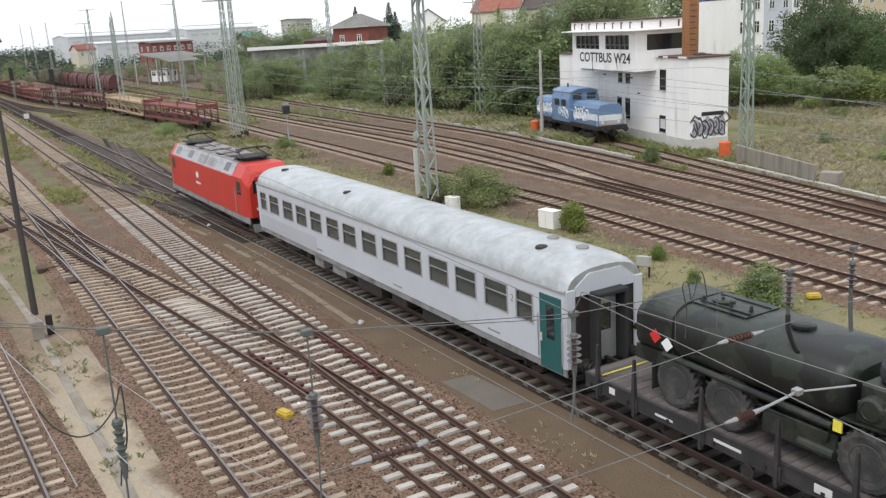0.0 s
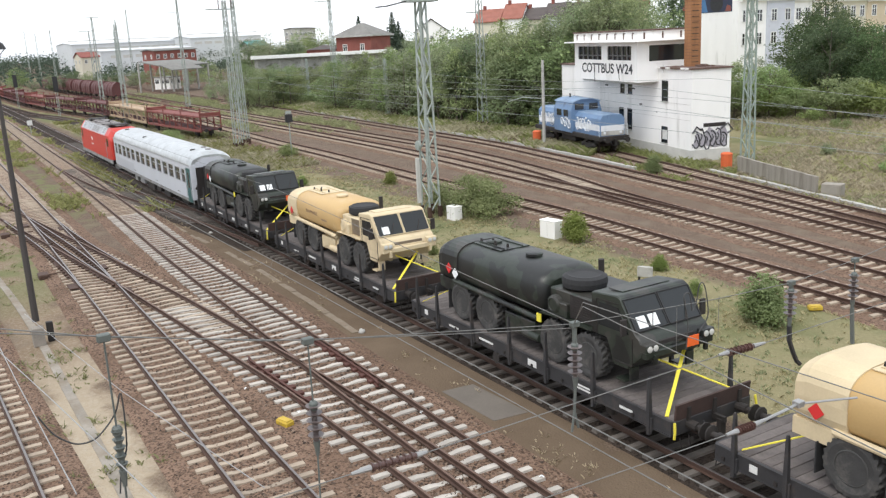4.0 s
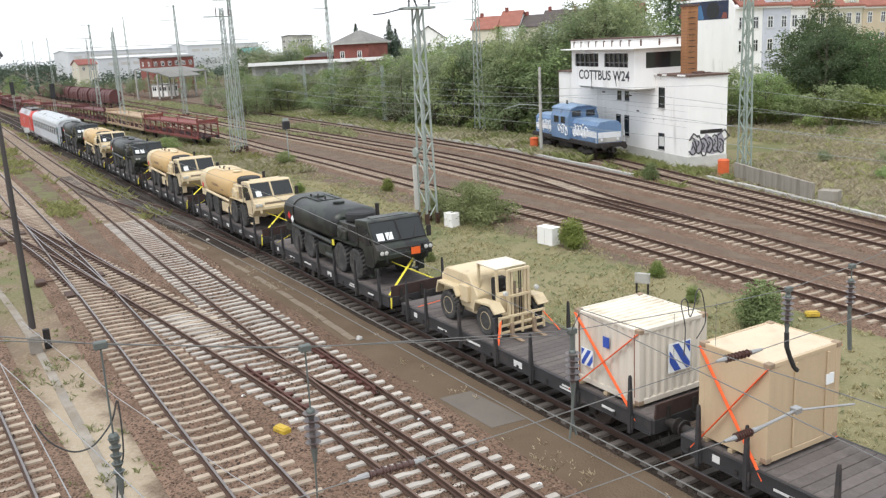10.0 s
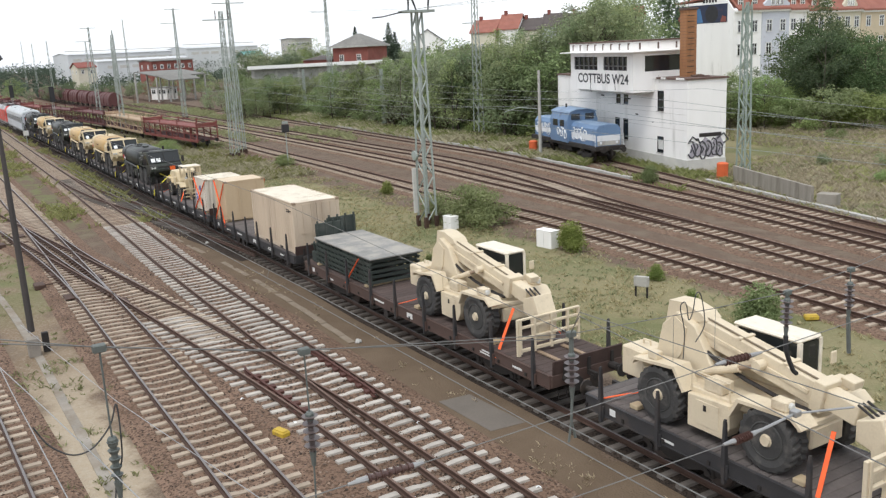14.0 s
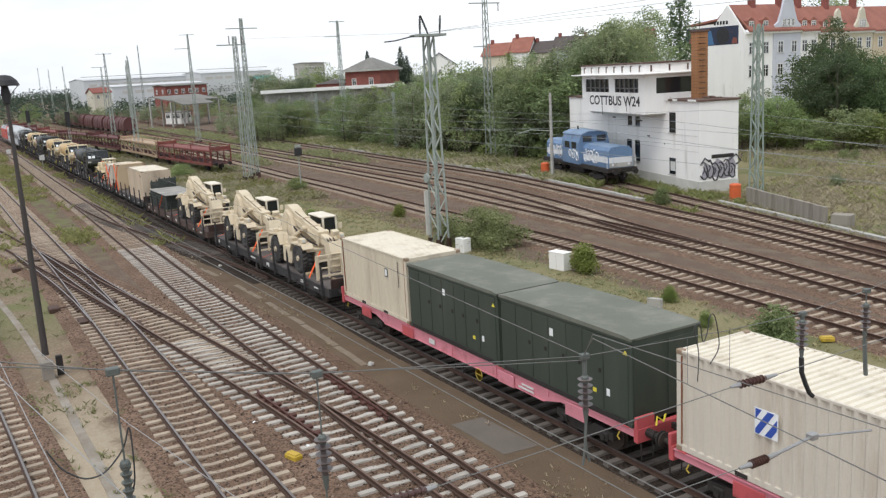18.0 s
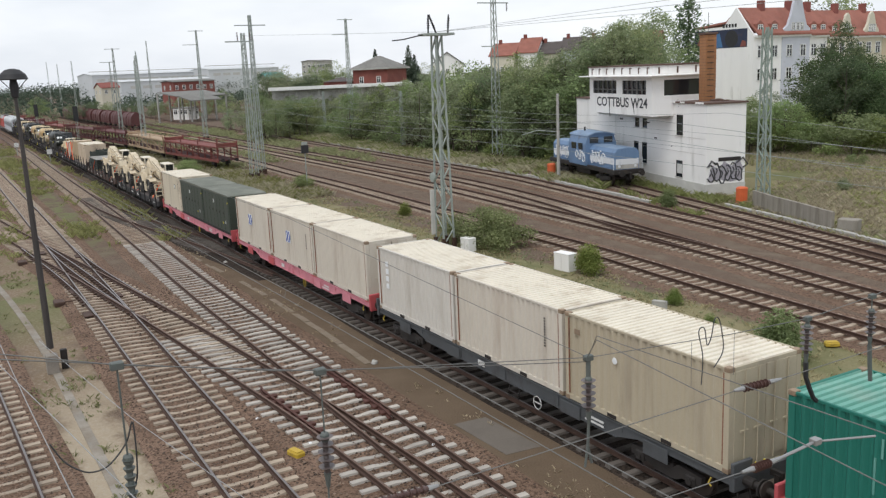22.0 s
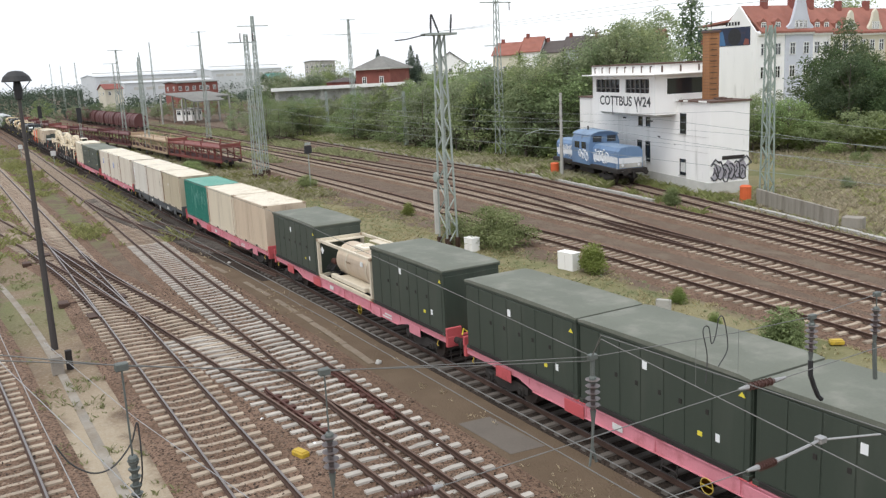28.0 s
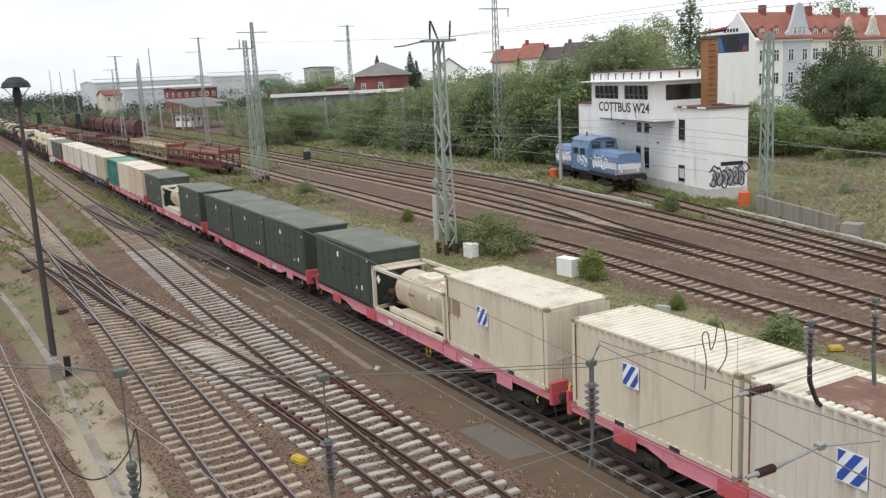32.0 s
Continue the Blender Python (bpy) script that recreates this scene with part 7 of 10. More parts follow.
for k in range(22):
    x, w, top = -2.6 + 0.17 * k + rs.uniform(-0.06, 0.06), rs.choice((0.015, 0.02, 0.03, 0.05)), rs.uniform(2.6, 3.5)
    part("bleached_streak", box(B(), x, x + w, 1.212, 1.2205, top - rs.uniform(0.3, 1.1), top), m_scrape, c)
rolls(c, berth(3, 0))
rolls(freight_container("cream corrugated container with a paler roof", m_cream, m_cream_roof), berth(3, 1))
rolls(freight_container("beige corrugated container with doors at its end", m_beige, m_cream_roof), berth(3, 2))
c = freight_container("stained cream container with blue-barred white signs", m_cream, m_cream_roof)
insignia(c, 0.55, 2.75)
end_insignia(c, -CL / 2 - 0.03, -0.35, 2.75, 0.7)
for k in range(3):
    part("grey_patch", box(B(), 2.05 + 0.3 * k, 2.25 + 0.3 * k + 0.1 * (k == 0), 1.212, 1.2215, 2.4, 2.95), m_castings, c)
rolls(c, berth(6, 2))
c = freight_container("cream corrugated container with a blue-barred white sign", m_cream, m_cream_roof)
insignia(c, 0.55, 2.72)
rolls(c, berth(7, 0))
c = freight_container("cream container with a rust patch on its roof", m_pinkbeige, m_cream_roof)
insignia(c, 0.3, 2.62, 0.7)
part("rust_patch", box(B(), -0.4, 1.7, -0.8, 0.9, 3.725, 3.742), m_rust_roof, c)
rolls(c, berth(7, 1))

# ---- masts, wires and small things of the yard ----
signal_tower()


def lattice_mast(x, y, h, base, top, mat, label, twist=0.0, foot=1.0, panels=None, group="lattice masts of the yard"):
    """Four legs drawn together upwards, with crossing braces on each face."""
    t = thing("lattice_mast", label, "lattice mast", group, m=Matrix.Translation((x, y, 0)) @ Matrix.Rotation(twist, 4, "Z"))
    n = panels or max(6, int(h / 0.95))

    def corner(s, q, z):
        k = base + (top - base) * z / h
        return Vector((s * k / 2, q * k / 2 * 0.75, z))
    base, top = base * 0.62, top * 0.66
    w = (0.10 if x < 60 else 0.082) if h > 10 else 0.07
    for s in (-1, 1):
        for q in (-1, 1):
            leg = part("leg", bar(B(), corner(s, q, -0.3), corner(s, q, h), w), mat, t)
            part("leg_foot", box(B(), *[v for c in zip(corner(s, q, 0) - Vector((0.11, 0.11, 0.4)), corner(s, q, 0) + Vector((0.11, 0.11, foot * 0.35))) for v in c]), m_rail, leg)
    for a, b in (((-1, -1), (1, -1)), ((-1, 1), (1, 1)), ((-1, -1), (-1, 1)), ((1, -1), (1, 1))):
        pts = [corner(*(a if k % 2 else b), h * k / n) for k in range(n + 1)]
        r = w * 0.2
        part("lattice_brace", loft(B(), [[p + Vector(o) for o in ((-r, -r, -r), (r, r, -r), (r, r, r), (-r, -r, r))] for p in pts]), mat, t)
    return t


def crossarm(t, z, l0, l1, mat, insulators=(), w=0.12, up=0.0):
    a = part("crossarm", bar(B(), (0, l0, z + up), (0, l1, z), w), mat, t)
    for y, s in insulators:
        lo = z + 0.04 if s > 0 else z - 0.96
        prof = [(0.04, 0)]
        for k in range(7):
            prof += [(0.04, 0.06 + 0.13 * k), (0.11, 0.10 + 0.13 * k), (0.04, 0.14 + 0.13 * k)]
        part("insulator", lathe(B(), prof, (0, y, lo), 8, "z"), m_brown_ins, a)
    return a


m = lattice_mast(46.8, -10.5, 12.7, 1.6, 0.80, m_lattice, "grey-green lattice mast with an insulator platform and dark feet", 0.0, 1.2)
part("platform", box(B(), -0.55, 0.55, -0.95, 0.95, 12.68, 12.82), m_lattice, m)
for y, lean in ((-0.8, -0.1), (0.0, 0.45), (0.55, -0.05)):
    bm = B()
    rod(bm, (0, y, 12.8), (0, y + lean, 13.9), 0.05)
    for k in range(5):
        lathe(bm, [(0.05, 0), (0.10, 0.04), (0.05, 0.08)], (0, y + lean * (0.3 + 0.13 * k), 13.1 + 0.13 * k), 8, "z")
    part("insulator", bm, m_black, m)
part("wire_arm", tube(B(), [(0, 0.9, 12.75), (0.1, 2.2, 12.5), (0.1, 2.9, 12.45)], 0.04), m_black, m)
part("cable_duct", box(B(), 0.42, 0.58, 0.40, 0.62, 0.6, 3.4), m_grey_wall, m, "grey cable duct")
part("winch", lathe(B(), [(0.3, 0), (0.3, 0.12), (0.1, 0.14)], (0.3, 0.45, 4.2), 12), m_lattice, m)
for x, y, h, b, tp, lb in ((94.9, -13.7, 15.5, 1.5, 0.6, "tall grey-green lattice mast with a crossarm"), (98.3, -15.7, 17.6, 1.4, 0.45, "tall slim grey-green lattice mast"), (141, -11.2, 14.8, 1.5, 0.6, "grey lattice mast beside the stored wagons"), (181, -14.8, 17.5, 1.5, 0.35, "slim grey lattice mast far along the yard"), (166, -27.2, 19.8, 1.5, 0.35, "slim grey lattice mast far along the yard"), (140.8, -46.1, 19.9, 1.7, 0.45, "tall grey lattice mast by the trees with two crossarms"), (90.1, -42.9, 20.5, 1.7, 0.6, "tall grey lattice mast by the trees with a crossarm"), (45.4, -37.6, 12.7, 1.3, 0.75, "pale green lattice mast beside the signal tower")):
    m = lattice_mast(x, y, h, b, tp, m_lattice_green if x < 46 else m_lattice, lb)
    if x == 94.9:
        crossarm(m, 14.6, -1.2, 2.0, m_lattice, ((-0.8, 1), (0.6, 1)))
    elif x in (140.8, 166, 181):
        crossarm(m, h - 0.15, -1.3, 1.5, m_lattice, (), 0.10)
        crossarm(m, h - 2.6, 0, 2.6, m_lattice, (), 0.10)
    elif x == 90.1:
        crossarm(m, 18.2, -2.1, 2.2, m_lattice, ((-1.9, -1),), 0.12)
        crossarm(m, 13.2, 0, 1.8, m_lattice, (), 0.10)
    elif x == 98.3:
        crossarm(m, 16.5, -1.8, 1.8, m_lattice, (), 0.10)
for x, y, h in ((220, -26, 16), (272, -29, 17), (300, -42, 21), (331, -52, 25.5), (360, -30, 20), (440, -34, 21), (520, -38, 24)):
    lattice_mast(x, y, h, 1.4, 0.4, m_lattice, "far slim grey lattice mast", panels=10)
for x, y, h in ((112.5, -41.4, 8.0), (159.5, -48.7, 7.8)):
    m = lattice_mast(x, y, h, 0.9, 0.5, m_lattice, "short grey lattice mast at the edge of the trees")
    crossarm(m, h - 1.2, 0, 2.4, m_lattice, (), 0.07, 0.4)

# concrete pole beside the diesel locomotive
p = thing("concrete_pole", "slender pale concrete pole with a bracket", "pole", m=Matrix.Translation((67.8, -35.3, 0)))
part("shaft", rod(B(), (0, 0, -0.3), (0, 0, 8.0), 0.17, 0.12, 10), m_concrete, p)
part("bracket", tube(B(), [(0, 0, 4.4), (1.2, 1.6, 4.6), (2.2, 2.6, 4.2)], 0.04), m_lattice, p)

# lamp post on the bare strip
m_old_foot = surface("stained_post_foot", (0.24, 0.215, 0.185), 0.95, 0, 0.25, 2.0, 25, 0.3)
lp = thing("lamp_post", "dark iron lamp post with a mushroom shade and concrete foot", "lamp post", m=Matrix.Translation((36.1, 13.4, 0)))
m_post = surface("dark_post_paint", (0.062, 0.055, 0.052), 0.65, 0.2, 0.2, 2.0, 30, 0.1, (0.12, 0.10, 0.09), 0.25, 1.5, streak=True)
part("foot", box(B(), -0.22, 0.22, -0.22, 0.22, -0.3, 0.45, 0.03), m_old_foot, lp)
part("post", rod(B(), (0, 0, 0.7), (0, 0, 6.5), 0.13, 0.10, 12), m_post, lp)
part("upper_post", rod(B(), (0, 0, 6.5), (0, 0, 10.6), 0.09, 0.06, 12), m_post, lp)
part("lamp_body", lathe(B(), [(0.05, -0.55), (0.13, -0.5), (0.16, -0.1), (0.10, 0.2)], (0, 0, 10.85), 14, "z"), m_black, lp)
part("shade", lathe(B(), [(0.08, 0.42), (0.25, 0.38), (0.44, 0.22), (0.52, 0.04), (0.50, 0.02), (0.40, 0.14), (0.2, 0.28), (0.05, 0.30)], (0, 0, 10.95), 24, "z"), m_black, lp)
for a in (0, 2.1, 4.2):
    part("stay", tube(B(), [(0.5 * math.cos(a), 0.5 * math.sin(a), 10.98), (0.08 * math.cos(a), 0.08 * math.sin(a), 10.55)], 0.015), m_black, lp)
part("switch_box", box(B(), 0.2, 0.42, -0.6, -0.35, -0.3, 0.5, 0.02), m_iron, lp)

# the sign mast and small signals
sg = thing("dwarf_signal_mast", "small signal head on a grey post", "signal", m=Matrix.Translation((83.2, -15.4, 0)))
part("post", rod(B(), (0, 0, -0.3), (0, 0, 3.2), 0.06), m_lattice, sg)
part("head", box(B(), -0.2, 0.2, -0.35, 0.35, 3.1, 3.9, 0.04), m_black, sg)
part("cap", box(B(), -0.05, 0.05, -0.3, 0.3, 3.95, 4.2), m_lattice, sg)
for x, y, h in ((138.5, 2.7, 1.2), (161, 5.4, 1.2)):
    w = thing("track_sign", "small white track sign on a short post", "sign", m=Matrix.Translation((x, y, 0)))
    part("post", rod(B(), (0, 0, -0.3), (0, 0, h), 0.05), m_lattice, w)
    part("board", box(B(), -0.03, 0.03, -0.35, 0.35, h, h + 0.7, 0.02), m_white_mark, w)
for x, y in ((174, -5.9), (215, -3.0)):
    s = thing("light_signal", "dark light signal on a slender lattice post", "signal", m=Matrix.Translation((x, y, 0)))
    bm = B()
    for q in (-0.15, 0.15):
        bar(bm, (0, q, -0.3), (0, q, 5.2), 0.07)
    for k in range(9):
        bar(bm, (0, -0.15, 0.5 * k), (0, 0.15, 0.5 * k + 0.5), 0.04)
    part("post", bm, m_lattice, s)
    part("signal_head", box(B(), -0.2, 0.2, -0.32, 0.32, 4.6, 6.9, 0.05), m_black, s)
    part("background_plate", box(B(), -0.25, -0.2, -0.42, 0.42, 4.4, 7.1, 0.05), m_black, s)

# pale switch cabinets, box sign, yellow boxes, bins
for x, y, hh, w, d in ((37.2, -12.5, 0.74, 1.15, 0.6), (45.0, -11.1, 0.62, 0.8, 0.6)):
    c = thing("switch_cabinet", "pale grey concrete switch cabinet among the weeds", "cabinet", "switch cabinets", m=Matrix.Translation((x, y, -0.3)) @ Matrix.Rotation(0.12, 4, "Z"))
    part("body", box(B(), -w / 2, w / 2, -d / 2, d / 2, 0, hh + 0.2, 0.02), m_white_wall, c)
    part("lid", box(B(), -w / 2 - 0.015, w / 2 + 0.015, -d / 2 - 0.015, d / 2 + 0.015, hh + 0.2, hh + 0.25, 0.015), m_white_wall, c)
    part("door_seam", box(B(), -0.01, 0.01, d / 2, d / 2 + 0.006, 0.1, hh + 0.1), m_grey_wall, c)
m_box_yellow = surface("faded_yellow_plastic", (0.50, 0.34, 0.035), 0.6, 0, 0.15, 4.0, 40, 0.1, (0.25, 0.17, 0.05), 0.3, 5.0)
bs = thing("post_sign", "small grey box on two short posts in the grass", "sign", m=Matrix.Translation((26.9, -9.6, -0.3)) @ Matrix.Rotation(0.5, 4, "Z"))
for q in (-0.25, 0.25):
    part("post", box(B(), q - 0.035, q + 0.035, -0.035, 0.035, 0, 0.95), m_iron, bs)
part("board", box(B(), -0.32, 0.32, -0.09, 0.09, 0.5, 0.95, 0.02), m_concrete, bs)
for x, y, a in ((23.15, 8.2, 0.3), (20.5, -12.3, 1.0)):
    yb = thing("yellow_box", "small yellow plastic box lying on the ballast", "box", "yellow boxes", m=Matrix.Translation((x, y, -0.26)) @ Matrix.Rotation(a, 4, "Z"))
    part("body", box(B(), -0.26, 0.26, -0.15, 0.15, 0.0, 0.17, 0.03), m_box_yellow, yb)
    part("lid", box(B(), -0.22, 0.22, -0.11, 0.11, 0.17, 0.20, 0.01), m_box_yellow, yb)
m_orange_bin = surface("orange_plastic", (0.62, 0.12, 0.035), 0.6, 0, 0.1, 2.0, 30, 0.05)
for x, y in ((45.9, -35.9), (70.7, -36.6)):
    b = thing("salt_bin", "orange plastic drum beside the track", "bin", "orange drums", m=Matrix.Translation((x, y, -0.3)))
    part("drum", lathe(B(), [(0.36, 0), (0.42, 0.1), (0.42, 1.15), (0.40, 1.2)], (0, 0, 0), 16, "z"), m_orange_bin, b)
    part("lid", lathe(B(), [(0.44, 1.2), (0.44, 1.27), (0.30, 1.36), (0.02, 1.38)], (0, 0, 0), 16, "z"), m_orange_bin, b)

# concrete boundary wall right of the tower: single slabs
m_old_wall = surface("stained_old_concrete", (0.30, 0.275, 0.235), 0.95, 0, 0.22, 0.9, 18, 0.3, (0.15, 0.13, 0.10), 0.45, 0.9, streak=True)
bw = thing("boundary_wall", "weathered concrete slab wall beside the siding", "wall", kind="structure")
pts = [(44.6, -35.7), (42.4, -34.7), (40.2, -33.8), (38.0, -32.95), (36.2, -32.2), (34.9, -31.7)]
for (xa, ya), (xb, yb_) in zip(pts, pts[1:]):
    a = math.atan2(yb_ - ya, xb - xa)
    ln = math.hypot(xb - xa, yb_ - ya)
    part("slab", box(B(), 0.004, ln - 0.004, -0.10, 0.10, -0.5, 0.95, 0.012), m_old_wall, bw, m=Matrix.Translation((xa, ya, random.uniform(-0.012, 0.012))) @ Matrix.Rotation(a, 4, "Z"))
part("block", box(B(), -0.6, 0.6, -0.4, 0.4, -0.4, 0.6, 0.04), m_old_wall, bw, m=Matrix.Translation((33.9, -31.9, 0)) @ Matrix.Rotation(0.3, 4, "Z"))
yard = thing("loading_yard", "pale gravel and concrete apron beside the siding", "paving", kind="structure")
part("apron", prism(B(), [(20, -27.8), (30.3, -30.4), (36.0, -32.2), (33.5, -36), (16, -40), (5, -34)], -0.275, -0.262, "z"), surface("apron_gravel", (0.27, 0.255, 0.23), 0.95, 0, 0.25, 0.5, 12, 0.3, (0.18, 0.165, 0.14), 0.4, 0.6), yard)

# kerb: single stones along the outer tracks
kerb = thing("platform_kerb", "pale concrete kerb along the outer tracks", "kerb", kind="structure")
k_me = box(B(), -0.99, 0.99, -0.16, 0.16, -0.4, 0.0, 0.02)
km = bpy.data.meshes.new("kerbstone")
k_me.to_mesh(km)
k_me.free()
km.materials.append(m_concrete)
for key, x0, x1, off in (("kerb_side", 52, 140, -1.95), ("tower_side", 20, 46, -1.95)):
    for x, y, a in walk_line(LINES[key], x0, x1, 2.0):
        o = new("kerbstone", km)
        o.parent = kerb
        o.matrix_basis = Matrix.Translation((x, y + off, random.uniform(-0.05, 0.0))) @ Matrix.Rotation(a, 4, "Z")

# cable trough of pale slabs, concrete plate, footpath
tr = thing("cable_trough", "pale concrete cable trough lids between the tracks", "cable trough", kind="structure")
lid = box(B(), -0.49, 0.49, -0.14, 0.14, -0.3, -0.262, 0.01)
lm_ = bpy.data.meshes.new("trough_lid")
lid.to_mesh(lm_)
lid.free()
lm_.materials.append(surface("soiled_concrete_lid", (0.225, 0.185, 0.14), 0.95, 0, 0.2, 1.0, 25, 0.2, (0.17, 0.13, 0.09), 0.5, 0.9))
tl = spline([(24, 3.1), (27, 3.0), (34, 2.75), (40, 2.65), (47, 2.75), (53, 3.1), (60, 3.2)])
for line, x0, x1 in ((tl, 30, 60), (lambda x: 8.0, 14, 22.9)):
    for x, y, a in walk_line(line, x0, x1, 1.0):
        o = new("trough_lid", lm_)
        o.parent = tr
        o.matrix_basis = Matrix.Translation((x, y, random.uniform(-0.02, 0.012))) @ Matrix.Rotation(a, 4, "Z")
plate = thing("concrete_plate", "dark worn concrete plate set in the soil", "paving", kind="structure")
part("plate", prism(B(), [(22.5, 3.2), (22.4, 2.1), (19.6, 1.95), (19.7, 3.1)], -0.32, -0.272, "z"), surface("worn_grey_concrete", (0.145, 0.125, 0.105), 0.95, 0, 0.15, 1.0, 20, 0.2), plate)
path = thing("footpath", "pale trodden concrete footpath on the bare strip", "path", kind="structure")
pl = spline([(8, 12.9), (25, 13.1), (30, 13.2), (36, 13.3), (43, 13.55), (54, 14.3), (70, 16)])
part("paving", sweep(B(), [(-0.17, -0.35), (0.17, -0.35), (0.15, -0.272), (-0.15, -0.272)], [(x, y, 0) for x, y, _ in walk_line(pl, 8, 60, 1.5)]), surface("dusty_paving", (0.27, 0.245, 0.21), 0.95, 0, 0.25, 1.2, 15, 0.2, (0.19, 0.15, 0.105), 0.6, 0.8), path)

# guard rails of the turnouts
gr = thing("turnout_irons", "rust-red guard rails and chairs of the turnout", "turnout", kind="structure")
for x0, x1, y in ((24.3, 28.6, 4.72), (24.2, 28.4, 7.18)):
    a = 0.0 if y < 5 else math.atan(0.06)
    gp = [(x0 - 0.5, y + (0.06 if y < 5 else -0.06) + (-0.03 if y > 5 else 0), 0), (x0, y, 0), (x1, y + (x1 - x0) * math.tan(a), 0), (x1 + 0.5, y + (x1 - x0) * math.tan(a) + (0.06 if y < 5 else -0.06), 0)]
    part("guard_rail", sweep(B(), RAIL, gp), m_red_rust, gr)
    k = 0
    while x0 + 0.62 * k < x1:
        x = x0 + 0.62 * k
        part("chair", box(B(), x - 0.12, x + 0.12, y + (x - x0) * math.tan(a) - 0.28, y + (x - x0) * math.tan(a) + 0.18, -0.165, -0.06, 0.02), m_red_rust, gr)
        k += 1
for x, y in ((41.5, 9.0), (44.0, 11.0), (47.2, 9.1), (49.5, 10.9), (53, 9.2), (57, 10.9), (60, 9.3), (63, 11.2)):
    part("slide_plate", box(B(), x - 0.5, x + 0.5, y - 0.22, y + 0.22, -0.17, -0.10, 0.02), m_rail, gr)
# chairs under the crossing rails
for key, x0, x1 in (("slip_curve", 42.4, 60), ("slip_curve_far", 46.2, 64), ("slip", 44, 62)):
    bm = B()
    for x, y, a in walk_line(LINES[key], x0, x1, 0.63):
        for q in (-0.7525, 0.7525):
            box(bm, -0.11, 0.11, -0.20, 0.20, -0.168, -0.115, 0, Matrix.Translation((x, y + q, 0)) @ Matrix.Rotation(a, 4, "Z"))
    tagged(part("slide_plate_row", bm, m_rail, gr), kind="stuff")
for x, y in ((47.5, 11.9), (60.5, 12.6)):
    pm = thing("point_machine", "low grey iron point machine beside the rails", "point machine", "point machines", m=Matrix.Translation((x, y, -0.3)))
    part("case", box(B(), -0.42, 0.42, -0.25, 0.25, 0, 0.26, 0.04), m_rail, pm)
    part("rod", rod(B(), (0, -0.2, 0.15), (0, -1.6, 0.15), 0.03), m_rail, pm)
for x, y in ((29.4, 2.7), (52, 2.0), (38.2, 8.6)):
    st = thing("stone", "pale stone lying on the ballast", "stone", "loose stones", m=Matrix.Translation((x, y, -0.27)))
    bm = B()
    bmesh.ops.create_icosphere(bm, subdivisions=2, radius=0.13)
    for v in bm.verts:
        v.co *= 1 + 0.35 * noise.noise(v.co * 9 + Vector((x, y, 0)))
    part("rock", bm, m_concrete, st)

# loose ballast stones round the near sleepers
def loose_stones(n, seed):
    r = np.random.default_rng(seed)
    keys = ("bridge_side", "polished", "slip", "rusty")
    xy = []
    for key in keys:
        x = 9 + 41 * r.random(n // 4) ** 1.3
        d = np.clip(r.normal(size=n // 4) * 0.9, -1.75, 1.75)
        xy += [(a, LINES[key](a) + b, -0.222) for a, b in zip(x, d)]
    c = np.array(xy)
    s = 0.022 + 0.03 * r.random(len(c))
    shape = np.array([(1, 0, 0), (0, 1, 0), (-1, 0, 0), (0, -1, 0), (0, 0, 0.8), (0, 0, -0.8)])
    v = shape[None] * (0.6 + 0.8 * r.random((len(c), 6, 1))) + r.normal(size=(len(c), 6, 3)) * 0.2
    v = v * s[:, None, None] + c[:, None]
    f = np.array([(0, 1, 4), (1, 2, 4), (2, 3, 4), (3, 0, 4), (1, 0, 5), (2, 1, 5), (3, 2, 5), (0, 3, 5)])
    faces = (np.arange(len(c))[:, None, None] * 6 + f[None]).reshape(-1, 3)
    me = bpy.data.meshes.new("ballast_stones")
    me.from_pydata(v.reshape(-1, 3).tolist(), [], faces.tolist())
    me.materials.append(stone_material())
    return tagged(new("ballast_stones", me), "loose brown and grey ballast stones round the sleepers", "ballast", kind="stuff")


def stone_material():
    m = surface("loose_ballast", (0.15, 0.105, 0.078), 0.95, 0, 0.2, 3.0, 40, 0.1)
    n, l = m.node_tree.nodes, m.node_tree.links
    geo, ramp = n.new("ShaderNodeNewGeometry"), n.new("ShaderNodeValToRGB")
    ramp.color_ramp.elements[0].color, ramp.color_ramp.elements[1].color = (0.03, 0.02, 0.015, 1), (0.27, 0.195, 0.145, 1)
    l.new(geo.outputs["Random Per Island"], ramp.inputs["Fac"])
    l.new(ramp.outputs["Color"], n["Principled BSDF"].inputs["Base Color"])
    return m


loose_stones(24000, 4)

# ---- overhead line over the near tracks: spans, hangers, insulators ----
m_wire = surface("weathered_copper_wire", (0.20, 0.20, 0.19), 0.6, 0.5, 0.1, 2.0, 30, 0.0)
m_wire_far = surface("grey_wire", (0.30, 0.32, 0.31), 0.6, 0.3, 0.1, 2.0, 30, 0.0)
m_wire_dark = surface("dark_wire", (0.06, 0.06, 0.06), 0.6, 0.3, 0.1, 2.0, 30, 0.0)
m_alu = surface("grey_fitting", (0.34, 0.34, 0.335), 0.45, 0.6, 0.1, 2.0, 30, 0.0)
m_verdigris = surface("green_grey_fitting", (0.125, 0.14, 0.13), 0.6, 0.3, 0.15, 2.0, 30, 0.0)


m_grey_ins = surface("grey_brown_porcelain", (0.10, 0.078, 0.074), 0.4, 0, 0.2, 3.0, 30, 0.05, (0.19, 0.17, 0.16), 0.25, 4.0)


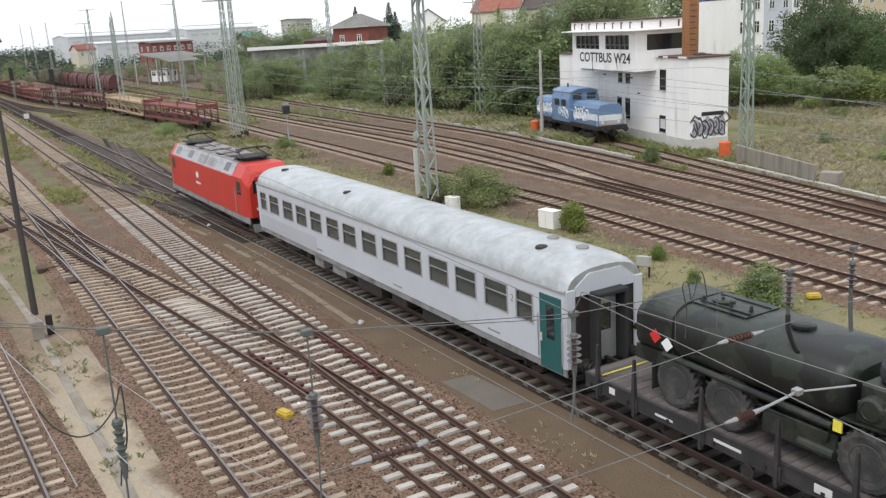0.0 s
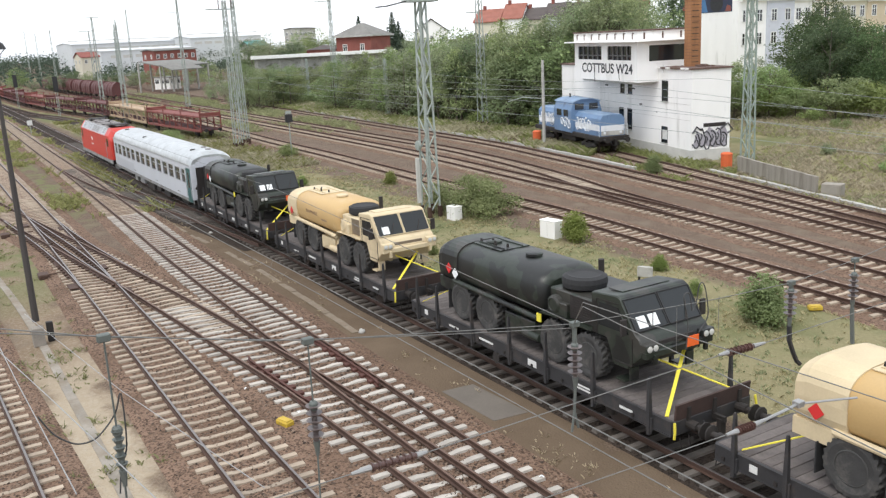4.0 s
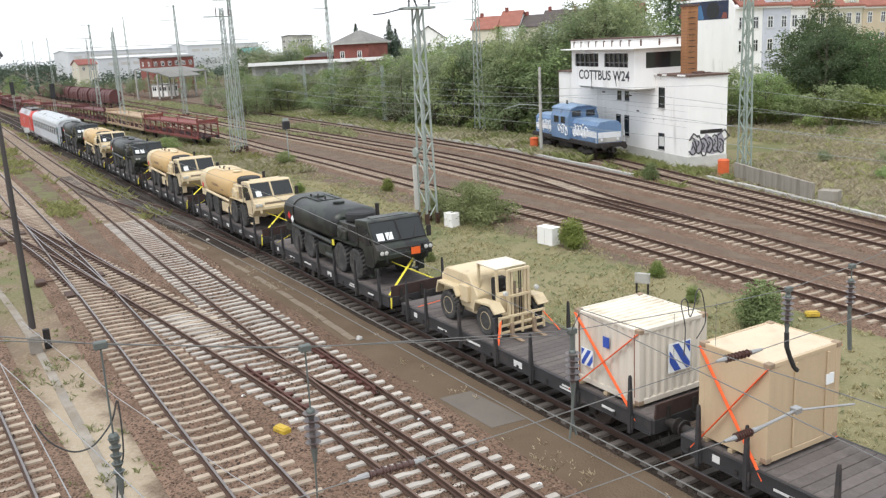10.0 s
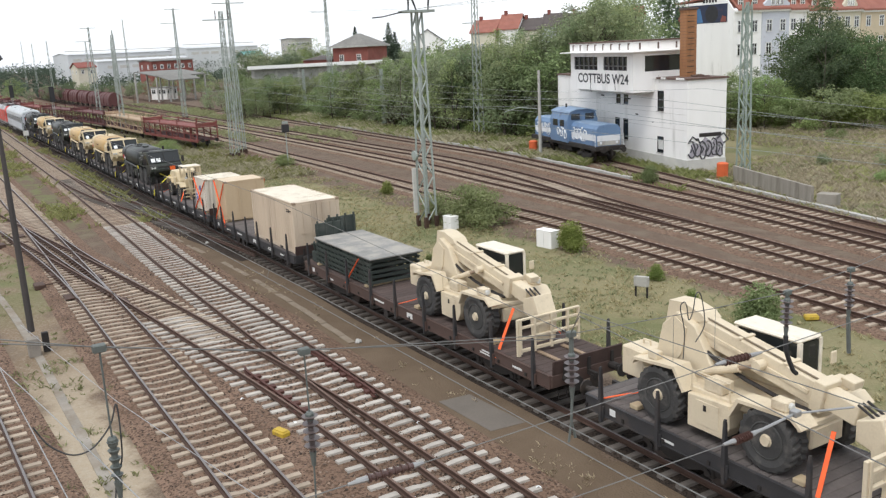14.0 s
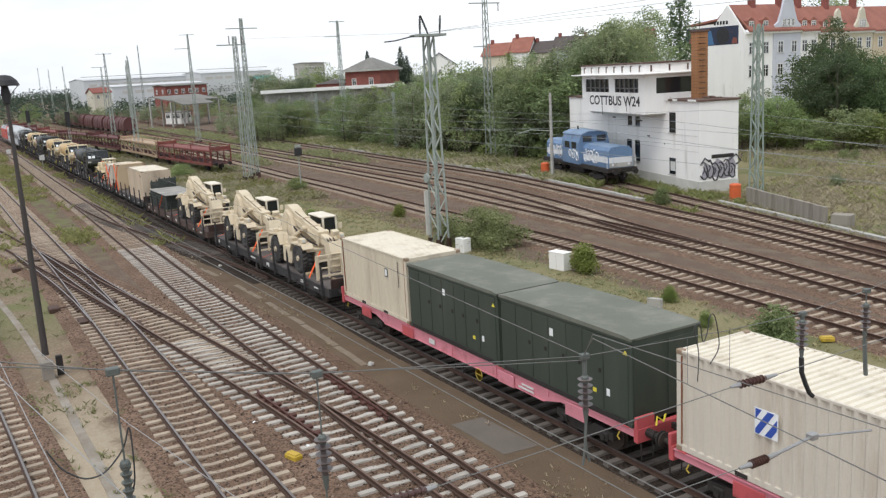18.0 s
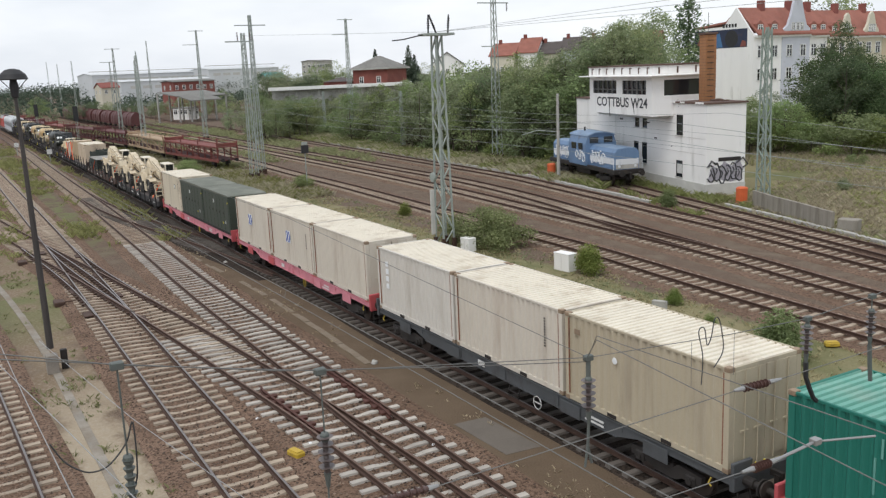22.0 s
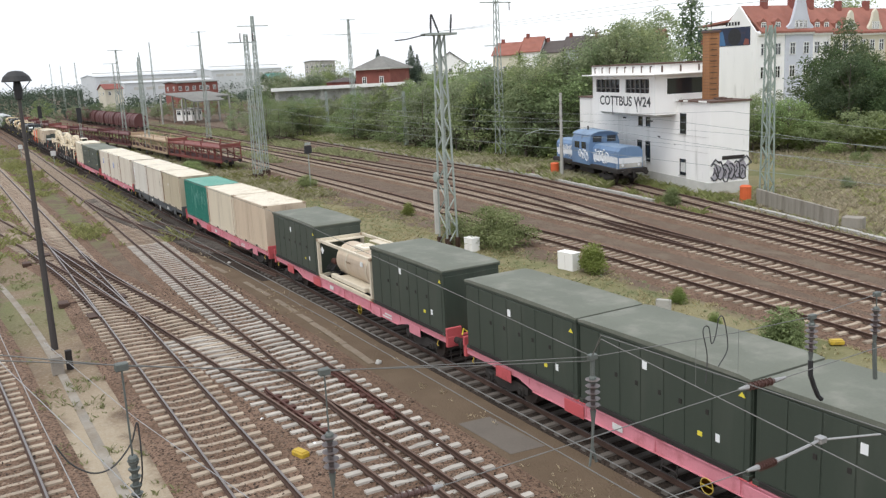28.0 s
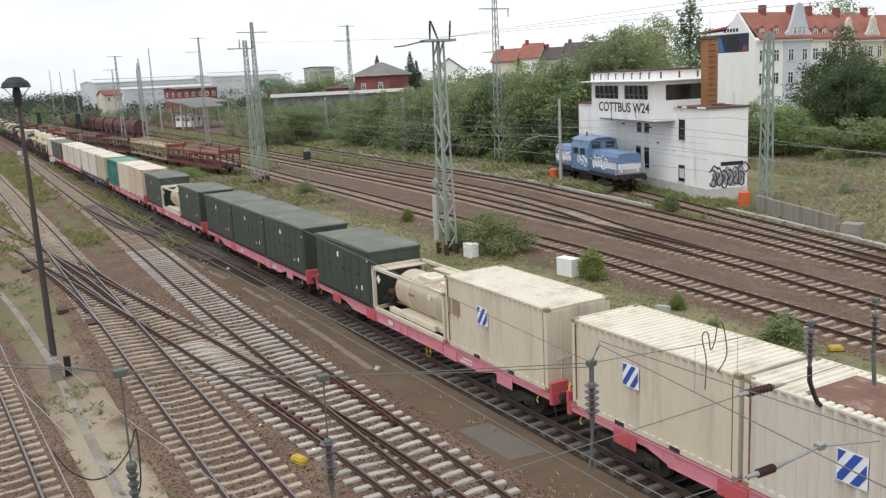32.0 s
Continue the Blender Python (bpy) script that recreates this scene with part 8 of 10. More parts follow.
def sheds(bm, p0, p1, n, r, core=0.045):
    """Rain sheds of a rod insulator."""
    p0, p1 = Vector(p0), Vector(p1)
    rod(bm, p0, p1, core, n=10)
    for k in range(n):
        a = p0.lerp(p1, (k + 0.15) / n)
        b = p0.lerp(p1, (k + 0.6) / n)
        rod(bm, a, b, r, core * 1.2, 14)
    return bm


# the span hangs high enough to clear the loads of the train
HUNG = Matrix.Translation(EYE) @ Matrix.Diagonal((0.84, 0.84, 0.84, 1)) @ Matrix.Translation([-v for v in EYE])
ol = thing("overhead_line", "overhead line wires spanning the near tracks", "overhead line", m=HUNG)


def eased(pts, k=5):
    """A curve through the points."""
    ps = [Vector(p) for p in pts]
    out = []
    for i in range(len(ps) - 1):
        a, b, c, d = ps[max(i - 1, 0)], ps[i], ps[i + 1], ps[min(i + 2, len(ps) - 1)]
        for j in range(k):
            t = j / k
            out.append(0.5 * (2 * b + (c - a) * t + (2 * a - 5 * b + 4 * c - d) * t * t + (3 * b - a - 3 * c + d) * t ** 3))
    return out + [ps[-1]]


def wire(pts, r=0.006, mat=None):
    if mat is m_wire_dark:
        pts = eased(pts)
    return part("wire", tube(B(), pts, r, 5), mat or m_wire, ol)


span = [(12.1, 17.6, 8.0), (12.1, 15.73, 7.36), (12.1, 14.3, 6.91), (12.1, 11.41, 6.21), (12.1, 6.21, 5.36), (12.1, 2.5, 5.1), (12.1, 0.14, 5.01), (12.1, -2.07, 5.14), (12.1, -6, 5.6)]
wire(span, 0.009)
wire([(12.1, 17.6, 7.9), (12.1, 15.74, 7.29), (12.1, 12.06, 6.35), (12.1, 9.16, 5.8), (12.1, 6.21, 5.28)], 0.009)
for dy, z in ((0.0, 5.55), (0.12, 5.35)):
    wire([(4, 9.0 + dy, z), (17, 9.12 + dy * 0.4, z), (60, 9.7, z), (120, 10.3, z)], 0.009)
wire([(3.5, 8.0, 6.2), (4.87, 7.95, 6.2), (10.78, 7.09, 6.2), (12.1, 6.21, 5.40)], 0.008)
wire([(3.5, 6.7, 6.2), (5.66, 6.73, 6.2), (10.95, 6.95, 6.2), (12.1, 6.21, 5.36)], 0.008)
wire([(12.1, 6.21, 5.36), (30, 5.4, 5.6), (60, 5.0, 5.5), (110, 4.4, 5.5)], 0.008)
wire([(8.19, 13.9, 6.0), (8.19, 12.5, 6.0)], 0.007)
wire([(8.14, 11.6, 6.0), (8.25, 6.6, 6.0)], 0.007)
wire([(8.2, 5.8, 6.0), (8.1, 2.0, 6.1), (8.1, -3, 6.3)], 0.007)
wire([(7.4, 11.0, 5.4), (7.28, 7.6, 5.4)], 0.007)
wire([(24, 16.1, 5.6), (18.0, 15.64, 5.6), (13.74, 14.95, 5.6), (9.5, 14.3, 5.6)], 0.008, m_alu)
wire([(26, 15.7, 5.6), (19.93, 15.53, 5.6), (14.84, 15.32, 5.6), (10.4, 15.1, 5.6)], 0.008, m_alu)
wire([(19, 14.8, 5.6), (13.52, 14.01, 5.6), (9.2, 13.2, 5.6)], 0.006, m_alu)
wire([(12.1, 15.27, 6.01), (12.1, 15.13, 5.73), (12.1, 14.95, 5.55), (12.1, 14.8, 5.48), (12.1, 14.62, 5.50), (12.1, 14.45, 5.63), (12.1, 14.3, 5.82), (12.1, 14.2, 6.06), (12.1, 14.22, 5.31), (12.1, 14.33, 5.0), (12.1, 14.4, 4.6)], 0.012, m_wire_dark)
wire([(12.1, 3.32, 4.19), (12.1, 3.29, 4.78), (12.1, 3.41, 5.28), (12.1, 3.34, 5.40), (12.1, 3.24, 5.33), (12.1, 3.17, 5.0), (12.1, 3.06, 5.15), (12.1, 2.98, 5.49), (12.1, 2.86, 5.50), (12.1, 2.76, 5.2), (12.1, 2.72, 4.78), (12.1, 2.97, 4.48)], 0.012, m_wire_dark)
for y in (3.6, 2.4):
    wire([(12.1, y, 5.15), (12.1, y, 4.2)], 0.005)
for x in (20, 27, 35, 45, 58):
    wire([(x, 9.12 + (x - 17) * 0.0137, 5.55), (x, 9.2 + (x - 17) * 0.012, 5.36)], 0.005)
# hanging rod insulators on the span
for y, z, top, r, mat in ((6.21, 5.36, 0.42, 0.14, m_grey_ins), (11.42, 6.21, 1.05, 0.13, m_grey_ins), (14.32, 6.91, 1.35, 0.085, m_verdigris), (0.14, 5.01, 0.18, 0.14, m_grey_ins), (-2.08, 5.14, 0.35, 0.12, m_grey_ins)):
    hi = thing("rod_insulator", "brown ribbed rod insulator hanging from the span wire", "insulator", "insulators of the overhead line")
    hi.matrix_basis = HUNG @ Matrix.Translation((12.1, y, z))
    part("clamp", box(B(), -0.06, 0.06, -0.09, 0.09, -0.06, 0.05, 0.015), m_verdigris, hi)
    part("hanger", rod(B(), (0, 0, 0), (0, 0.0, -top), 0.045 if y in (6.21, 0.14) else 0.014, n=8), m_verdigris, hi)
    part("upper_fitting", lathe(B(), [(0.05, 0), (0.07, -0.03), (0.07, -0.12), (0.05, -0.15)], (0, 0, -top + 0.05), 10, "z"), m_verdigris, hi)
    part("insulator_body", sheds(B(), (0, 0, -top), (0, 0, -top - 0.62), 5, r), mat, hi)
    lo = -top - 0.62
    part("lower_fitting", rod(B(), (0, 0, lo), (0, 0.0, lo - 0.25), 0.06, 0.03, 10), m_verdigris, hi)
    if y == 6.21:
        part("lower_rod", tube(B(), [(0, 0, lo - 0.2), (0, 0.03, lo - 0.7), (0, -0.06, lo - 1.05)], 0.03), m_verdigris, hi)
        part("fork", tube(B(), [(0, 0.03, lo - 0.7), (0, 0.10, lo - 1.1)], 0.025), m_verdigris, hi)
    elif y == 0.14:
        part("chain_arm", tube(B(), [(0, 0, lo - 0.2), (0, -0.02, lo - 0.55), (0, -0.16, lo - 0.85), (0, -0.3, lo - 1.1), (0, -0.42, lo - 1.2)], 0.055), m_black, hi)
    elif y == -2.08:
        part("chain", tube(B(), [(0, 0, lo - 0.2), (0, -0.05, lo - 0.7), (0, -0.1, lo - 1.1)], 0.05), m_verdigris, hi)
    else:
        part("lower_rod", rod(B(), (0, 0, lo - 0.2), (0, 0.03, lo - 1.2), 0.016), m_verdigris, hi)
# inclined insulators in the stay wires
for a, b, ends in (((8.19, 12.28, 6.0), (8.15, 11.72, 6.0), ((8.19, 12.52, 6.0), (8.15, 11.58, 6.0))), ((8.25, 6.50, 6.0), (8.21, 6.02, 6.0), ((8.26, 6.68, 6.0), (8.2, 5.78, 6.0))), ((7.27, 7.40, 5.4), (7.27, 7.08, 5.4), ((7.28, 7.6, 5.4), (7.29, 6.78, 5.4)))):
    si = thing("stay_insulator", "brown ribbed insulator in a stay wire", "insulator", "insulators of the overhead line", m=HUNG)
    part("insulator_body", sheds(B(), a, b, 7, 0.062, 0.035), m_brown_ins, si)
    for q, e in ((a, ends[0]), (b, ends[1])):
        part("end_fitting", rod(B(), q, e, 0.04, 0.02, 8), m_alu, si)
arm = thing("steady_arm", "grey aluminium steady arm of the overhead line", "steady arm", m=HUNG)
part("arm_tube", tube(B(), [(7.29, 6.8, 5.4), (7.33, 6.35, 5.4), (7.36, 6.07, 5.4)], 0.022), m_alu, arm)
part("registration_tube", tube(B(), [(7.36, 6.07, 5.4), (7.18, 5.65, 5.4), (7.01, 5.26, 5.4)], 0.016), m_alu, arm)
part("clamp", box(B(), 7.30, 7.42, 6.0, 6.13, 5.36, 5.45, 0.01), m_alu, arm)

# contact wires and carriers over the far tracks
ol = thing("overhead_line", "contact wires and carriers over the far tracks", "overhead line")
for key, z in (("grass_side", 5.6), ("middle", 5.7), ("kerb_side", 5.8)):
    pts = [(x, LINES[key](x), z) for x in range(-20, 200, 20)]
    wire(pts, 0.011, m_wire_far)
    wire([(x, y, z + 0.5 + 0.9 * (1 - math.sin(math.pi * ((x + 20) % 60) / 60))) for x, y in [(q, LINES[key](q)) for q in range(-20, 200, 6)]], 0.011, m_wire_far)
for y0, z in ((-8.5, 10.9), (-9.2, 11.6), (-12.0, 12.5)):
    wire([(-10, y0, z + 1), (46.8, -10.5, 12.9), (94.9, -13.7, 15.2)], 0.009, m_wire_far)

# scraps of litter on the near tracks
for x, y, a in ((14.2, 5.6, 0.3), (17.5, 6.9, 1.2), (21.3, 4.6, 2.0), (16.1, 4.1, 0.9), (26.4, 8.3, 1.7), (23.6, 7.6, 0.2), (31.5, 7.9, 2.5), (12.8, 8.6, 1.1)):
    pc = thing("paper_scrap", "crumpled white scrap of paper on the ballast", "litter", "scraps of litter", m=Matrix.Translation((x, y, -0.17)) @ Matrix.Rotation(a, 4, "Z"))
    bm = B()
    vs = [bm.verts.new(p) for p in ((-0.07, -0.04, 0), (0.0, -0.05, 0.035), (0.07, -0.03, 0), (0.06, 0.05, 0.01), (0.0, 0.04, 0.045), (-0.06, 0.05, 0.005))]
    bm.faces.new((vs[0], vs[1], vs[4], vs[5]))
    bm.faces.new((vs[1], vs[2], vs[3], vs[4]))
    part("sheet", bm, m_paper, pc)

# ---- greenery ----
def leaf_material(name, dark, mid, light, trans=0.5):
    """Leaves that differ from spray to spray and from plant to plant, with light coming through."""
    m = bpy.data.materials.new(name)
    m.use_nodes = True
    n, l = m.node_tree.nodes, m.node_tree.links
    bs, out = n["Principled BSDF"], n["Material Output"]
    bs.inputs["Roughness"].default_value = 0.8
    bs.inputs["Specular IOR Level"].default_value = 0.12
    geo, info = n.new("ShaderNodeNewGeometry"), n.new("ShaderNodeObjectInfo")
    ramp = n.new("ShaderNodeValToRGB")
    e = ramp.color_ramp.elements
    e[0].color, e[1].color = (*dark, 1), (*light, 1)
    k = e.new(0.55)
    k.color = (*mid, 1)
    l.new(geo.outputs["Random Per Island"], ramp.inputs["Fac"])
    hsv = n.new("ShaderNodeHueSaturation")
    for a, (lo, hi) in (("Hue", (0.475, 0.515)), ("Value", (0.8, 1.22)), ("Saturation", (0.8, 1.1))):
        mr = n.new("ShaderNodeMapRange")
        mr.inputs["To Min"].default_value, mr.inputs["To Max"].default_value = lo, hi
        if a == "Value":
            l.new(info.outputs["Random"], mr.inputs["Value"])
        else:
            mu = n.new("ShaderNodeMath")
            mu.operation = "MULTIPLY"
            mu.inputs[1].default_value = 7.31 if a == "Hue" else 13.7
            fr = n.new("ShaderNodeMath")
            fr.operation = "FRACT"
            l.new(info.outputs["Random"], mu.inputs[0])
            l.new(mu.outputs[0], fr.inputs[0])
            l.new(fr.outputs[0], mr.inputs["Value"])
        l.new(mr.outputs["Result"], hsv.inputs[a])
    l.new(ramp.outputs["Color"], hsv.inputs["Color"])
    l.new(hsv.outputs["Color"], bs.inputs["Base Color"])
    tr = n.new("ShaderNodeBsdfTranslucent")
    l.new(hsv.outputs["Color"], tr.inputs["Color"])
    mix = n.new("ShaderNodeMixShader")
    mix.inputs["Fac"].default_value = trans
    l.new(bs.outputs["BSDF"], mix.inputs[1])
    l.new(tr.outputs["BSDF"], mix.inputs[2])
    l.new(mix.outputs["Shader"], out.inputs["Surface"])
    return m


# mid and grey leaves: tones lifted and evened out to imitate haze
m_leaf_mid = leaf_material("leaves_hazy_mid_green", (0.205, 0.265, 0.128), (0.27, 0.335, 0.16), (0.36, 0.425, 0.215))
m_leaf_dark = leaf_material("leaves_dark_green", (0.105, 0.15, 0.080), (0.165, 0.225, 0.115), (0.25, 0.31, 0.17))
m_leaf_deep = leaf_material("leaves_blackish_green", (0.088, 0.128, 0.068), (0.14, 0.192, 0.098), (0.21, 0.27, 0.14))
m_leaf_light = leaf_material("leaves_light_green", (0.22, 0.28, 0.105), (0.30, 0.365, 0.145), (0.385, 0.445, 0.20))
m_leaf_bright = leaf_material("leaves_bright_green", (0.13, 0.17, 0.055), (0.22, 0.27, 0.095), (0.32, 0.375, 0.155))
m_leaf_yard = leaf_material("leaves_deep_green", (0.18, 0.255, 0.085), (0.28, 0.37, 0.125), (0.38, 0.465, 0.185))
m_leaf_grey = leaf_material("leaves_hazy_grey_green", (0.205, 0.245, 0.145), (0.26, 0.305, 0.178), (0.34, 0.385, 0.235))
m_needle = leaf_material("needles_dark", (0.042, 0.070, 0.048), (0.077, 0.112, 0.073), (0.126, 0.168, 0.112), 0.2)
m_grass_dry = leaf_material("grass_dry_olive", (0.27, 0.235, 0.135), (0.36, 0.315, 0.19), (0.46, 0.41, 0.27), 0.35)
m_grass_green = leaf_material("grass_green", (0.19, 0.21, 0.09), (0.265, 0.285, 0.125), (0.35, 0.37, 0.18), 0.35)


def mesh_of(name, verts, faces, material):
    me = bpy.data.meshes.new(name)
    me.from_pydata([tuple(v) for v in verts.tolist()], [], faces.tolist())
    me.materials.append(material)
    return me


def sprays(rng, centre, normal, size):
    """Small folded leaf sprays: four corners each, two triangles."""
    n = len(centre)
    nr = normal / (np.linalg.norm(normal, axis=1)[:, None] + 1e-9)
    r = rng.normal(size=(n, 3))
    u = np.cross(nr, r)
    u /= np.linalg.norm(u, axis=1)[:, None] + 1e-9
    v = np.cross(nr, u)
    s = size[:, None]
    fold = nr * s * 0.18
    p = np.stack([centre - u * s * 0.62, centre - v * s * 0.36 + fold, centre + u * s * 0.62, centre + v * s * 0.36 + fold], 1)
    verts = p.reshape(-1, 3)
    i = np.arange(n)[:, None] * 4
    faces = np.concatenate([i + np.array([[0, 1, 2]]), i + np.array([[0, 2, 3]])], 0)
    return verts, faces


def blob_cloud(rng, centres, radii, per, leaf, squash=0.8):
    c, nn, s = [], [], []
    for b, r in zip(centres, radii):
        k = max(16, int(per * r * r * 0.40))
        d = rng.normal(size=(k, 3))
        d /= np.linalg.norm(d, axis=1)[:, None]
        d[:, 2] = np.where(rng.random(k) < 0.35, np.abs(d[:, 2]), d[:, 2])
        rad = r * (0.35 + 0.75 * rng.random(k) ** 0.7 + 0.35 * rng.random(k) ** 6)
        c.append(b + d * rad[:, None] * np.array([1, 1, squash]))
        nn.append(d * 0.8 + rng.normal(size=(k, 3)) * 0.75 + np.array([0, 0, 1.0]))
        s.append(leaf * 1.12 * (0.5 + 0.9 * rng.random(k)))
    return sprays(rng, np.concatenate(c), np.concatenate(nn), np.concatenate(s))


def wood(rng, h, r0, lean, tips):
    """A tapered trunk with limbs that reach into the crown."""
    bm = B()
    pts, rr = [], []
    for k in range(7):
        q = k / 6
        pts.append(Vector((lean[0] * q * q + 0.12 * math.sin(3 * q + lean[1]), lean[1] * q * q + 0.1 * math.sin(4 * q), h * q - 0.4)))
        rr.append(r0 * (1.25 - 0.25 * min(1, q * 6)) * (1 - 0.85 * q))
    for k in range(6):
        rod(bm, pts[k], pts[k + 1], rr[k], rr[k + 1], 7, caps=False)
    for tip in tips:
        t = Vector(tip)
        q = min(0.85, max(0.2, (t.z - 0.35 * math.hypot(t.x, t.y)) / h * 0.85))
        k = int(q * 6)
        a = pts[k].lerp(pts[k + 1], q * 6 - k)
        mid = a.lerp(t, 0.5) + Vector((0, 0, -0.06 * (t - a).length))
        w = r0 * 0.42 * (1 - q * 0.5)
        rod(bm, a, mid, w, w * 0.6, 5, caps=False)
        rod(bm, mid, t, w * 0.6, w * 0.15, 5, caps=False)
    return bm


def plant(name, label, category, seed, h, r, shape, mat, leaf=0.3, blobs=26, per=130, group=""):
    """A tree or shrub: wood and a crown of leaf sprays in uneven clumps."""
    rng = np.random.default_rng(seed)
    t = thing(name, label, category, group)
    cs, rs = [], []
    if shape in ("round", "slender"):
        blobs = int(blobs * 1.8)
    if shape == "round":
        for k in range(blobs):
            d = rng.normal(size=3)
            d /= np.linalg.norm(d)
            q = 0.35 + 0.65 * rng.random() ** 0.5
            cs.append(np.array([d[0] * r * q, d[1] * r * q, h * 0.60 + d[2] * h * 0.36 * q]))
            rs.append(r * (0.13 + 0.17 * rng.random()))
    elif shape == "slender":
        for k in range(blobs):
            q = (k + rng.random()) / blobs
            w = r * (1 - abs(q * 1.5 - 0.55) ** 1.6) * (0.5 + 0.6 * rng.random())
            a = rng.random() * 6.283
            cs.append(np.array([w * math.cos(a), w * math.sin(a), h * (0.14 + 0.82 * q)]))
            rs.append(max(0.3, r * (0.29 - 0.13 * q) * (0.7 + 0.7 * rng.random())))
    elif shape == "poplar":
        for k in range(blobs):
            q = (k + 0.5) / blobs
            w = r * 0.55 * math.sin(math.pi * min(1, 0.15 + q * 0.85)) * rng.random()
            a = rng.random() * 6.283
            cs.append(np.array([w * math.cos(a), w * math.sin(a), h * (0.1 + 0.88 * q)]))
            rs.append(max(0.4, r * (0.75 * math.sin(math.pi * (0.12 + 0.83 * q))) * (0.75 + 0.4 * rng.random())))
    elif shape == "conifer":
        for k in range(blobs):
            q = (k + 0.5) / blobs
            w = r * (1 - q) * 0.8
            a = k * 2.4
            cs.append(np.array([w * math.cos(a), w * math.sin(a), h * (0.1 + 0.88 * q)]))
            rs.append(max(0.3, r * (1 - q) * 0.62 + 0.25))
    else:
        for k in range(blobs):
            a, q = rng.random() * 6.283, rng.random() ** 0.5
            cs.append(np.array([r * q * math.cos(a), r * q * math.sin(a) * 0.8, h * (0.15 + 0.62 * rng.random() * (1.1 - 0.6 * q * q))]))
            rs.append(h * (0.2 + 0.14 * rng.random()))
    lean = (rng.normal() * 0.25, rng.normal() * 0.25)
    tips = [c for c in cs if shape in ("round", "slender")][:22]
    part("trunk" if shape != "shrub" else "stem", wood(rng, h * (0.9 if shape != "shrub" else 0.6), max(0.05, h * 0.014), lean, tips), m_bark, t, smooth=True)
    v, f = blob_cloud(rng, cs, rs, per, leaf, 0.8 if shape != "poplar" else 1.3)
    v[:, 2] = np.maximum(v[:, 2], 0.02)
    ob = new("crown", mesh_of("crown", v, f, mat))
    ob.parent = t
    return t


KINDS = {
    "young": [plant("birch_tree", "young grey-green birch with an airy crown", "tree", 11, 8, 2.6, "slender", m_leaf_grey, 0.165, 30, 310, "trees along the yard's edge"),
              plant("birch_tree", "young light green birch among the undergrowth", "tree", 12, 8, 2.9, "slender", m_leaf_mid, 0.17, 30, 290, "trees along the yard's edge"),
              plant("maple_tree", "young bushy green maple leafed to the ground", "tree", 13, 8, 3.2, "round", m_leaf_mid, 0.18, 34, 225, "trees along the yard's edge")],
    "round": [plant("deciduous_tree", "broad mid-green tree with an uneven round crown", "tree", 21, 12, 4.4, "round", m_leaf_mid, 0.21, 38, 160, "trees along the yard's edge"),
              plant("deciduous_tree", "broad grey-green tree with gaps in its crown", "tree", 22, 12, 4.2, "round", m_leaf_grey, 0.21, 34, 160, "trees along the yard's edge"),
              plant("deciduous_tree", "dense dark green tree with a heavy crown", "tree", 23, 12, 4.6, "round", m_leaf_dark, 0.21, 40, 165, "trees along the yard's edge")],
    "tall": [plant("robinia_tree", "tall grey-green robinia with feathery drooping sprays", "tree", 31, 16, 4.0, "slender", m_leaf_grey, 0.21, 44, 185, "tall trees beside the tower"),
             plant("robinia_tree", "tall mid-green robinia with loose foliage", "tree", 32, 16, 4.2, "slender", m_leaf_mid, 0.21, 44, 180, "tall trees beside the tower"),
             plant("deciduous_tree", "tall mid-green tree with a high round crown", "tree", 33, 16, 4.6, "round", m_leaf_mid, 0.22, 44, 150, "tall trees beside the tower")],
    "deep": [plant("chestnut_tree", "blackish green tree with a dense domed crown", "tree", 24, 12, 4.4, "round", m_leaf_deep, 0.21, 40, 165, "dark trees behind the meadow"),
             plant("chestnut_tree", "blackish green tree with a pointed uneven crown", "tree", 25, 12, 4.0, "slender", m_leaf_deep, 0.21, 44, 190, "dark trees behind the meadow")],
    "poplar": [plant("poplar_tree", "tall narrow dark green poplar", "tree", 41, 21, 2.6, "poplar", m_leaf_dark, 0.36, 30, 130)],
    "conifer": [plant("spruce_tree", "dark pointed spruce behind the brick hall", "tree", 51, 17, 3.3, "conifer", m_needle, 0.36, 70, 170, "spruces by the brick hall")],
    "bush": [plant("bush", "wild green shrub at the edge of the trees", "bush", 61, 3, 2.4, "shrub", m_leaf_mid, 0.24, 18, 210, "bushes at the wood's edge"),
             plant("bush", "light green shrub at the edge of the trees", "bush", 62, 3, 2.6, "shrub", m_leaf_light, 0.24, 18, 210, "bushes at the wood's edge"),
             plant("bush", "grey-green shrub with pale leaves", "bush", 63, 3, 2.4, "shrub", m_leaf_grey, 0.24, 18, 210, "bushes at the wood's edge")],
    "bright": [plant("elder_bush", "tall bright green elder bush beside the meadow", "bush", 71, 6, 3.4, "round", m_leaf_light, 0.27, 36, 170, "tall bushes by the meadow"),
               plant("elder_bush", "tall yellowish green bush beside the meadow", "bush", 72, 6, 3.6, "shrub", m_leaf_light, 0.27, 30, 110, "tall bushes by the meadow")],
}
KIND_H = {"young": 8, "deep": 12, "round": 12, "tall": 16, "poplar": 21, "conifer": 17, "bush": 3, "bright": 6}
used = set()
rt_ = random.Random(5)


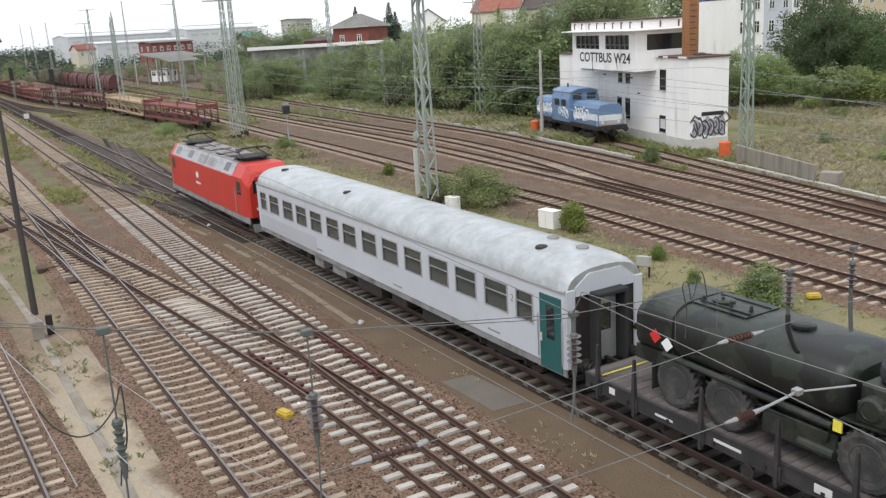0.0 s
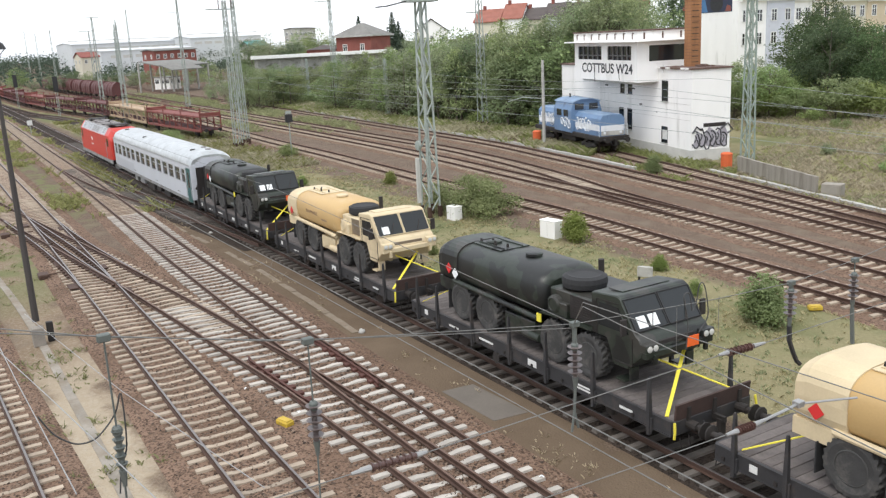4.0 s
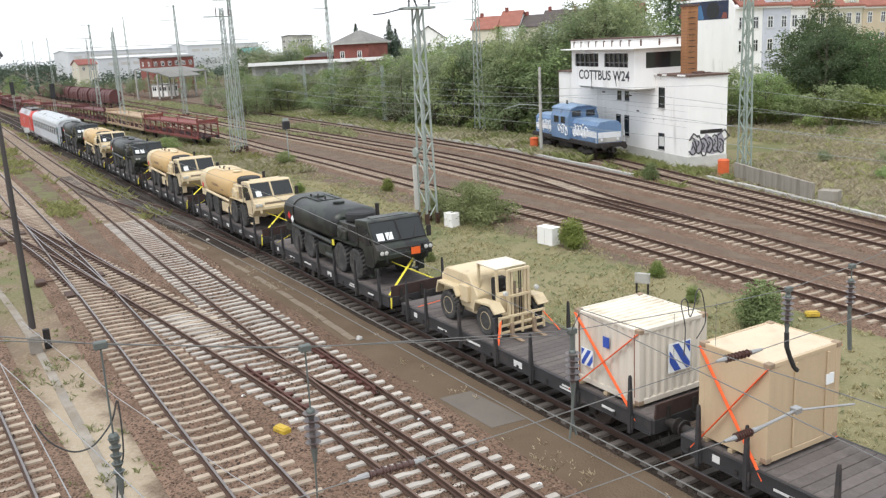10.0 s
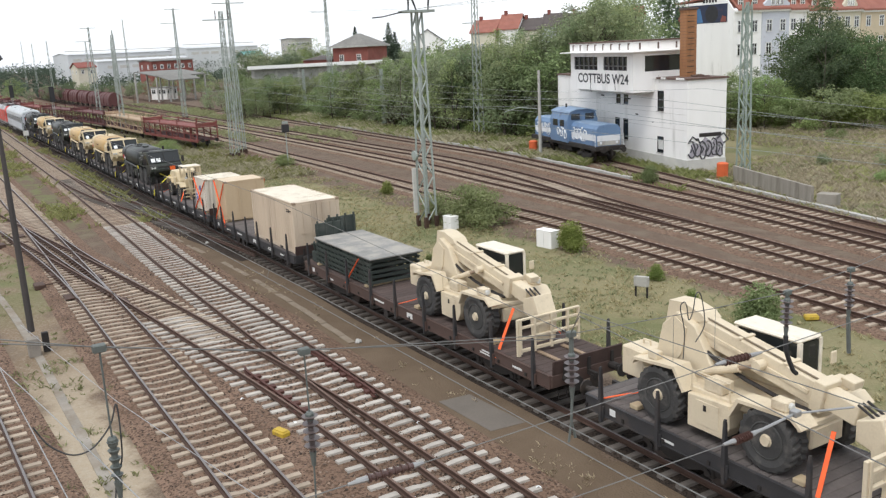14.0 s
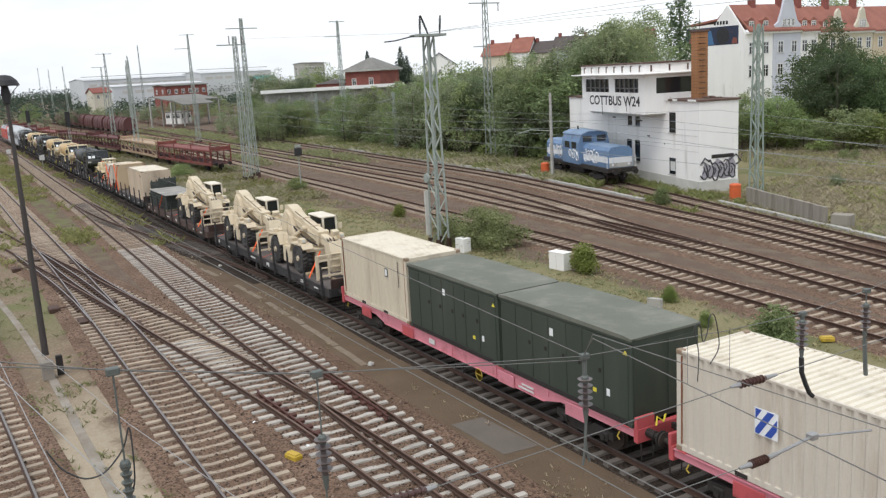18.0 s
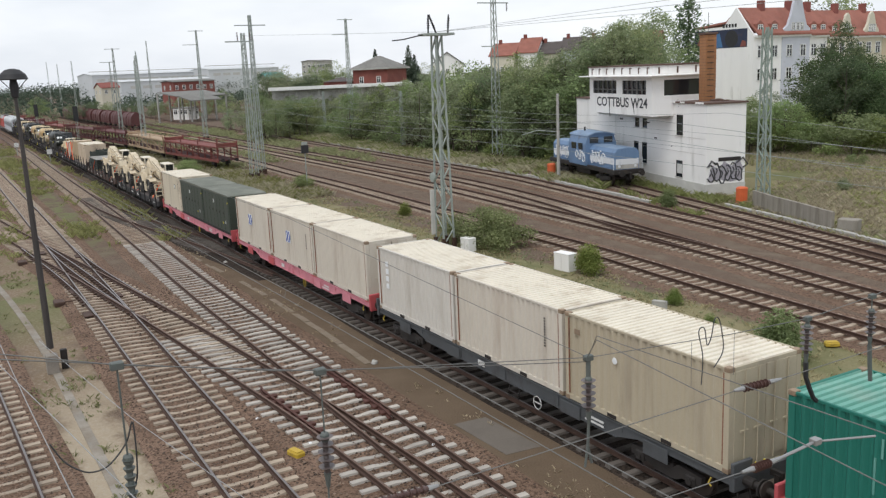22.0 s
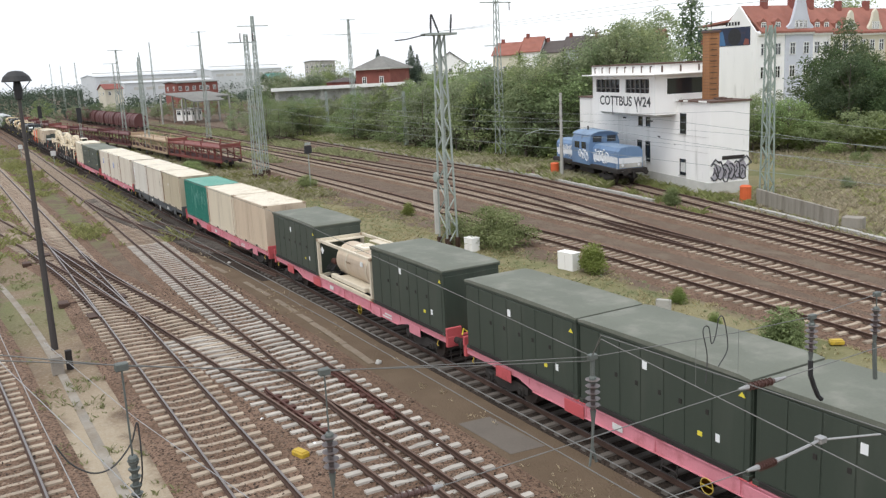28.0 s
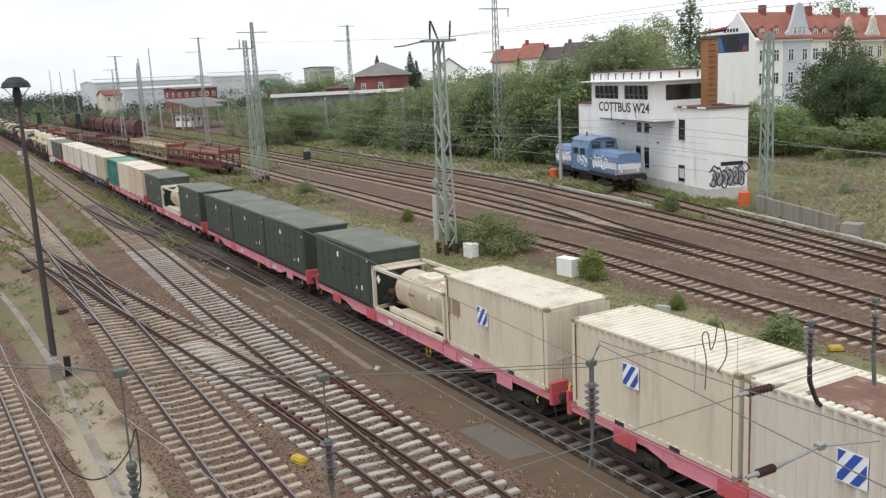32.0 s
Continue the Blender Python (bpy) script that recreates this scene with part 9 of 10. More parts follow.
def set_plant(kind, k, x, y, h, wide=1.0):
    src = KINDS[kind][k % len(KINDS[kind])]
    s = h / KIND_H[kind]
    m = Matrix.Translation((x, y, ground_z(x, y))) @ Matrix.Rotation(rt_.random() * 6.283, 4, "Z") @ Matrix.Diagonal((s * wide, s * wide, s, 1))
    if src.name not in used:
        used.add(src.name)
        src.matrix_basis = m
        return src
    return copy_thing(src, m @ Matrix.Diagonal((1 / src.scale.x, 1 / src.scale.y, 1 / src.scale.z, 1)))


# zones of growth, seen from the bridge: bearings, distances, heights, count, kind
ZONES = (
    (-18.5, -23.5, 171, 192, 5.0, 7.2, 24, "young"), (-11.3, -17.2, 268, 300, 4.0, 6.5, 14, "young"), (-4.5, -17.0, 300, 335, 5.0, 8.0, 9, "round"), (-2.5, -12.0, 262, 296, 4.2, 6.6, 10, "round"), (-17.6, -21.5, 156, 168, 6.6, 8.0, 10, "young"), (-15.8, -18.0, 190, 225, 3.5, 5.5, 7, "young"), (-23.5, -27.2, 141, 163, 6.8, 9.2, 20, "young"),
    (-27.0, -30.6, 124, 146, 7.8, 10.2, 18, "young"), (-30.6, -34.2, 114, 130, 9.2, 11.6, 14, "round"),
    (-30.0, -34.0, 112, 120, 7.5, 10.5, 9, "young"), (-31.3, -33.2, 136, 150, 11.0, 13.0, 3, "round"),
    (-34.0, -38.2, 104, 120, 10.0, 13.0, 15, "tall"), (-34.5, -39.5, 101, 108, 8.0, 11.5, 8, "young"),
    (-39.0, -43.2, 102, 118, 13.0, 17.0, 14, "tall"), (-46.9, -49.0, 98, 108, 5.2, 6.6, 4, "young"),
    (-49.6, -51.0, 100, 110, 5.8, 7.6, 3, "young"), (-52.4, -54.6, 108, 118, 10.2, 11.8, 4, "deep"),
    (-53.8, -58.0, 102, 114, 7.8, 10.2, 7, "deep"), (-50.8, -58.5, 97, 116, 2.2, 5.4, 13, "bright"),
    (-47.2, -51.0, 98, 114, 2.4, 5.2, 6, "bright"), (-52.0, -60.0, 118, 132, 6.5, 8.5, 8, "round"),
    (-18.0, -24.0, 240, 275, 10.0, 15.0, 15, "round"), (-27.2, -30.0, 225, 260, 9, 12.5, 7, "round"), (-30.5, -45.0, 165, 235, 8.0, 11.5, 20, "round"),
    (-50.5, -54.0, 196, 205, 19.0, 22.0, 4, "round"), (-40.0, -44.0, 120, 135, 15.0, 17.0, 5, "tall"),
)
i_plant = 0
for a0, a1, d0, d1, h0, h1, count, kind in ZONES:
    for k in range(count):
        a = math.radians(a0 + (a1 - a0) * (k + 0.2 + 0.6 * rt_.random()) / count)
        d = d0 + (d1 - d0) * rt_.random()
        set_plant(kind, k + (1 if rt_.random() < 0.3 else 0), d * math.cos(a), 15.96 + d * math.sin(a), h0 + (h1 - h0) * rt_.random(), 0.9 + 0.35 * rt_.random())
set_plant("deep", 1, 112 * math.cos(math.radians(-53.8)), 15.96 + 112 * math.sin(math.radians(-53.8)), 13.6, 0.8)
set_plant("poplar", 0, 97.3, -81.9, 21.5)
for x, y, h in ((209, -93.5, 17.4), (212.6, -85.6, 17.0), (216, -99, 15.0)):
    set_plant("conifer", 0, x, y, h)
EDGE = spline([(60, -46), (75, -43.5), (90, -43.2), (112, -42.8), (140, -46), (160, -47.5), (185, -49)])
for k in range(26):
    x = 74 + k * 4.1 + rt_.random() * 1.5
    set_plant("bush", int(rt_.random() * 3), x, EDGE(x) - 0.4 - 2.6 * rt_.random(), 0.9 + 2.0 * rt_.random(), 0.9 + 0.5 * rt_.random())
for x, y, h in ((58, -62, 1.9), (52, -58, 1.2), (44, -45, 1.0), (39, -47, 1.5), (36, -41, 0.9)):
    set_plant("bush", int(x), x, y, h)

big = plant("yard_bush", "large bright green bush on the weedy strip", "bush", 81, 2.4, 2.5, "shrub", m_leaf_yard, 0.10, 40, 1500, "bushes on the weedy strip")
big.matrix_basis = Matrix.Translation((46.2, -13.3, -0.3)) @ Matrix.Diagonal((1.5, 1.15, 1.02, 1))
shrub = plant("yard_shrub", "upright bright green shrub on the weedy strip", "bush", 82, 2.0, 0.55, "shrub", m_leaf_bright, 0.085, 24, 1900, "bushes on the weedy strip")
shrub.matrix_basis = Matrix.Translation((20.7, -9.7, -0.3))
for x, y, s in ((35.6, -12.9, 0.85), (59.9, -14.4, 0.55), (28.5, -12.0, 0.4), (48.8, -31.2, 0.75), (24.8, -10.4, 0.35), (38.2, -5.6, 0.3), (64.5, -9.0, 0.45)):
    copy_thing(shrub, Matrix.Translation((x, y, -0.3)) @ Matrix.Rotation(x * 3, 4, "Z") @ Matrix.Diagonal((s, s, s, 1)))
for x, y, s in ((84, -15.2, 0.5), (108, -9.5, 0.7)):
    copy_thing(big, Matrix.Translation((x, y, -0.3)) @ Matrix.Rotation(x, 4, "Z") @ Matrix.Diagonal((s / 1.5, s / 1.15, s, 1)))

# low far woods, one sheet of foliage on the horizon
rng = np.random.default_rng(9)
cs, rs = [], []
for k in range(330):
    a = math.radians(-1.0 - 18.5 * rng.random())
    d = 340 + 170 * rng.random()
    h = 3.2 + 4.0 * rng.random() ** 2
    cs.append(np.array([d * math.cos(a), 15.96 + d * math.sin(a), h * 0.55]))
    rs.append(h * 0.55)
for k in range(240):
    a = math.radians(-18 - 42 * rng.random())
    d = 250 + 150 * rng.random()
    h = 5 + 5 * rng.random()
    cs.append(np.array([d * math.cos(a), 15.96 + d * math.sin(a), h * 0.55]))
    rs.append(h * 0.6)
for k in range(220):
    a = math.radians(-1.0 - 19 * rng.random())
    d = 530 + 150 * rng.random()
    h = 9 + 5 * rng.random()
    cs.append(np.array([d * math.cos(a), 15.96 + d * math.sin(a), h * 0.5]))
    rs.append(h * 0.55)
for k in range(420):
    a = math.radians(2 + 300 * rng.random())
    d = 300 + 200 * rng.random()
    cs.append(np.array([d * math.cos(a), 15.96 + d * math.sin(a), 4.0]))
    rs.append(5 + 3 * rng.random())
v, f = blob_cloud(rng, cs, rs, 7.5, 0.85)
v[:, 2] = np.maximum(v[:, 2], -0.2)
tagged(new("far_woods", mesh_of("far_woods", v, f, m_needle)), "low dark green woods on the horizon beyond the yard", "woods", kind="stuff")


# ---- grass ----
def grass(label, mat, spots, blade, seed, name="grass"):
    """Tufts of bent blades at points of the plan."""
    r = np.random.default_rng(seed)
    n = len(spots)
    per = 5
    base = np.repeat(spots, per, 0) + r.normal(size=(n * per, 2)) * 0.06
    z = np.repeat(np.array([ground_z(x, y) for x, y in spots]), per) - 0.02
    a = r.random(n * per) * 6.283
    tall = np.repeat(blade * (0.5 + r.random(n)), per) * (0.6 + 0.6 * r.random(n * per))
    w = 0.012 + 0.016 * r.random(n * per)
    lean = tall * (0.6 + 0.7 * r.random(n * per))
    dx, dy = np.cos(a), np.sin(a)
    p = np.zeros((n * per, 4, 3))
    for k, (q, ww, up) in enumerate(((0, 1, 0), (0, -1, 0), (0.35, -0.8, 0.6), (1, 0, 0.92))):
        p[:, k, 0] = base[:, 0] + dx * lean * q - dy * w * ww
        p[:, k, 1] = base[:, 1] + dy * lean * q + dx * w * ww
        p[:, k, 2] = z + tall * up
    i = np.arange(n * per)[:, None] * 4
    f = np.concatenate([i + np.array([[0, 1, 2]]), i + np.array([[0, 2, 3]])], 0)
    return tagged(new(name, mesh_of(name, p.reshape(-1, 3), f, mat)), label, "grass", kind="stuff")


def patchy(seed, n, x0, x1, y0, y1, scale=0.25, cut=0.0, ok=None):
    """Random points gathered in patches."""
    r = random.Random(seed)
    out = []
    for _ in range(n * 6):
        x, y = x0 + (x1 - x0) * r.random(), y0 + (y1 - y0) * r.random()
        if noise.noise((x * scale, y * scale, seed)) + 0.5 * noise.noise((x * scale * 4, y * scale * 4, seed + 3)) > cut + (r.random() - 0.5) * 0.5 and (ok is None or ok(x, y)):
            out.append((x, y))
        if len(out) >= n:
            break
    return np.array(out)


g_side = LINES["grass_side"]
strip = lambda x, y: y > g_side(x) + 1.9
grass("dry olive grass on the strip between the tracks", m_grass_dry, patchy(1, 7000, -2, 75, -15, -2.6, 0.3, -0.1, strip), 0.12, 1)
grass("green weeds on the strip between the tracks", m_grass_green, patchy(2, 4600, -2, 75, -15, -2.8, 0.3, -0.05, strip), 0.11, 2)
grass("sparse grass on the far part of the strip", m_grass_dry, patchy(3, 5200, 75, 150, -15, -2.8, 0.16, -0.1, strip), 0.42, 3)
grass("green weeds on the far part of the strip", m_grass_green, patchy(4, 4200, 75, 160, -15, -2.8, 0.16, 0.0, strip), 0.42, 4)
beyond = lambda x, y: y < -34.5 - 0.27 * (x - 50.2) and not (50 < x < 72 and y > -50 - 0.27 * (x - 50.2))
grass("tall dry meadow grass beside the tower", m_grass_dry, patchy(5, 15000, 20, 80, -80, -26, 0.15, -0.4, beyond), 0.28, 5)
grass("green meadow grass beside the tower", m_grass_green, patchy(6, 6000, 20, 80, -80, -26, 0.2, 0.0, beyond), 0.27, 6)
k_side = LINES["kerb_side"]
verge = lambda x, y: EDGE(x) + 0.5 < y < k_side(x) - 1.8
grass("pale green verge in front of the wood", m_grass_green, patchy(7, 6000, 60, 185, -50, -34, 0.12, -0.3, verge), 0.55, 7)
grass("dry verge in front of the wood", m_grass_dry, patchy(8, 4500, 60, 185, -50, -34, 0.2, -0.05, verge), 0.55, 8)
between = lambda x, y: all(abs(y - LINES[k](x)) > 1.3 for k in ("polished", "rusty", "train", "bridge_side"))
grass("weeds among the tracks far down the yard", m_grass_green, patchy(9, 4200, 62, 200, 1.6, 22, 0.16, 0.12, between), 0.4, 9)
grass("weeds between the far sidings", m_grass_green, patchy(10, 4200, 100, 240, -40, -14, 0.12, 0.1, lambda x, y: all(abs(y - LINES[k](x)) > 1.6 for k in ("grass_side", "middle", "middle_branch", "kerb_side"))), 0.5, 10)
grass("sparse dry weeds beside the path", m_grass_green, patchy(11, 900, 22, 62, 11.6, 26, 0.4, 0.2, lambda x, y: abs(y - LINES["bridge_side"](x)) > 1.7), 0.16, 11)
grass("tufts of grass beside the train's track", m_grass_dry, patchy(12, 260, 2, 60, 1.8, 3.8, 0.5, 0.3), 0.09, 12)
grass("weeds at the foot of the tower", m_grass_green, patchy(13, 1700, 44, 84, -45, -26, 0.3, 0.0, lambda x, y: 1.1 < LINES["tower_side"](x) - y < 3.5 or 1.2 < y - LINES["tower_side"](x) < 2.6), 0.42, 13)


# ---- the blue shunter in front of the tower ----
m_shunter = surface("faded_blue_paint", (0.135, 0.225, 0.37), 0.5, 0, 0.14, 0.8, 25, 0.08, (0.05, 0.07, 0.11), 0.25, 1.2, streak=True)
m_shunter_roof = surface("pale_blue_roof", (0.21, 0.30, 0.43), 0.6, 0, 0.15, 0.8, 25, 0.1, (0.12, 0.15, 0.2), 0.3)
m_paint_white = surface("white_graffiti_paint", (0.72, 0.74, 0.76), 0.6, 0, 0.08, 1.0, 30, 0.05, (0.45, 0.5, 0.56), 0.2)


def shunter():
    y0 = LINES["tower_side"](65.2)
    head = math.atan((LINES["tower_side"](66) - LINES["tower_side"](64.4)) / 1.6)
    t = thing("shunting_locomotive", "faded blue diesel shunter with white graffiti, parked by the tower", "locomotive", m=Matrix.Translation((65.4, y0, 0)) @ Matrix.Rotation(head, 4, "Z") @ Matrix.Diagonal((1.1, 1.1, 1.12, 1)))
    part("underframe", box(B(), -6.75, 6.75, -1.3, 1.3, 0.95, 1.3, 0.03), m_under, t)

    def hood(name, x0, x1, w, z1):
        bm = B()
        rings = [[(x, -w, 1.3), (x, w, 1.3), (x, w, z1 - 0.35), (x, w - 0.22, z1 - 0.08), (x, 0, z1), (x, -w + 0.22, z1 - 0.08), (x, -w, z1 - 0.35)] for x in (x0, x1)]
        loft(bm, rings)
        ob = part(name, bm, m_shunter, t)
        part("hood_top", prism(B(), [(-w + 0.2, z1 - 0.07), (w - 0.2, z1 - 0.07), (w - 0.24, z1 - 0.03), (0, z1 + 0.03), (-w + 0.24, z1 - 0.03)], x0 + 0.05, x1 - 0.05, "x"), m_shunter_roof, ob)
        n = max(2, int((x1 - x0) / 0.9))
        for k in range(n):
            xa = x0 + 0.1 + (x1 - x0 - 0.2) * k / n
            for s in (-1, 1):
                part("hood_door", box(B(), xa + 0.04, xa + (x1 - x0 - 0.2) / n - 0.04, s * w - 0.012 if s < 0 else w - 0.01, s * w + 0.012 if s > 0 else -w + 0.01, 1.42, z1 - 0.45, 0.01), m_shunter, ob)
        return ob
    front = hood("front_hood", -6.4, -1.6, 1.05, 2.95)
    hood("rear_hood", 2.0, 6.4, 1.05, 2.95)
    bm = B()
    prof = [(-1.4, 1.2), (1.4, 1.2), (1.42, 3.0), (1.18, 3.72), (0.6, 3.9), (-0.6, 3.9), (-1.18, 3.72), (-1.42, 3.0)]
    prism(bm, prof, -1.6, 2.0, "x", 0.03)
    cab = part("cab", bm, m_shunter, t)
    part("cab_roof", prism(B(), [(-1.28, 3.64), (-1.16, 3.76), (-0.6, 3.94), (0.6, 3.94), (1.16, 3.76), (1.28, 3.64), (1.2, 3.62), (0.6, 3.88), (-0.6, 3.88), (-1.2, 3.62)], -1.75, 2.15, "x"), m_shunter_roof, cab)
    for s in (-1, 1):
        for xa, xb in ((-1.0, -0.1), (0.35, 1.35)):
            part("cab_window", box(B(), xa, xb, *sorted((s * 1.40, s * 1.435)), 2.5, 3.05, 0.01), m_dark_glass, cab)
        for q, x in ((-1, -1.61), (1, 2.01)):
            part("cab_window", box(B(), x - 0.012, x + 0.012, *sorted((s * 0.25, s * 1.05)), 3.05, 3.55, 0.008), m_dark_glass, cab)
    # white band and lettering along the hoods, pale front
    for xa, xb in ((-6.3, -1.7), (2.1, 6.3)):
        part("white_band", box(B(), xa, xb, 1.062, 1.072, 1.68, 2.12), m_paint_white, t)
    part("white_band", box(B(), -6.415, -6.4, -1.0, 1.0, 1.68, 2.12), m_paint_white, t)
    part("front_panel", box(B(), -6.425, -6.405, -0.98, 0.98, 1.34, 1.67), m_concrete, t, "sanded grey front panel")
    for y in (-0.7, 0.7):
        part("headlamp", lathe(B(), [(0.02, 0), (0.11, 0.01), (0.11, 0.06), (0.02, 0.06)], (-6.48, y, 1.55), 10, "x"), m_paint_white, t)
    r = random.Random(3)
    for xa, xb, z0, z1 in ((-4.6, -1.9, 1.45, 2.65), (-1.4, 0.4, 1.6, 2.4), (2.2, 4.2, 1.5, 2.6), (4.5, 5.9, 1.5, 2.5)):
        y = 1.436 if -1.6 < xa < 2.0 else 1.078
        for k in range(5):
            xc, zc, wide, tall, a = xa + (xb - xa) * (k + 0.5) / 5, (z0 + z1) / 2 + 0.12 * r.uniform(-1, 1), (xb - xa) / 9 * r.uniform(0.8, 1.2), (z1 - z0) * r.uniform(0.3, 0.48), r.random() * 6.28
            sweep = r.choice((0.5, 0.62, 0.78))
            pts = [(xc + wide * math.cos(a + q * sweep) + 0.25 * wide * math.sin(1.7 * q + k), y + 0.003 * (k % 2), zc + tall * math.sin(a + q * sweep)) for q in range(8)]
            part("graffiti_stroke", tube(B(), pts, 0.048, 4), m_paint_white, t)
    for s in (-1, 1):
        part("handrail", tube(B(), [(-6.55, s * 1.25, 1.3), (-6.55, s * 1.25, 2.2), (-1.7, s * 1.25, 2.25)], 0.02, 5), m_paint_white, t)
        part("tank", box(B(), -1.4, 1.4, s * 0.55 - 0.4, s * 0.55 + 0.4, 0.45, 0.95, 0.05), m_under, t)
    for x in (-4.2, 4.2):
        bogie(t, x)
    for s in (-1, 1):
        buffers(t, 6.75 * s, s)
    part("exhaust", rod(B(), (1.0, 0.3, 3.9), (1.0, 0.3, 4.25), 0.08, 0.08, 8), m_under, t)
    return t


shunter()

# ---- stored wagons ----
m_wagon_red = surface("faded_wagon_red", (0.20, 0.055, 0.045), 0.75, 0, 0.22, 0.7, 20, 0.15, (0.09, 0.05, 0.04), 0.35, 0.8)
m_wagon_dark = surface("dark_wagon_red", (0.115, 0.035, 0.032), 0.75, 0, 0.22, 0.7, 20, 0.15, (0.05, 0.03, 0.03), 0.35, 0.8)
m_wagon_tan = surface("tan_wagon_paint", (0.40, 0.29, 0.19), 0.75, 0, 0.18, 0.7, 20, 0.15, (0.25, 0.15, 0.09), 0.3, 0.8)
m_hood = surface("dark_red_hood", (0.10, 0.032, 0.03), 0.6, 0, 0.2, 0.5, 15, 0.15, (0.07, 0.03, 0.03), 0.3, 0.6, streak=True)


def running_gear(t, half):
    for x in (-half + 2.6, half - 2.6):
        for s in (-1, 1):
            part("wheel", lathe(B(), [(0.05, -0.06), (0.46, -0.06), (0.49, -0.03), (0.46, 0.05), (0.05, 0.06)], (x, s * 0.75, 0.46), 14), m_under, t)
            part("axle_guard", box(B(), x - 0.5, x + 0.5, *sorted((s * 0.95, s * 1.05)), 0.35, 0.85, 0.03), m_under, t)
    for s in (-1, 1):
        buffers(t, half * s, s)


def car_carrier(paint, label, half):
    """An open two-deck wagon: lower deck, posts, upper deck with rails."""
    t = thing("car_carrier_wagon", label, "wagon", "stored two-deck wagons")
    for s in (-1, 1):
        part("sill", box(B(), -half, half, *sorted((s * 1.22, s * 1.34)), 0.8, 1.12, 0.02), paint, t)
        n = 9
        for k in range(n + 1):
            x = -half + 0.15 + (2 * half - 0.3) * k / n
            part("post", bar(B(), (x, s * 1.28, 1.0), (x, s * 1.28, 3.3 if k % 3 == 0 else 2.75), 0.12), paint, t)
        part("deck_edge", box(B(), -half, half, *sorted((s * 1.2, s * 1.38)), 2.5, 2.72, 0.02), paint, t)
        part("top_rail", bar(B(), (-half, s * 1.3, 3.15), (half, s * 1.3, 3.15), 0.08), paint, t)
        part("middle_rail", bar(B(), (-half, s * 1.3, 1.75), (half, s * 1.3, 1.75), 0.07), paint, t)
        for k in range(3):
            xa = -half + 2 * half * k / 3
            part("brace", bar(B(), (xa + 0.3, s * 1.26, 1.1), (xa + 2 * half / 3 - 0.3, s * 1.26, 2.55), 0.09), paint, t)
    part("lower_deck", box(B(), -half, half, -1.25, 1.25, 0.95, 1.05), m_wagon_dark, t)
    part("upper_deck", box(B(), -half, half, -1.2, 1.2, 2.58, 2.66), paint, t)
    for s in (-1, 1):
        part("end_frame", box(B(), *sorted((s * half, s * (half - 0.1))), -1.25, 1.25, 2.7, 3.1, 0.02), paint, t)
    running_gear(t, half)
    return t


def hood_wagon(label, half=6.2):
    t = thing("hood_wagon", label, "wagon", "stored hood wagons")
    part("underframe", box(B(), -half, half, -1.3, 1.3, 0.85, 1.2, 0.03), m_wagon_dark, t)
    for k in range(4):
        xa, xb = -half + 0.2 + (2 * half - 0.4) * k / 4, -half + 0.2 + (2 * half - 0.4) * (k + 1) / 4
        g = 0.05 * (k % 2)
        arch = [(1.42 - g) * math.cos(math.pi * j / 12) for j in range(13)]
        rise = [2.2 + (1.75 - g) * math.sin(math.pi * j / 12) for j in range(13)]
        part("hood", prism(B(), [(1.42 - g, 1.2)] + list(zip(arch, rise)) + [(-1.42 + g, 1.2)], xa, xb, "x"), m_hood, t)
    for k in range(5):
        x = -half + 0.2 + (2 * half - 0.4) * k / 4
        pts = [(x, 1.47 * math.cos(math.pi * j / 10), 2.2 + 1.8 * math.sin(math.pi * j / 10)) for j in range(11)]
        part("rib", tube(B(), [(x, 1.47, 1.2)] + pts + [(x, -1.47, 1.2)], 0.045, 4), m_wagon_dark, t)
    running_gear(t, half)
    return t


def stand(t, key, x):
    d = math.atan((LINES[key](x + 1) - LINES[key](x - 1)) / 2)
    return Matrix.Translation((x, LINES[key](x), 0)) @ Matrix.Rotation(d, 4, "Z")


red_carrier = car_carrier(m_wagon_red, "faded red open two-deck wagon stored on a siding", 10.2)
red_carrier.matrix_basis = stand(red_carrier, "wagon_row", 116.2)
tan_carrier = car_carrier(m_wagon_tan, "tan open two-deck wagon stored on a siding", 11.6)
tan_carrier.matrix_basis = stand(tan_carrier, "wagon_row", 138.9)
dark_carrier = car_carrier(m_wagon_dark, "dark red open two-deck wagon stored on a siding", 10.2)
dark_carrier.matrix_basis = stand(dark_carrier, "wagon_row", 162)
for k in range(6):
    x = 183.6 + 21.6 * k
    copy_thing((dark_carrier, red_carrier, dark_carrier)[k % 3], stand(None, "wagon_row", x))
hw = hood_wagon("dark red wagon with round telescopic hoods, stored")
hw.matrix_basis = stand(hw, "wagon_row_far", 222)
for k in range(7):
    copy_thing(hw, stand(None, "wagon_row_far", 235.9 + 13.9 * k))

# ---- buildings beyond the yard ----
m_brick = surface("red_brick", (0.23, 0.078, 0.062), 0.85, 0, 0.2, 0.5, 14, 0.3, (0.2, 0.05, 0.04), 0.25, 0.8)
m_roof_grey = surface("grey_roofing", (0.20, 0.195, 0.18), 0.9, 0, 0.18, 0.4, 10, 0.3, (0.12, 0.12, 0.11), 0.3)
m_roof_red = surface("red_roof_tiles", (0.29, 0.115, 0.085), 0.85, 0, 0.2, 0.5, 9, 0.4, (0.26, 0.09, 0.06), 0.3, 0.7)
m_roof_dark = surface("dark_roof_tiles", (0.09, 0.075, 0.07), 0.85, 0, 0.2, 0.5, 9, 0.4)
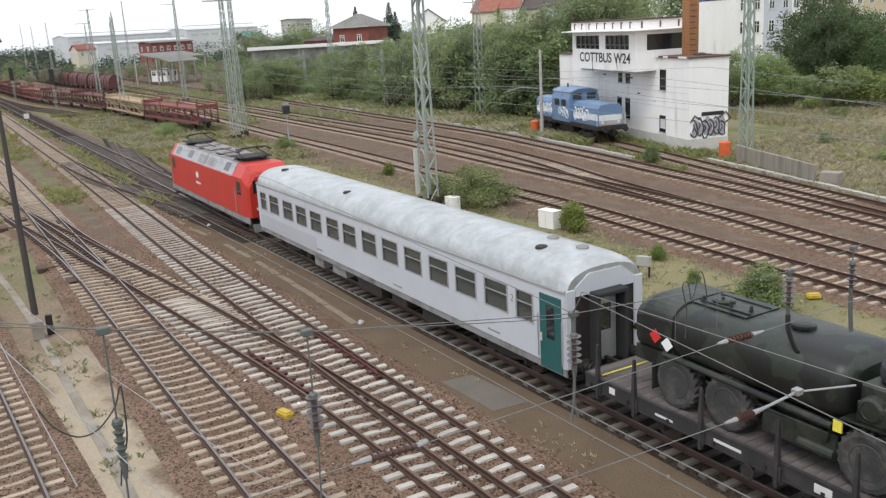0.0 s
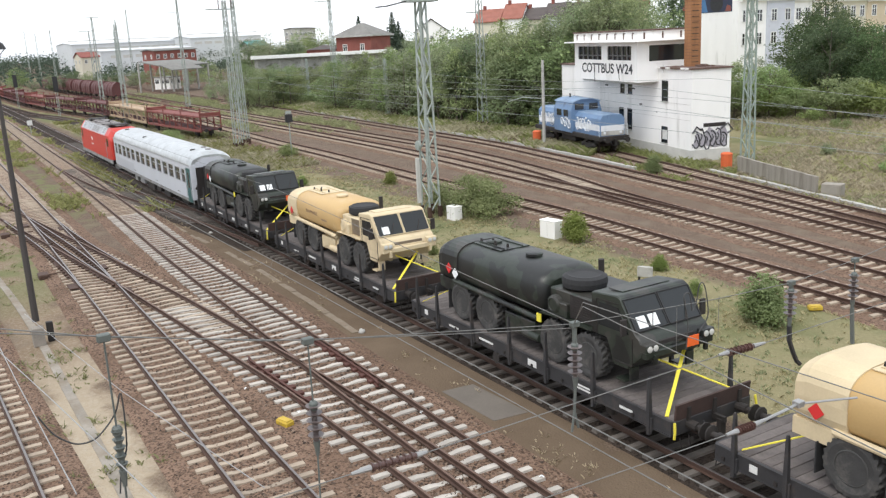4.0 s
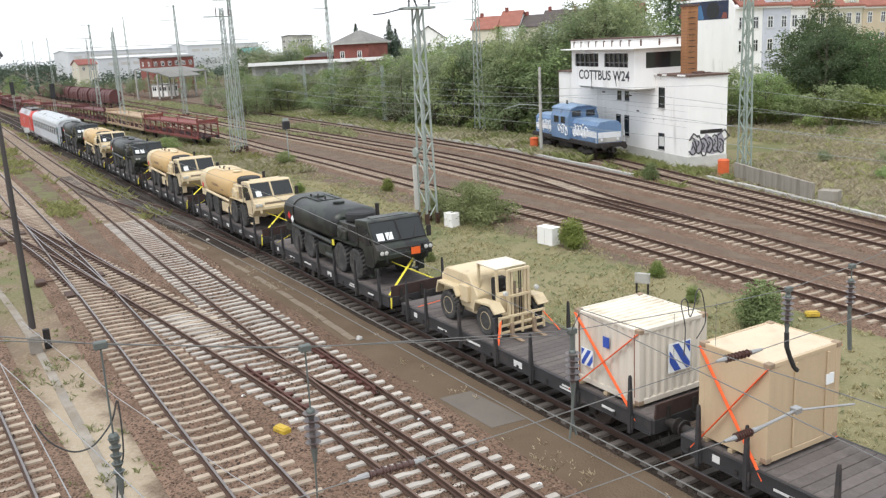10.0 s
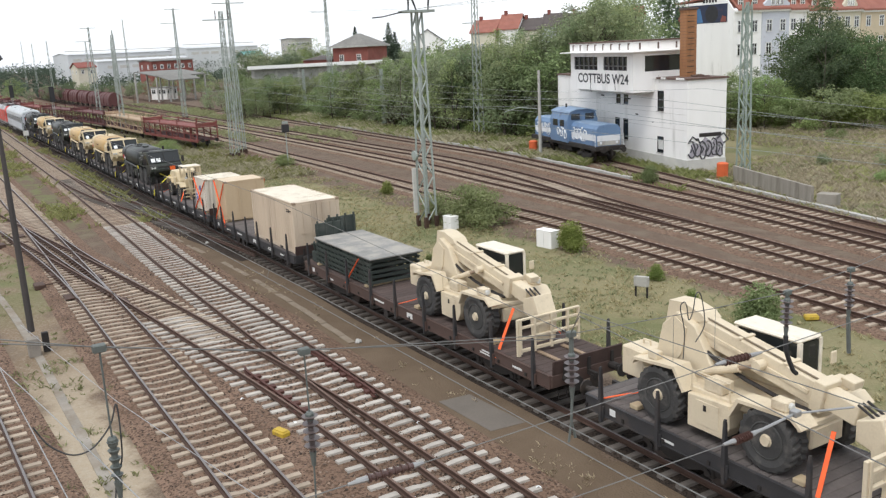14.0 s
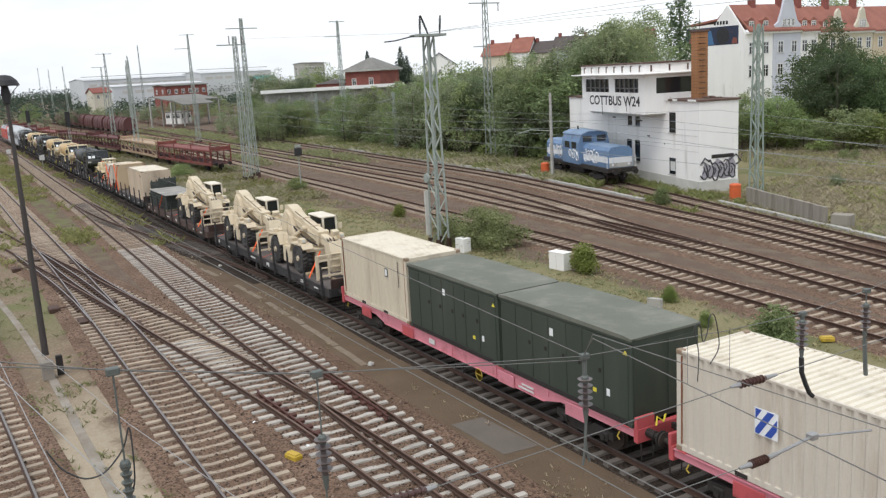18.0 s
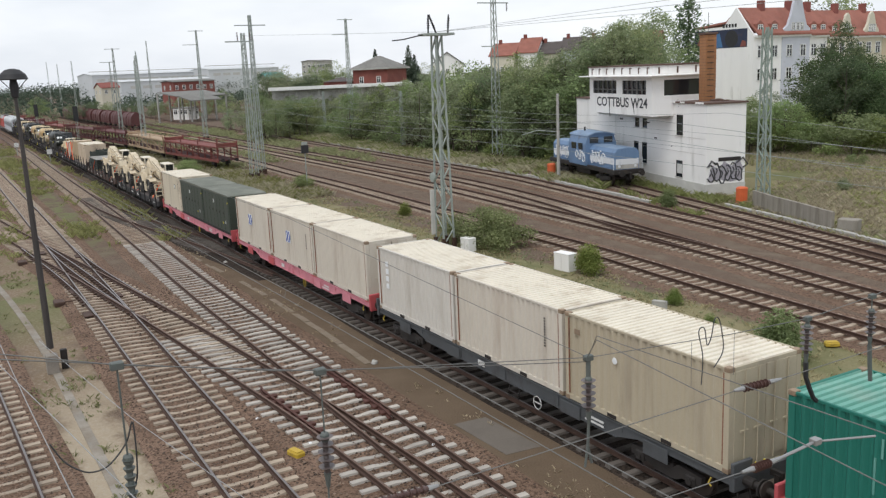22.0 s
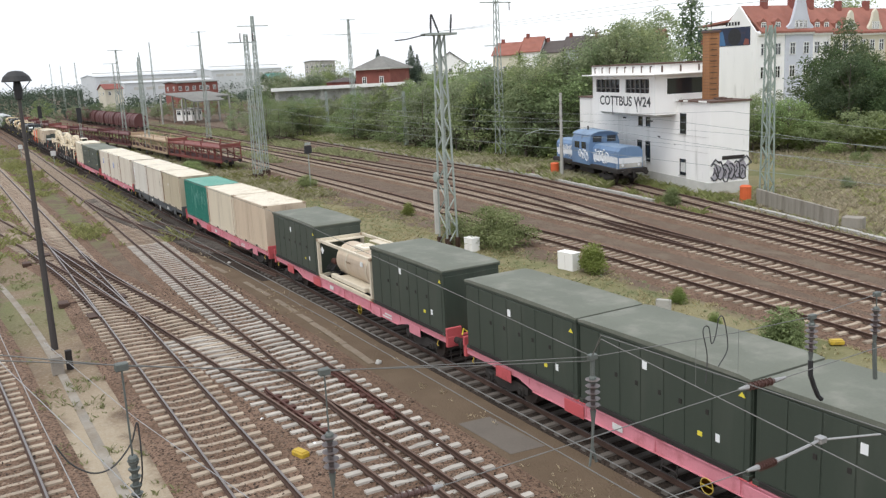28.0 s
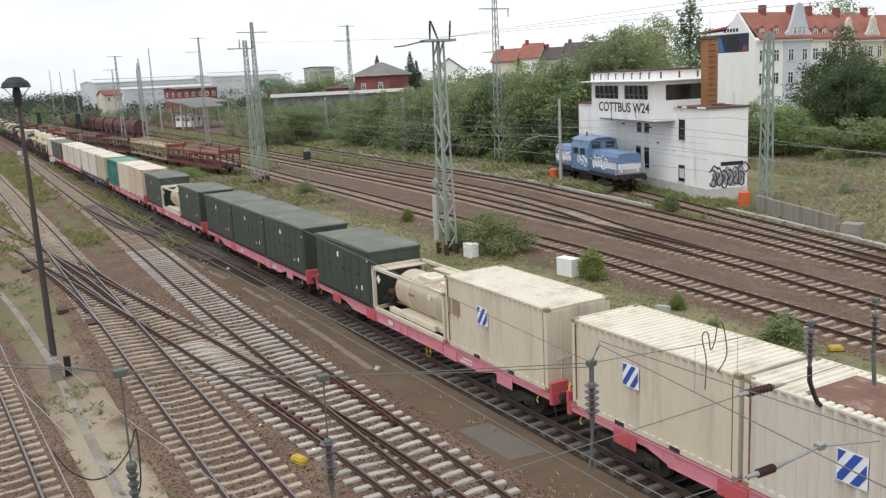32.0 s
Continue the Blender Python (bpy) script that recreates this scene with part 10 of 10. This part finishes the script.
m_cream = surface("cream_render", (0.62, 0.58, 0.47), 0.9, 0, 0.08, 0.4, 12, 0.15, (0.45, 0.42, 0.36), 0.1)
m_pale_blue = surface("pale_grey_blue_render", (0.56, 0.58, 0.64), 0.9, 0, 0.08, 0.4, 12, 0.15, (0.42, 0.43, 0.46), 0.1)
m_orange_wall = surface("sandy_render", (0.56, 0.47, 0.34), 0.9, 0, 0.1, 0.4, 12, 0.15)
# hall cladding: distance haze is put into the colour by paling it
m_hazed_metal = surface("haze_paled_hall_cladding", (0.60, 0.62, 0.63), 0.7, 0, 0.08, 0.1, 5, 0.1, (0.45, 0.46, 0.46), 0.2, 0.2)
m_teal_roof = surface("teal_roof_sheet", (0.12, 0.30, 0.29), 0.6, 0, 0.1, 0.3, 8, 0.1)
m_frame_white = surface("white_window_frames", (0.78, 0.78, 0.76), 0.6, 0, 0.05, 2, 20, 0.05)


def place_window(parent, mat, m, w, h):
    """A window on a wall whose outside is +y of m: frame, cross bars, pane."""
    f = part("window", box(box(box(box(B(), -w / 2, -w / 2 + 0.12, -0.05, 0.08, 0, h), w / 2 - 0.12, w / 2, -0.05, 0.08, 0, h), -w / 2, w / 2, -0.05, 0.08, 0, 0.12), -w / 2, w / 2, -0.05, 0.08, h - 0.12, h), mat, parent, m=m)
    part("pane", box(B(), -w / 2 + 0.1, w / 2 - 0.1, -0.05, 0.03, 0.1, h - 0.1), m_dark_glass, f)
    c, d = h * 0.64, w / 2 - 0.1
    part("glazing_bar", prism(B(), [(-0.05, 0.1), (0.05, 0.1), (0.05, c), (d, c), (d, c + 0.08), (0.05, c + 0.08), (0.05, h - 0.1), (-0.05, h - 0.1), (-0.05, c + 0.08), (-d, c + 0.08), (-d, c), (-0.05, c)], 0.0, 0.065), mat, f)
    return f


def house(name, label, category, x, y, turn, length, depth, eave, ridge, wall, roof, rows=(), hip=False, over=0.4, cols=4, w=1.1, h=1.5, base=None, group=""):
    """Long side faces +y of the house's own space."""
    z0 = ground_z(x, y) - 0.3 if base is None else base
    t = thing(name, label, category, group, m=Matrix.Translation((x, y, 0)) @ Matrix.Rotation(math.radians(turn), 4, "Z"))
    L, D = length / 2, depth / 2
    if hip or ridge <= eave + 0.3:
        wl = part("wall", box(B(), -L, L, -D, D, z0, eave), wall, t)
    else:
        wl = part("wall", prism(B(), [(-D, z0), (D, z0), (D, eave), (0, ridge - 0.15), (-D, eave)], -L, L, "x"), wall, t)
    if ridge <= eave + 0.3:
        part("roof", box(B(), -L - over, L + over, -D - over, D + over, eave, ridge, 0.03), roof, t)
    elif hip:
        bm = B()
        a = [bm.verts.new((sx * (L + over), sy * (D + over), eave + 0.02)) for sx, sy in ((-1, -1), (1, -1), (1, 1), (-1, 1))]
        r0, r1 = bm.verts.new((-max(0.5, L - D), 0, ridge)), bm.verts.new((max(0.5, L - D), 0, ridge))
        for q in ((a[0], a[1], r1, r0), (a[2], a[3], r0, r1), (a[1], a[2], r1), (a[3], a[0], r0), (a[3], a[2], a[1], a[0])):
            bm.faces.new(q)
        part("roof", bm, roof, t)
    else:
        k = (ridge - eave) / D
        part("roof", prism(B(), [(-D - over, eave - over * k), (0, ridge), (D + over, eave - over * k), (D + over, eave - over * k + 0.25), (0, ridge + 0.25), (-D - over, eave - over * k + 0.25)], -L - over, L + over, "x"), roof, t)
    for z in rows:
        for k in range(cols):
            place_window(t, m_frame_white, Matrix.Translation((-L + length * (k + 0.5) / cols, D, z)), w, h)
        n = max(1, int(depth / 3.5))
        for k in range(n):
            for s in (-1, 1):
                place_window(t, m_frame_white, Matrix.Translation((s * L, -D + depth * (k + 0.5) / n, z)) @ Matrix.Rotation(-s * math.pi / 2, 4, "Z"), w, h)
    return t


hall = house("brick_hall", "red brick hall with a grey hipped roof behind the trees", "building", 205.3, -83.2, -52, 11.5, 9.5, 11.9, 14.9, m_brick, m_roof_grey, (8.2,), True, 0.7, 5, 1.2, 1.7)
part("eaves_board", box(B(), -6.5, 6.5, -5.5, 5.5, 11.55, 11.93), m_concrete, hall)
house("brick_annex", "lower red brick annex beside the hall", "building", 212, -75.5, -52, 7, 7, 8.9, 10.0, m_brick, m_roof_dark, (6.2,), True, 0.4, 3)

# long flat canopy roof with a white fascia
ca = math.atan2(-71.8 + 45.6, 168.5 - 179.7)
can = thing("goods_canopy", "long flat loading canopy with a white fascia behind the trees", "canopy", m=Matrix.Translation((174.1, -58.7, 0)) @ Matrix.Rotation(ca, 4, "Z"))
part("roof", box(B(), -15, 15, -0.2, 9.0, 8.1, 8.4), m_roof_grey, can)
part("fascia", box(B(), -15.1, 15.1, -0.4, -0.2, 7.9, 8.6, 0.02), m_frame_white, can)
part("wall", box(B(), -14.5, 14.5, 1.2, 8.6, -0.3, 7.9), m_concrete, can)
for k in range(7):
    part("column", box(B(), -14 + 28 * k / 6 - 0.15, -14 + 28 * k / 6 + 0.15, 0.1, 0.4, -0.3, 8.1), m_concrete, can)

# open shed with sloping roofs and a glazed hut
shed = thing("open_shed", "open shed with grey sloping roof sheets on posts", "shed", m=Matrix.Translation((249, -47, 0)) @ Matrix.Rotation(math.radians(-62), 4, "Z"))
for a, b, z0, z1, y0, y1 in ((-8, 9, 6.4, 7.8, -3, 6), (-9, 2, 5.4, 6.8, -8, -3)):
    part("roof", prism(B(), [(y0, z0), (y1, z1), (y1, z1 + 0.25), (y0, z0 + 0.25)], a, b, "x"), m_roof_grey, shed)
for x in (-8.6, -4.5, 0, 4.5, 8.6):
    for y in (-2.8, 5.6):
        part("post", box(B(), x - 0.18, x + 0.18, y - 0.18, y + 0.18, -0.4, 6.45 if y < 0 else 7.7), m_concrete, shed)
hut = house("glazed_hut", "small white hut with a band of windows under the shed", "hut", 264, -47.5, 28, 6.5, 4, 3.0, 3.25, m_white_wall, m_roof_grey, (), False, 0.3)
for x in (-2.1, 0, 2.1):
    place_window(hut, m_frame_white, Matrix.Translation((x, 2, 1.3)), 1.7, 1.3)
for y in (-1.0, 1.0):
    place_window(hut, m_frame_white, Matrix.Translation((-3.25, y, 1.3)) @ Matrix.Rotation(math.pi / 2, 4, "Z"), 1.4, 1.3)

house("brick_building", "low red brick building with a flat roof", "building", 313, -61, 100, 15, 10, 10.6, 11.0, m_brick, m_roof_grey, (8.0,), cols=6)
for x, y, ln, e, r in ((545, -90, 62, 16.0, 17.2), (528, -142, 44, 16.6, 18.0), (470, -84, 46, 11.6, 12.5)):
    hl = house("factory_hall", "long pale factory hall far beyond the yard", "building", x, y, 97, ln, 30, e, r, m_hazed_metal, m_hazed_metal, (), False, 0.3, group="far halls")
    n = int(ln / 6)
    for k in range(n):
        part("window", box(B(), -ln / 2 + 6 * k + 1, -ln / 2 + 6 * k + 5.4, 14.95, 15.08, e - 3.4, e - 2.0), m_grey_wall, hl)
    part("pipe_rail", bar(B(), (-ln / 2, 10, r + 0.9), (ln / 2, 10, r + 0.9), 0.35), m_concrete, hl)
house("small_house", "small white house with a red-brown wall", "house", 375, -44, 100, 7, 8, 9.6, 11.4, m_cream, m_brick, (7.2,), cols=2)
house("green_roofed_shed", "shed with a teal sheet roof", "building", 262, -74, 100, 6, 5, 10.6, 12.0, m_grey_wall, m_teal_roof, (), False, 0.4)
house("apartment_block", "distant pale grey apartment block", "building", 447, -163, 110, 11, 12, 18.2, 18.7, m_concrete, m_roof_grey, (12, 15), cols=6, w=1.6, h=1.6)
house("gabled_house", "white house with a dark gable roof among trees", "house", 262, -136, -30, 9, 11, 12.4, 16.4, m_white_wall, m_roof_dark, (9.6,), cols=3)
for x, y, ln, e, r, wl, rf in ((213, -127.5, 7, 14.0, 17.2, m_cream, m_roof_red), (208.5, -133, 5.5, 14.6, 18.4, m_white_wall, m_roof_red), (205, -137.5, 6, 14.0, 17.0, m_cream, m_roof_dark), (201, -142.5, 6, 14.6, 18.0, m_pale_blue, m_roof_dark), (196.5, -148, 7, 14.4, 17.8, m_white_wall, m_roof_dark)):
    hs = house("town_house", "pale town house with a steep tiled roof", "house", x, y, -52 + 90, ln, 10, e, r, wl, rf, (9.4,), cols=3, group="town houses behind the trees")
    part("chimney", box(B(), 1.5, 2.3, -0.5, 0.5, r - 1.0, r + 1.2, 0.03), m_brick, hs)
house("town_house", "brown-walled house with a red roof", "house", 141, -114, 40, 6, 8, 14.8, 16.6, m_orange_wall, m_roof_red, (), False, 0.3)


def apartment_house():
    """A row of tall houses: blank gable wall towards the yard, street front towards the bridge."""
    X, Y = 98.3, -96.8
    t = thing("apartment_house", "row of tall pale apartment houses with red tiled roofs and gables", "apartment house", m=Matrix.Translation((X, Y, 0)))
    part("gable_wall", prism(B(), [(0, -0.5), (12.6, -0.5), (12.6, 15.4), (6.0, 15.6), (3.6, 18.4), (0, 13.9)], -0.4, 0, "y"), m_white_wall, t)
    mural = part("mural", box(B(), 1.2, 12.4, -0.01, 0.03, 12.2, 15.1), m_mural_navy, t, "dark blue painted panel high on the gable wall")
    part("mural_patch", lathe(B(), [(0.02, 0.03), (1.35, 0.03), (1.35, 0.045), (0.02, 0.045)], (4.4, 0, 13.6), 24, "y"), m_black, mural)
    part("mural_patch", prism(B(), [(6.2, 12.3), (8.4, 12.3), (8.0, 14.3), (6.9, 14.6)], 0.03, 0.045, "y"), m_mural_blue, mural)
    part("mural_patch", prism(B(), [(1.4, 12.3), (2.6, 12.3), (2.2, 13.3), (1.5, 13.1)], 0.03, 0.045, "y"), m_brick, mural)
    part("mural_patch", prism(B(), [(9.6, 12.6), (11.8, 12.4), (11.4, 14.6), (10.1, 14.2)], 0.03, 0.045, "y"), m_brick, mural)
    for k in range(5):
        part("sign_bar", box(B(), 3.4 + 0.62 * k, 3.8 + 0.62 * k, -0.01, 0.04, 15.4, 15.95), m_black, t)
    bays = ((0, 6.6, m_white_wall, 13.9), (6.6, 13.2, m_pale_blue, 13.9), (13.2, 17.8, m_white_wall, 13.7), (17.8, 25, m_cream, 13.4), (25, 32.5, m_cream, 13.4), (32.5, 44, m_orange_wall, 13.2))
    for i, (a, b, mat, e) in enumerate(bays):
        w = part("front_wall", box(B(), 0.0 - 0.15 * (i % 2), 12.4, -b, -a - (0.4 if i == 0 else 0), -0.5, e), mat, t)
        n = 2 if b - a < 7 else 3
        for z in (6.8, 10.4):
            for k in range(n if b - a > 5 else 2):
                yy = -a - (b - a) * (k + 0.5) / n
                place_window(w, m_frame_white, Matrix.Translation((-0.15 * (i % 2), yy, z)) @ Matrix.Rotation(math.pi / 2, 4, "Z"), 1.35, 1.95)
        part("cornice", box(B(), -0.45, 0.1, -b, -a - (0.4 if i == 0 else 0), e - 0.35, e + 0.02, 0.03), m_frame_white, w)
        rf = part("roof", prism(B(), [(-0.6, e - 0.05), (3.6, e + 4.2), (6.0, e + 2.2), (12.8, e + 1.6), (12.8, e + 1.9), (6.0, e + 2.5), (3.6, e + 4.5), (-0.6, e + 0.25)], -b, -a - (0.42 if i == 0 else 0), "y"), m_roof_red, t)
        if i in (0, 2, 3):
            for k in range(2):
                yy = -a - (b - a) * (k + 0.5) / 2
                d = part("dormer", prism(B(), [(yy - 0.8, e + 0.4), (yy + 0.8, e + 0.4), (yy + 0.8, e + 1.8), (yy, e + 2.3), (yy - 0.8, e + 1.8)], 0.1, 2.4, "x"), m_roof_red, rf)
                place_window(rf, m_frame_white, Matrix.Translation((0.1, yy, e + 0.55)) @ Matrix.Rotation(math.pi / 2, 4, "Z"), 1.1, 1.15)
        part("chimney", box(B(), 3.0, 3.9, -b + 0.6, -b + 1.6, e + 3.0, e + 5.6, 0.04), m_brick, rf)
    for yc, half, mat, peak, low in ((-9.9, 3.1, m_pale_blue, 19.6, 13.9), (-22.5, 1.7, m_cream, 17.2, 13.4), (-29.0, 1.9, m_cream, 17.4, 13.4)):
        prof = [(yc - half, low - 0.3), (yc + half, low - 0.3), (yc + half, low + 0.9), (yc + half * 0.72, low + 1.5), (yc + half * 0.5, low + (peak - low) * 0.55), (yc + half * 0.3, peak - 0.5), (yc, peak), (yc - half * 0.3, peak - 0.5), (yc - half * 0.5, low + (peak - low) * 0.55), (yc - half * 0.72, low + 1.5), (yc - half, low + 0.9)]
        g = part("curved_gable", prism(B(), prof, -0.3, 0.15, "x"), mat, t)
        for k in (-1, 0, 1):
            place_window(g, m_frame_white, Matrix.Translation((-0.3, yc + k * half * 0.34, low + 0.6)) @ Matrix.Rotation(math.pi / 2, 4, "Z"), 0.6 if half < 3 else 0.8, 1.3)
    return t


m_mural_navy = surface("dark_blue_mural_paint", (0.03, 0.04, 0.075), 0.8, 0, 0.25, 0.6, 10, 0.05, (0.09, 0.05, 0.06), 0.2, 0.4)
m_mural_blue = surface("blue_mural_paint", (0.07, 0.17, 0.33), 0.8, 0, 0.2, 0.6, 10, 0.05)
apartment_house()

# ---- sleepers: the pieces of the tracks, last ----
def sleeper_mesh(name, length, width, concrete):
    bm = B()
    h = length / 2
    if concrete:
        prof = [(-h, -0.165), (-0.45 * h, -0.165), (-0.30 * h, -0.20), (0.30 * h, -0.20), (0.45 * h, -0.165), (h, -0.165)]
    else:
        prof = [(-h, -0.165), (h, -0.165)]
    rings = []
    for y, z in prof:
        w = width / 2 * (1.0 if z > -0.18 else 0.86)
        rings.append([(-w, y, -0.33), (w, y, -0.33), (w * 0.8, y, z), (-w * 0.8, y, z)])
    loft(bm, rings)
    me = bpy.data.meshes.new(name)
    bm.to_mesh(me)
    bm.free()
    return me


s_concrete = sleeper_mesh("sleeper", 2.6, 0.255, True)
s_concrete.materials.append(m_sleeper)
s_pale = sleeper_mesh("sleeper", 2.6, 0.25, True)
s_pale.materials.append(m_sleeper_grey)
s_wood = sleeper_mesh("sleeper", 2.6, 0.26, False)
s_wood.materials.append(m_wood_sleeper)


def lay(key, me, x0, near0, near1, x1, gap=0.63, skip=None, stretch=None, mats=None):
    at, parent = LINES[key], SPOTS[key]
    rest = B()
    for x, y, a in walk_line(at, x0, x1, gap):
        if skip and skip(x, y):
            continue
        off, ln = stretch(x, y) if stretch else (0.0, 1.0)
        m = Matrix.Translation((x, y + off, random.uniform(-0.012, 0.004))) @ Matrix.Rotation(a + random.uniform(-0.02, 0.02), 4, "Z") @ Matrix.Diagonal((random.uniform(0.92, 1.06), ln * random.uniform(0.98, 1.02), 1, 1))
        if near0 <= x <= near1:
            o = new("sleeper", me)
            o.parent, o.matrix_basis = parent, m
        else:
            k = len(rest.verts)
            rest.from_mesh(me)
            rest.verts.ensure_lookup_table()
            bmesh.ops.transform(rest, matrix=m, verts=rest.verts[k:])
    if len(rest.verts):
        tagged(part("sleeper_row", rest, me.materials[0], parent), kind="stuff")
    else:
        rest.free()


near_a, near_c = LINES["polished"], LINES["rusty"]


def skip_slip(x, y):
    return abs(y - near_a(x)) < 2.6 or abs(y - near_c(x)) < 2.6


def wide(other, lim):
    """Long sleepers where another track runs into this one."""
    def f(x, y):
        d = other(x) - y
        return (d / 2, (2.6 + abs(d)) / 2.6) if abs(d) < lim else (0.0, 1.0)
    return f


lay("bridge_side", s_concrete, -18, 14, 60, 60)
lay("polished", s_concrete, -18, 14, 75, 170, stretch=wide(LINES["slip"], 2.6))
lay("slip", s_concrete, -18, 14, 90, 90, skip=skip_slip)
lay("rusty", s_pale, -18, 12, 62, 62, 0.62, stretch=wide(LINES["slip"], 2.6))
lay("rusty", s_concrete, 62.3, 62, 80, 180, 0.62)
lay("train", s_wood, -60, 8, 60, 120, 0.65)
lay("joining", s_wood, 56, 56, 86, 92)
lay("side_curve", s_wood, 78, 78, 130, 180, 0.65)
lay("grass_side", s_concrete, -38, 14, 60, 180)
lay("middle", s_concrete, -28, 16, 60, 180, stretch=wide(LINES["middle_branch"], 2.6))
lay("middle_branch", s_concrete, 46, 46, 80, 180)
lay("kerb_side", s_concrete, -8, 22, 80, 180, stretch=wide(LINES["tower_side"], 2.4))
lay("tower_side", s_concrete, 28, 28, 56, 60, skip=lambda x, y: abs(y - LINES["kerb_side"](x)) < 2.6)


def motions():
    """The train rolls away along its track, slowing from 9.8 to 8.2 m/s."""
    def rolled(t):
        u = t / 32
        return 305.884 * u + 63.049 * u ** 2 - 192.922 * u ** 3 + 194.751 * u ** 4 - 73.775 * u ** 5
    for ob, x in TRAIN:
        walk(ob, [(t, pose(x + rolled(t), 0, 0)) for t in range(0, 33, 2)])


motions()
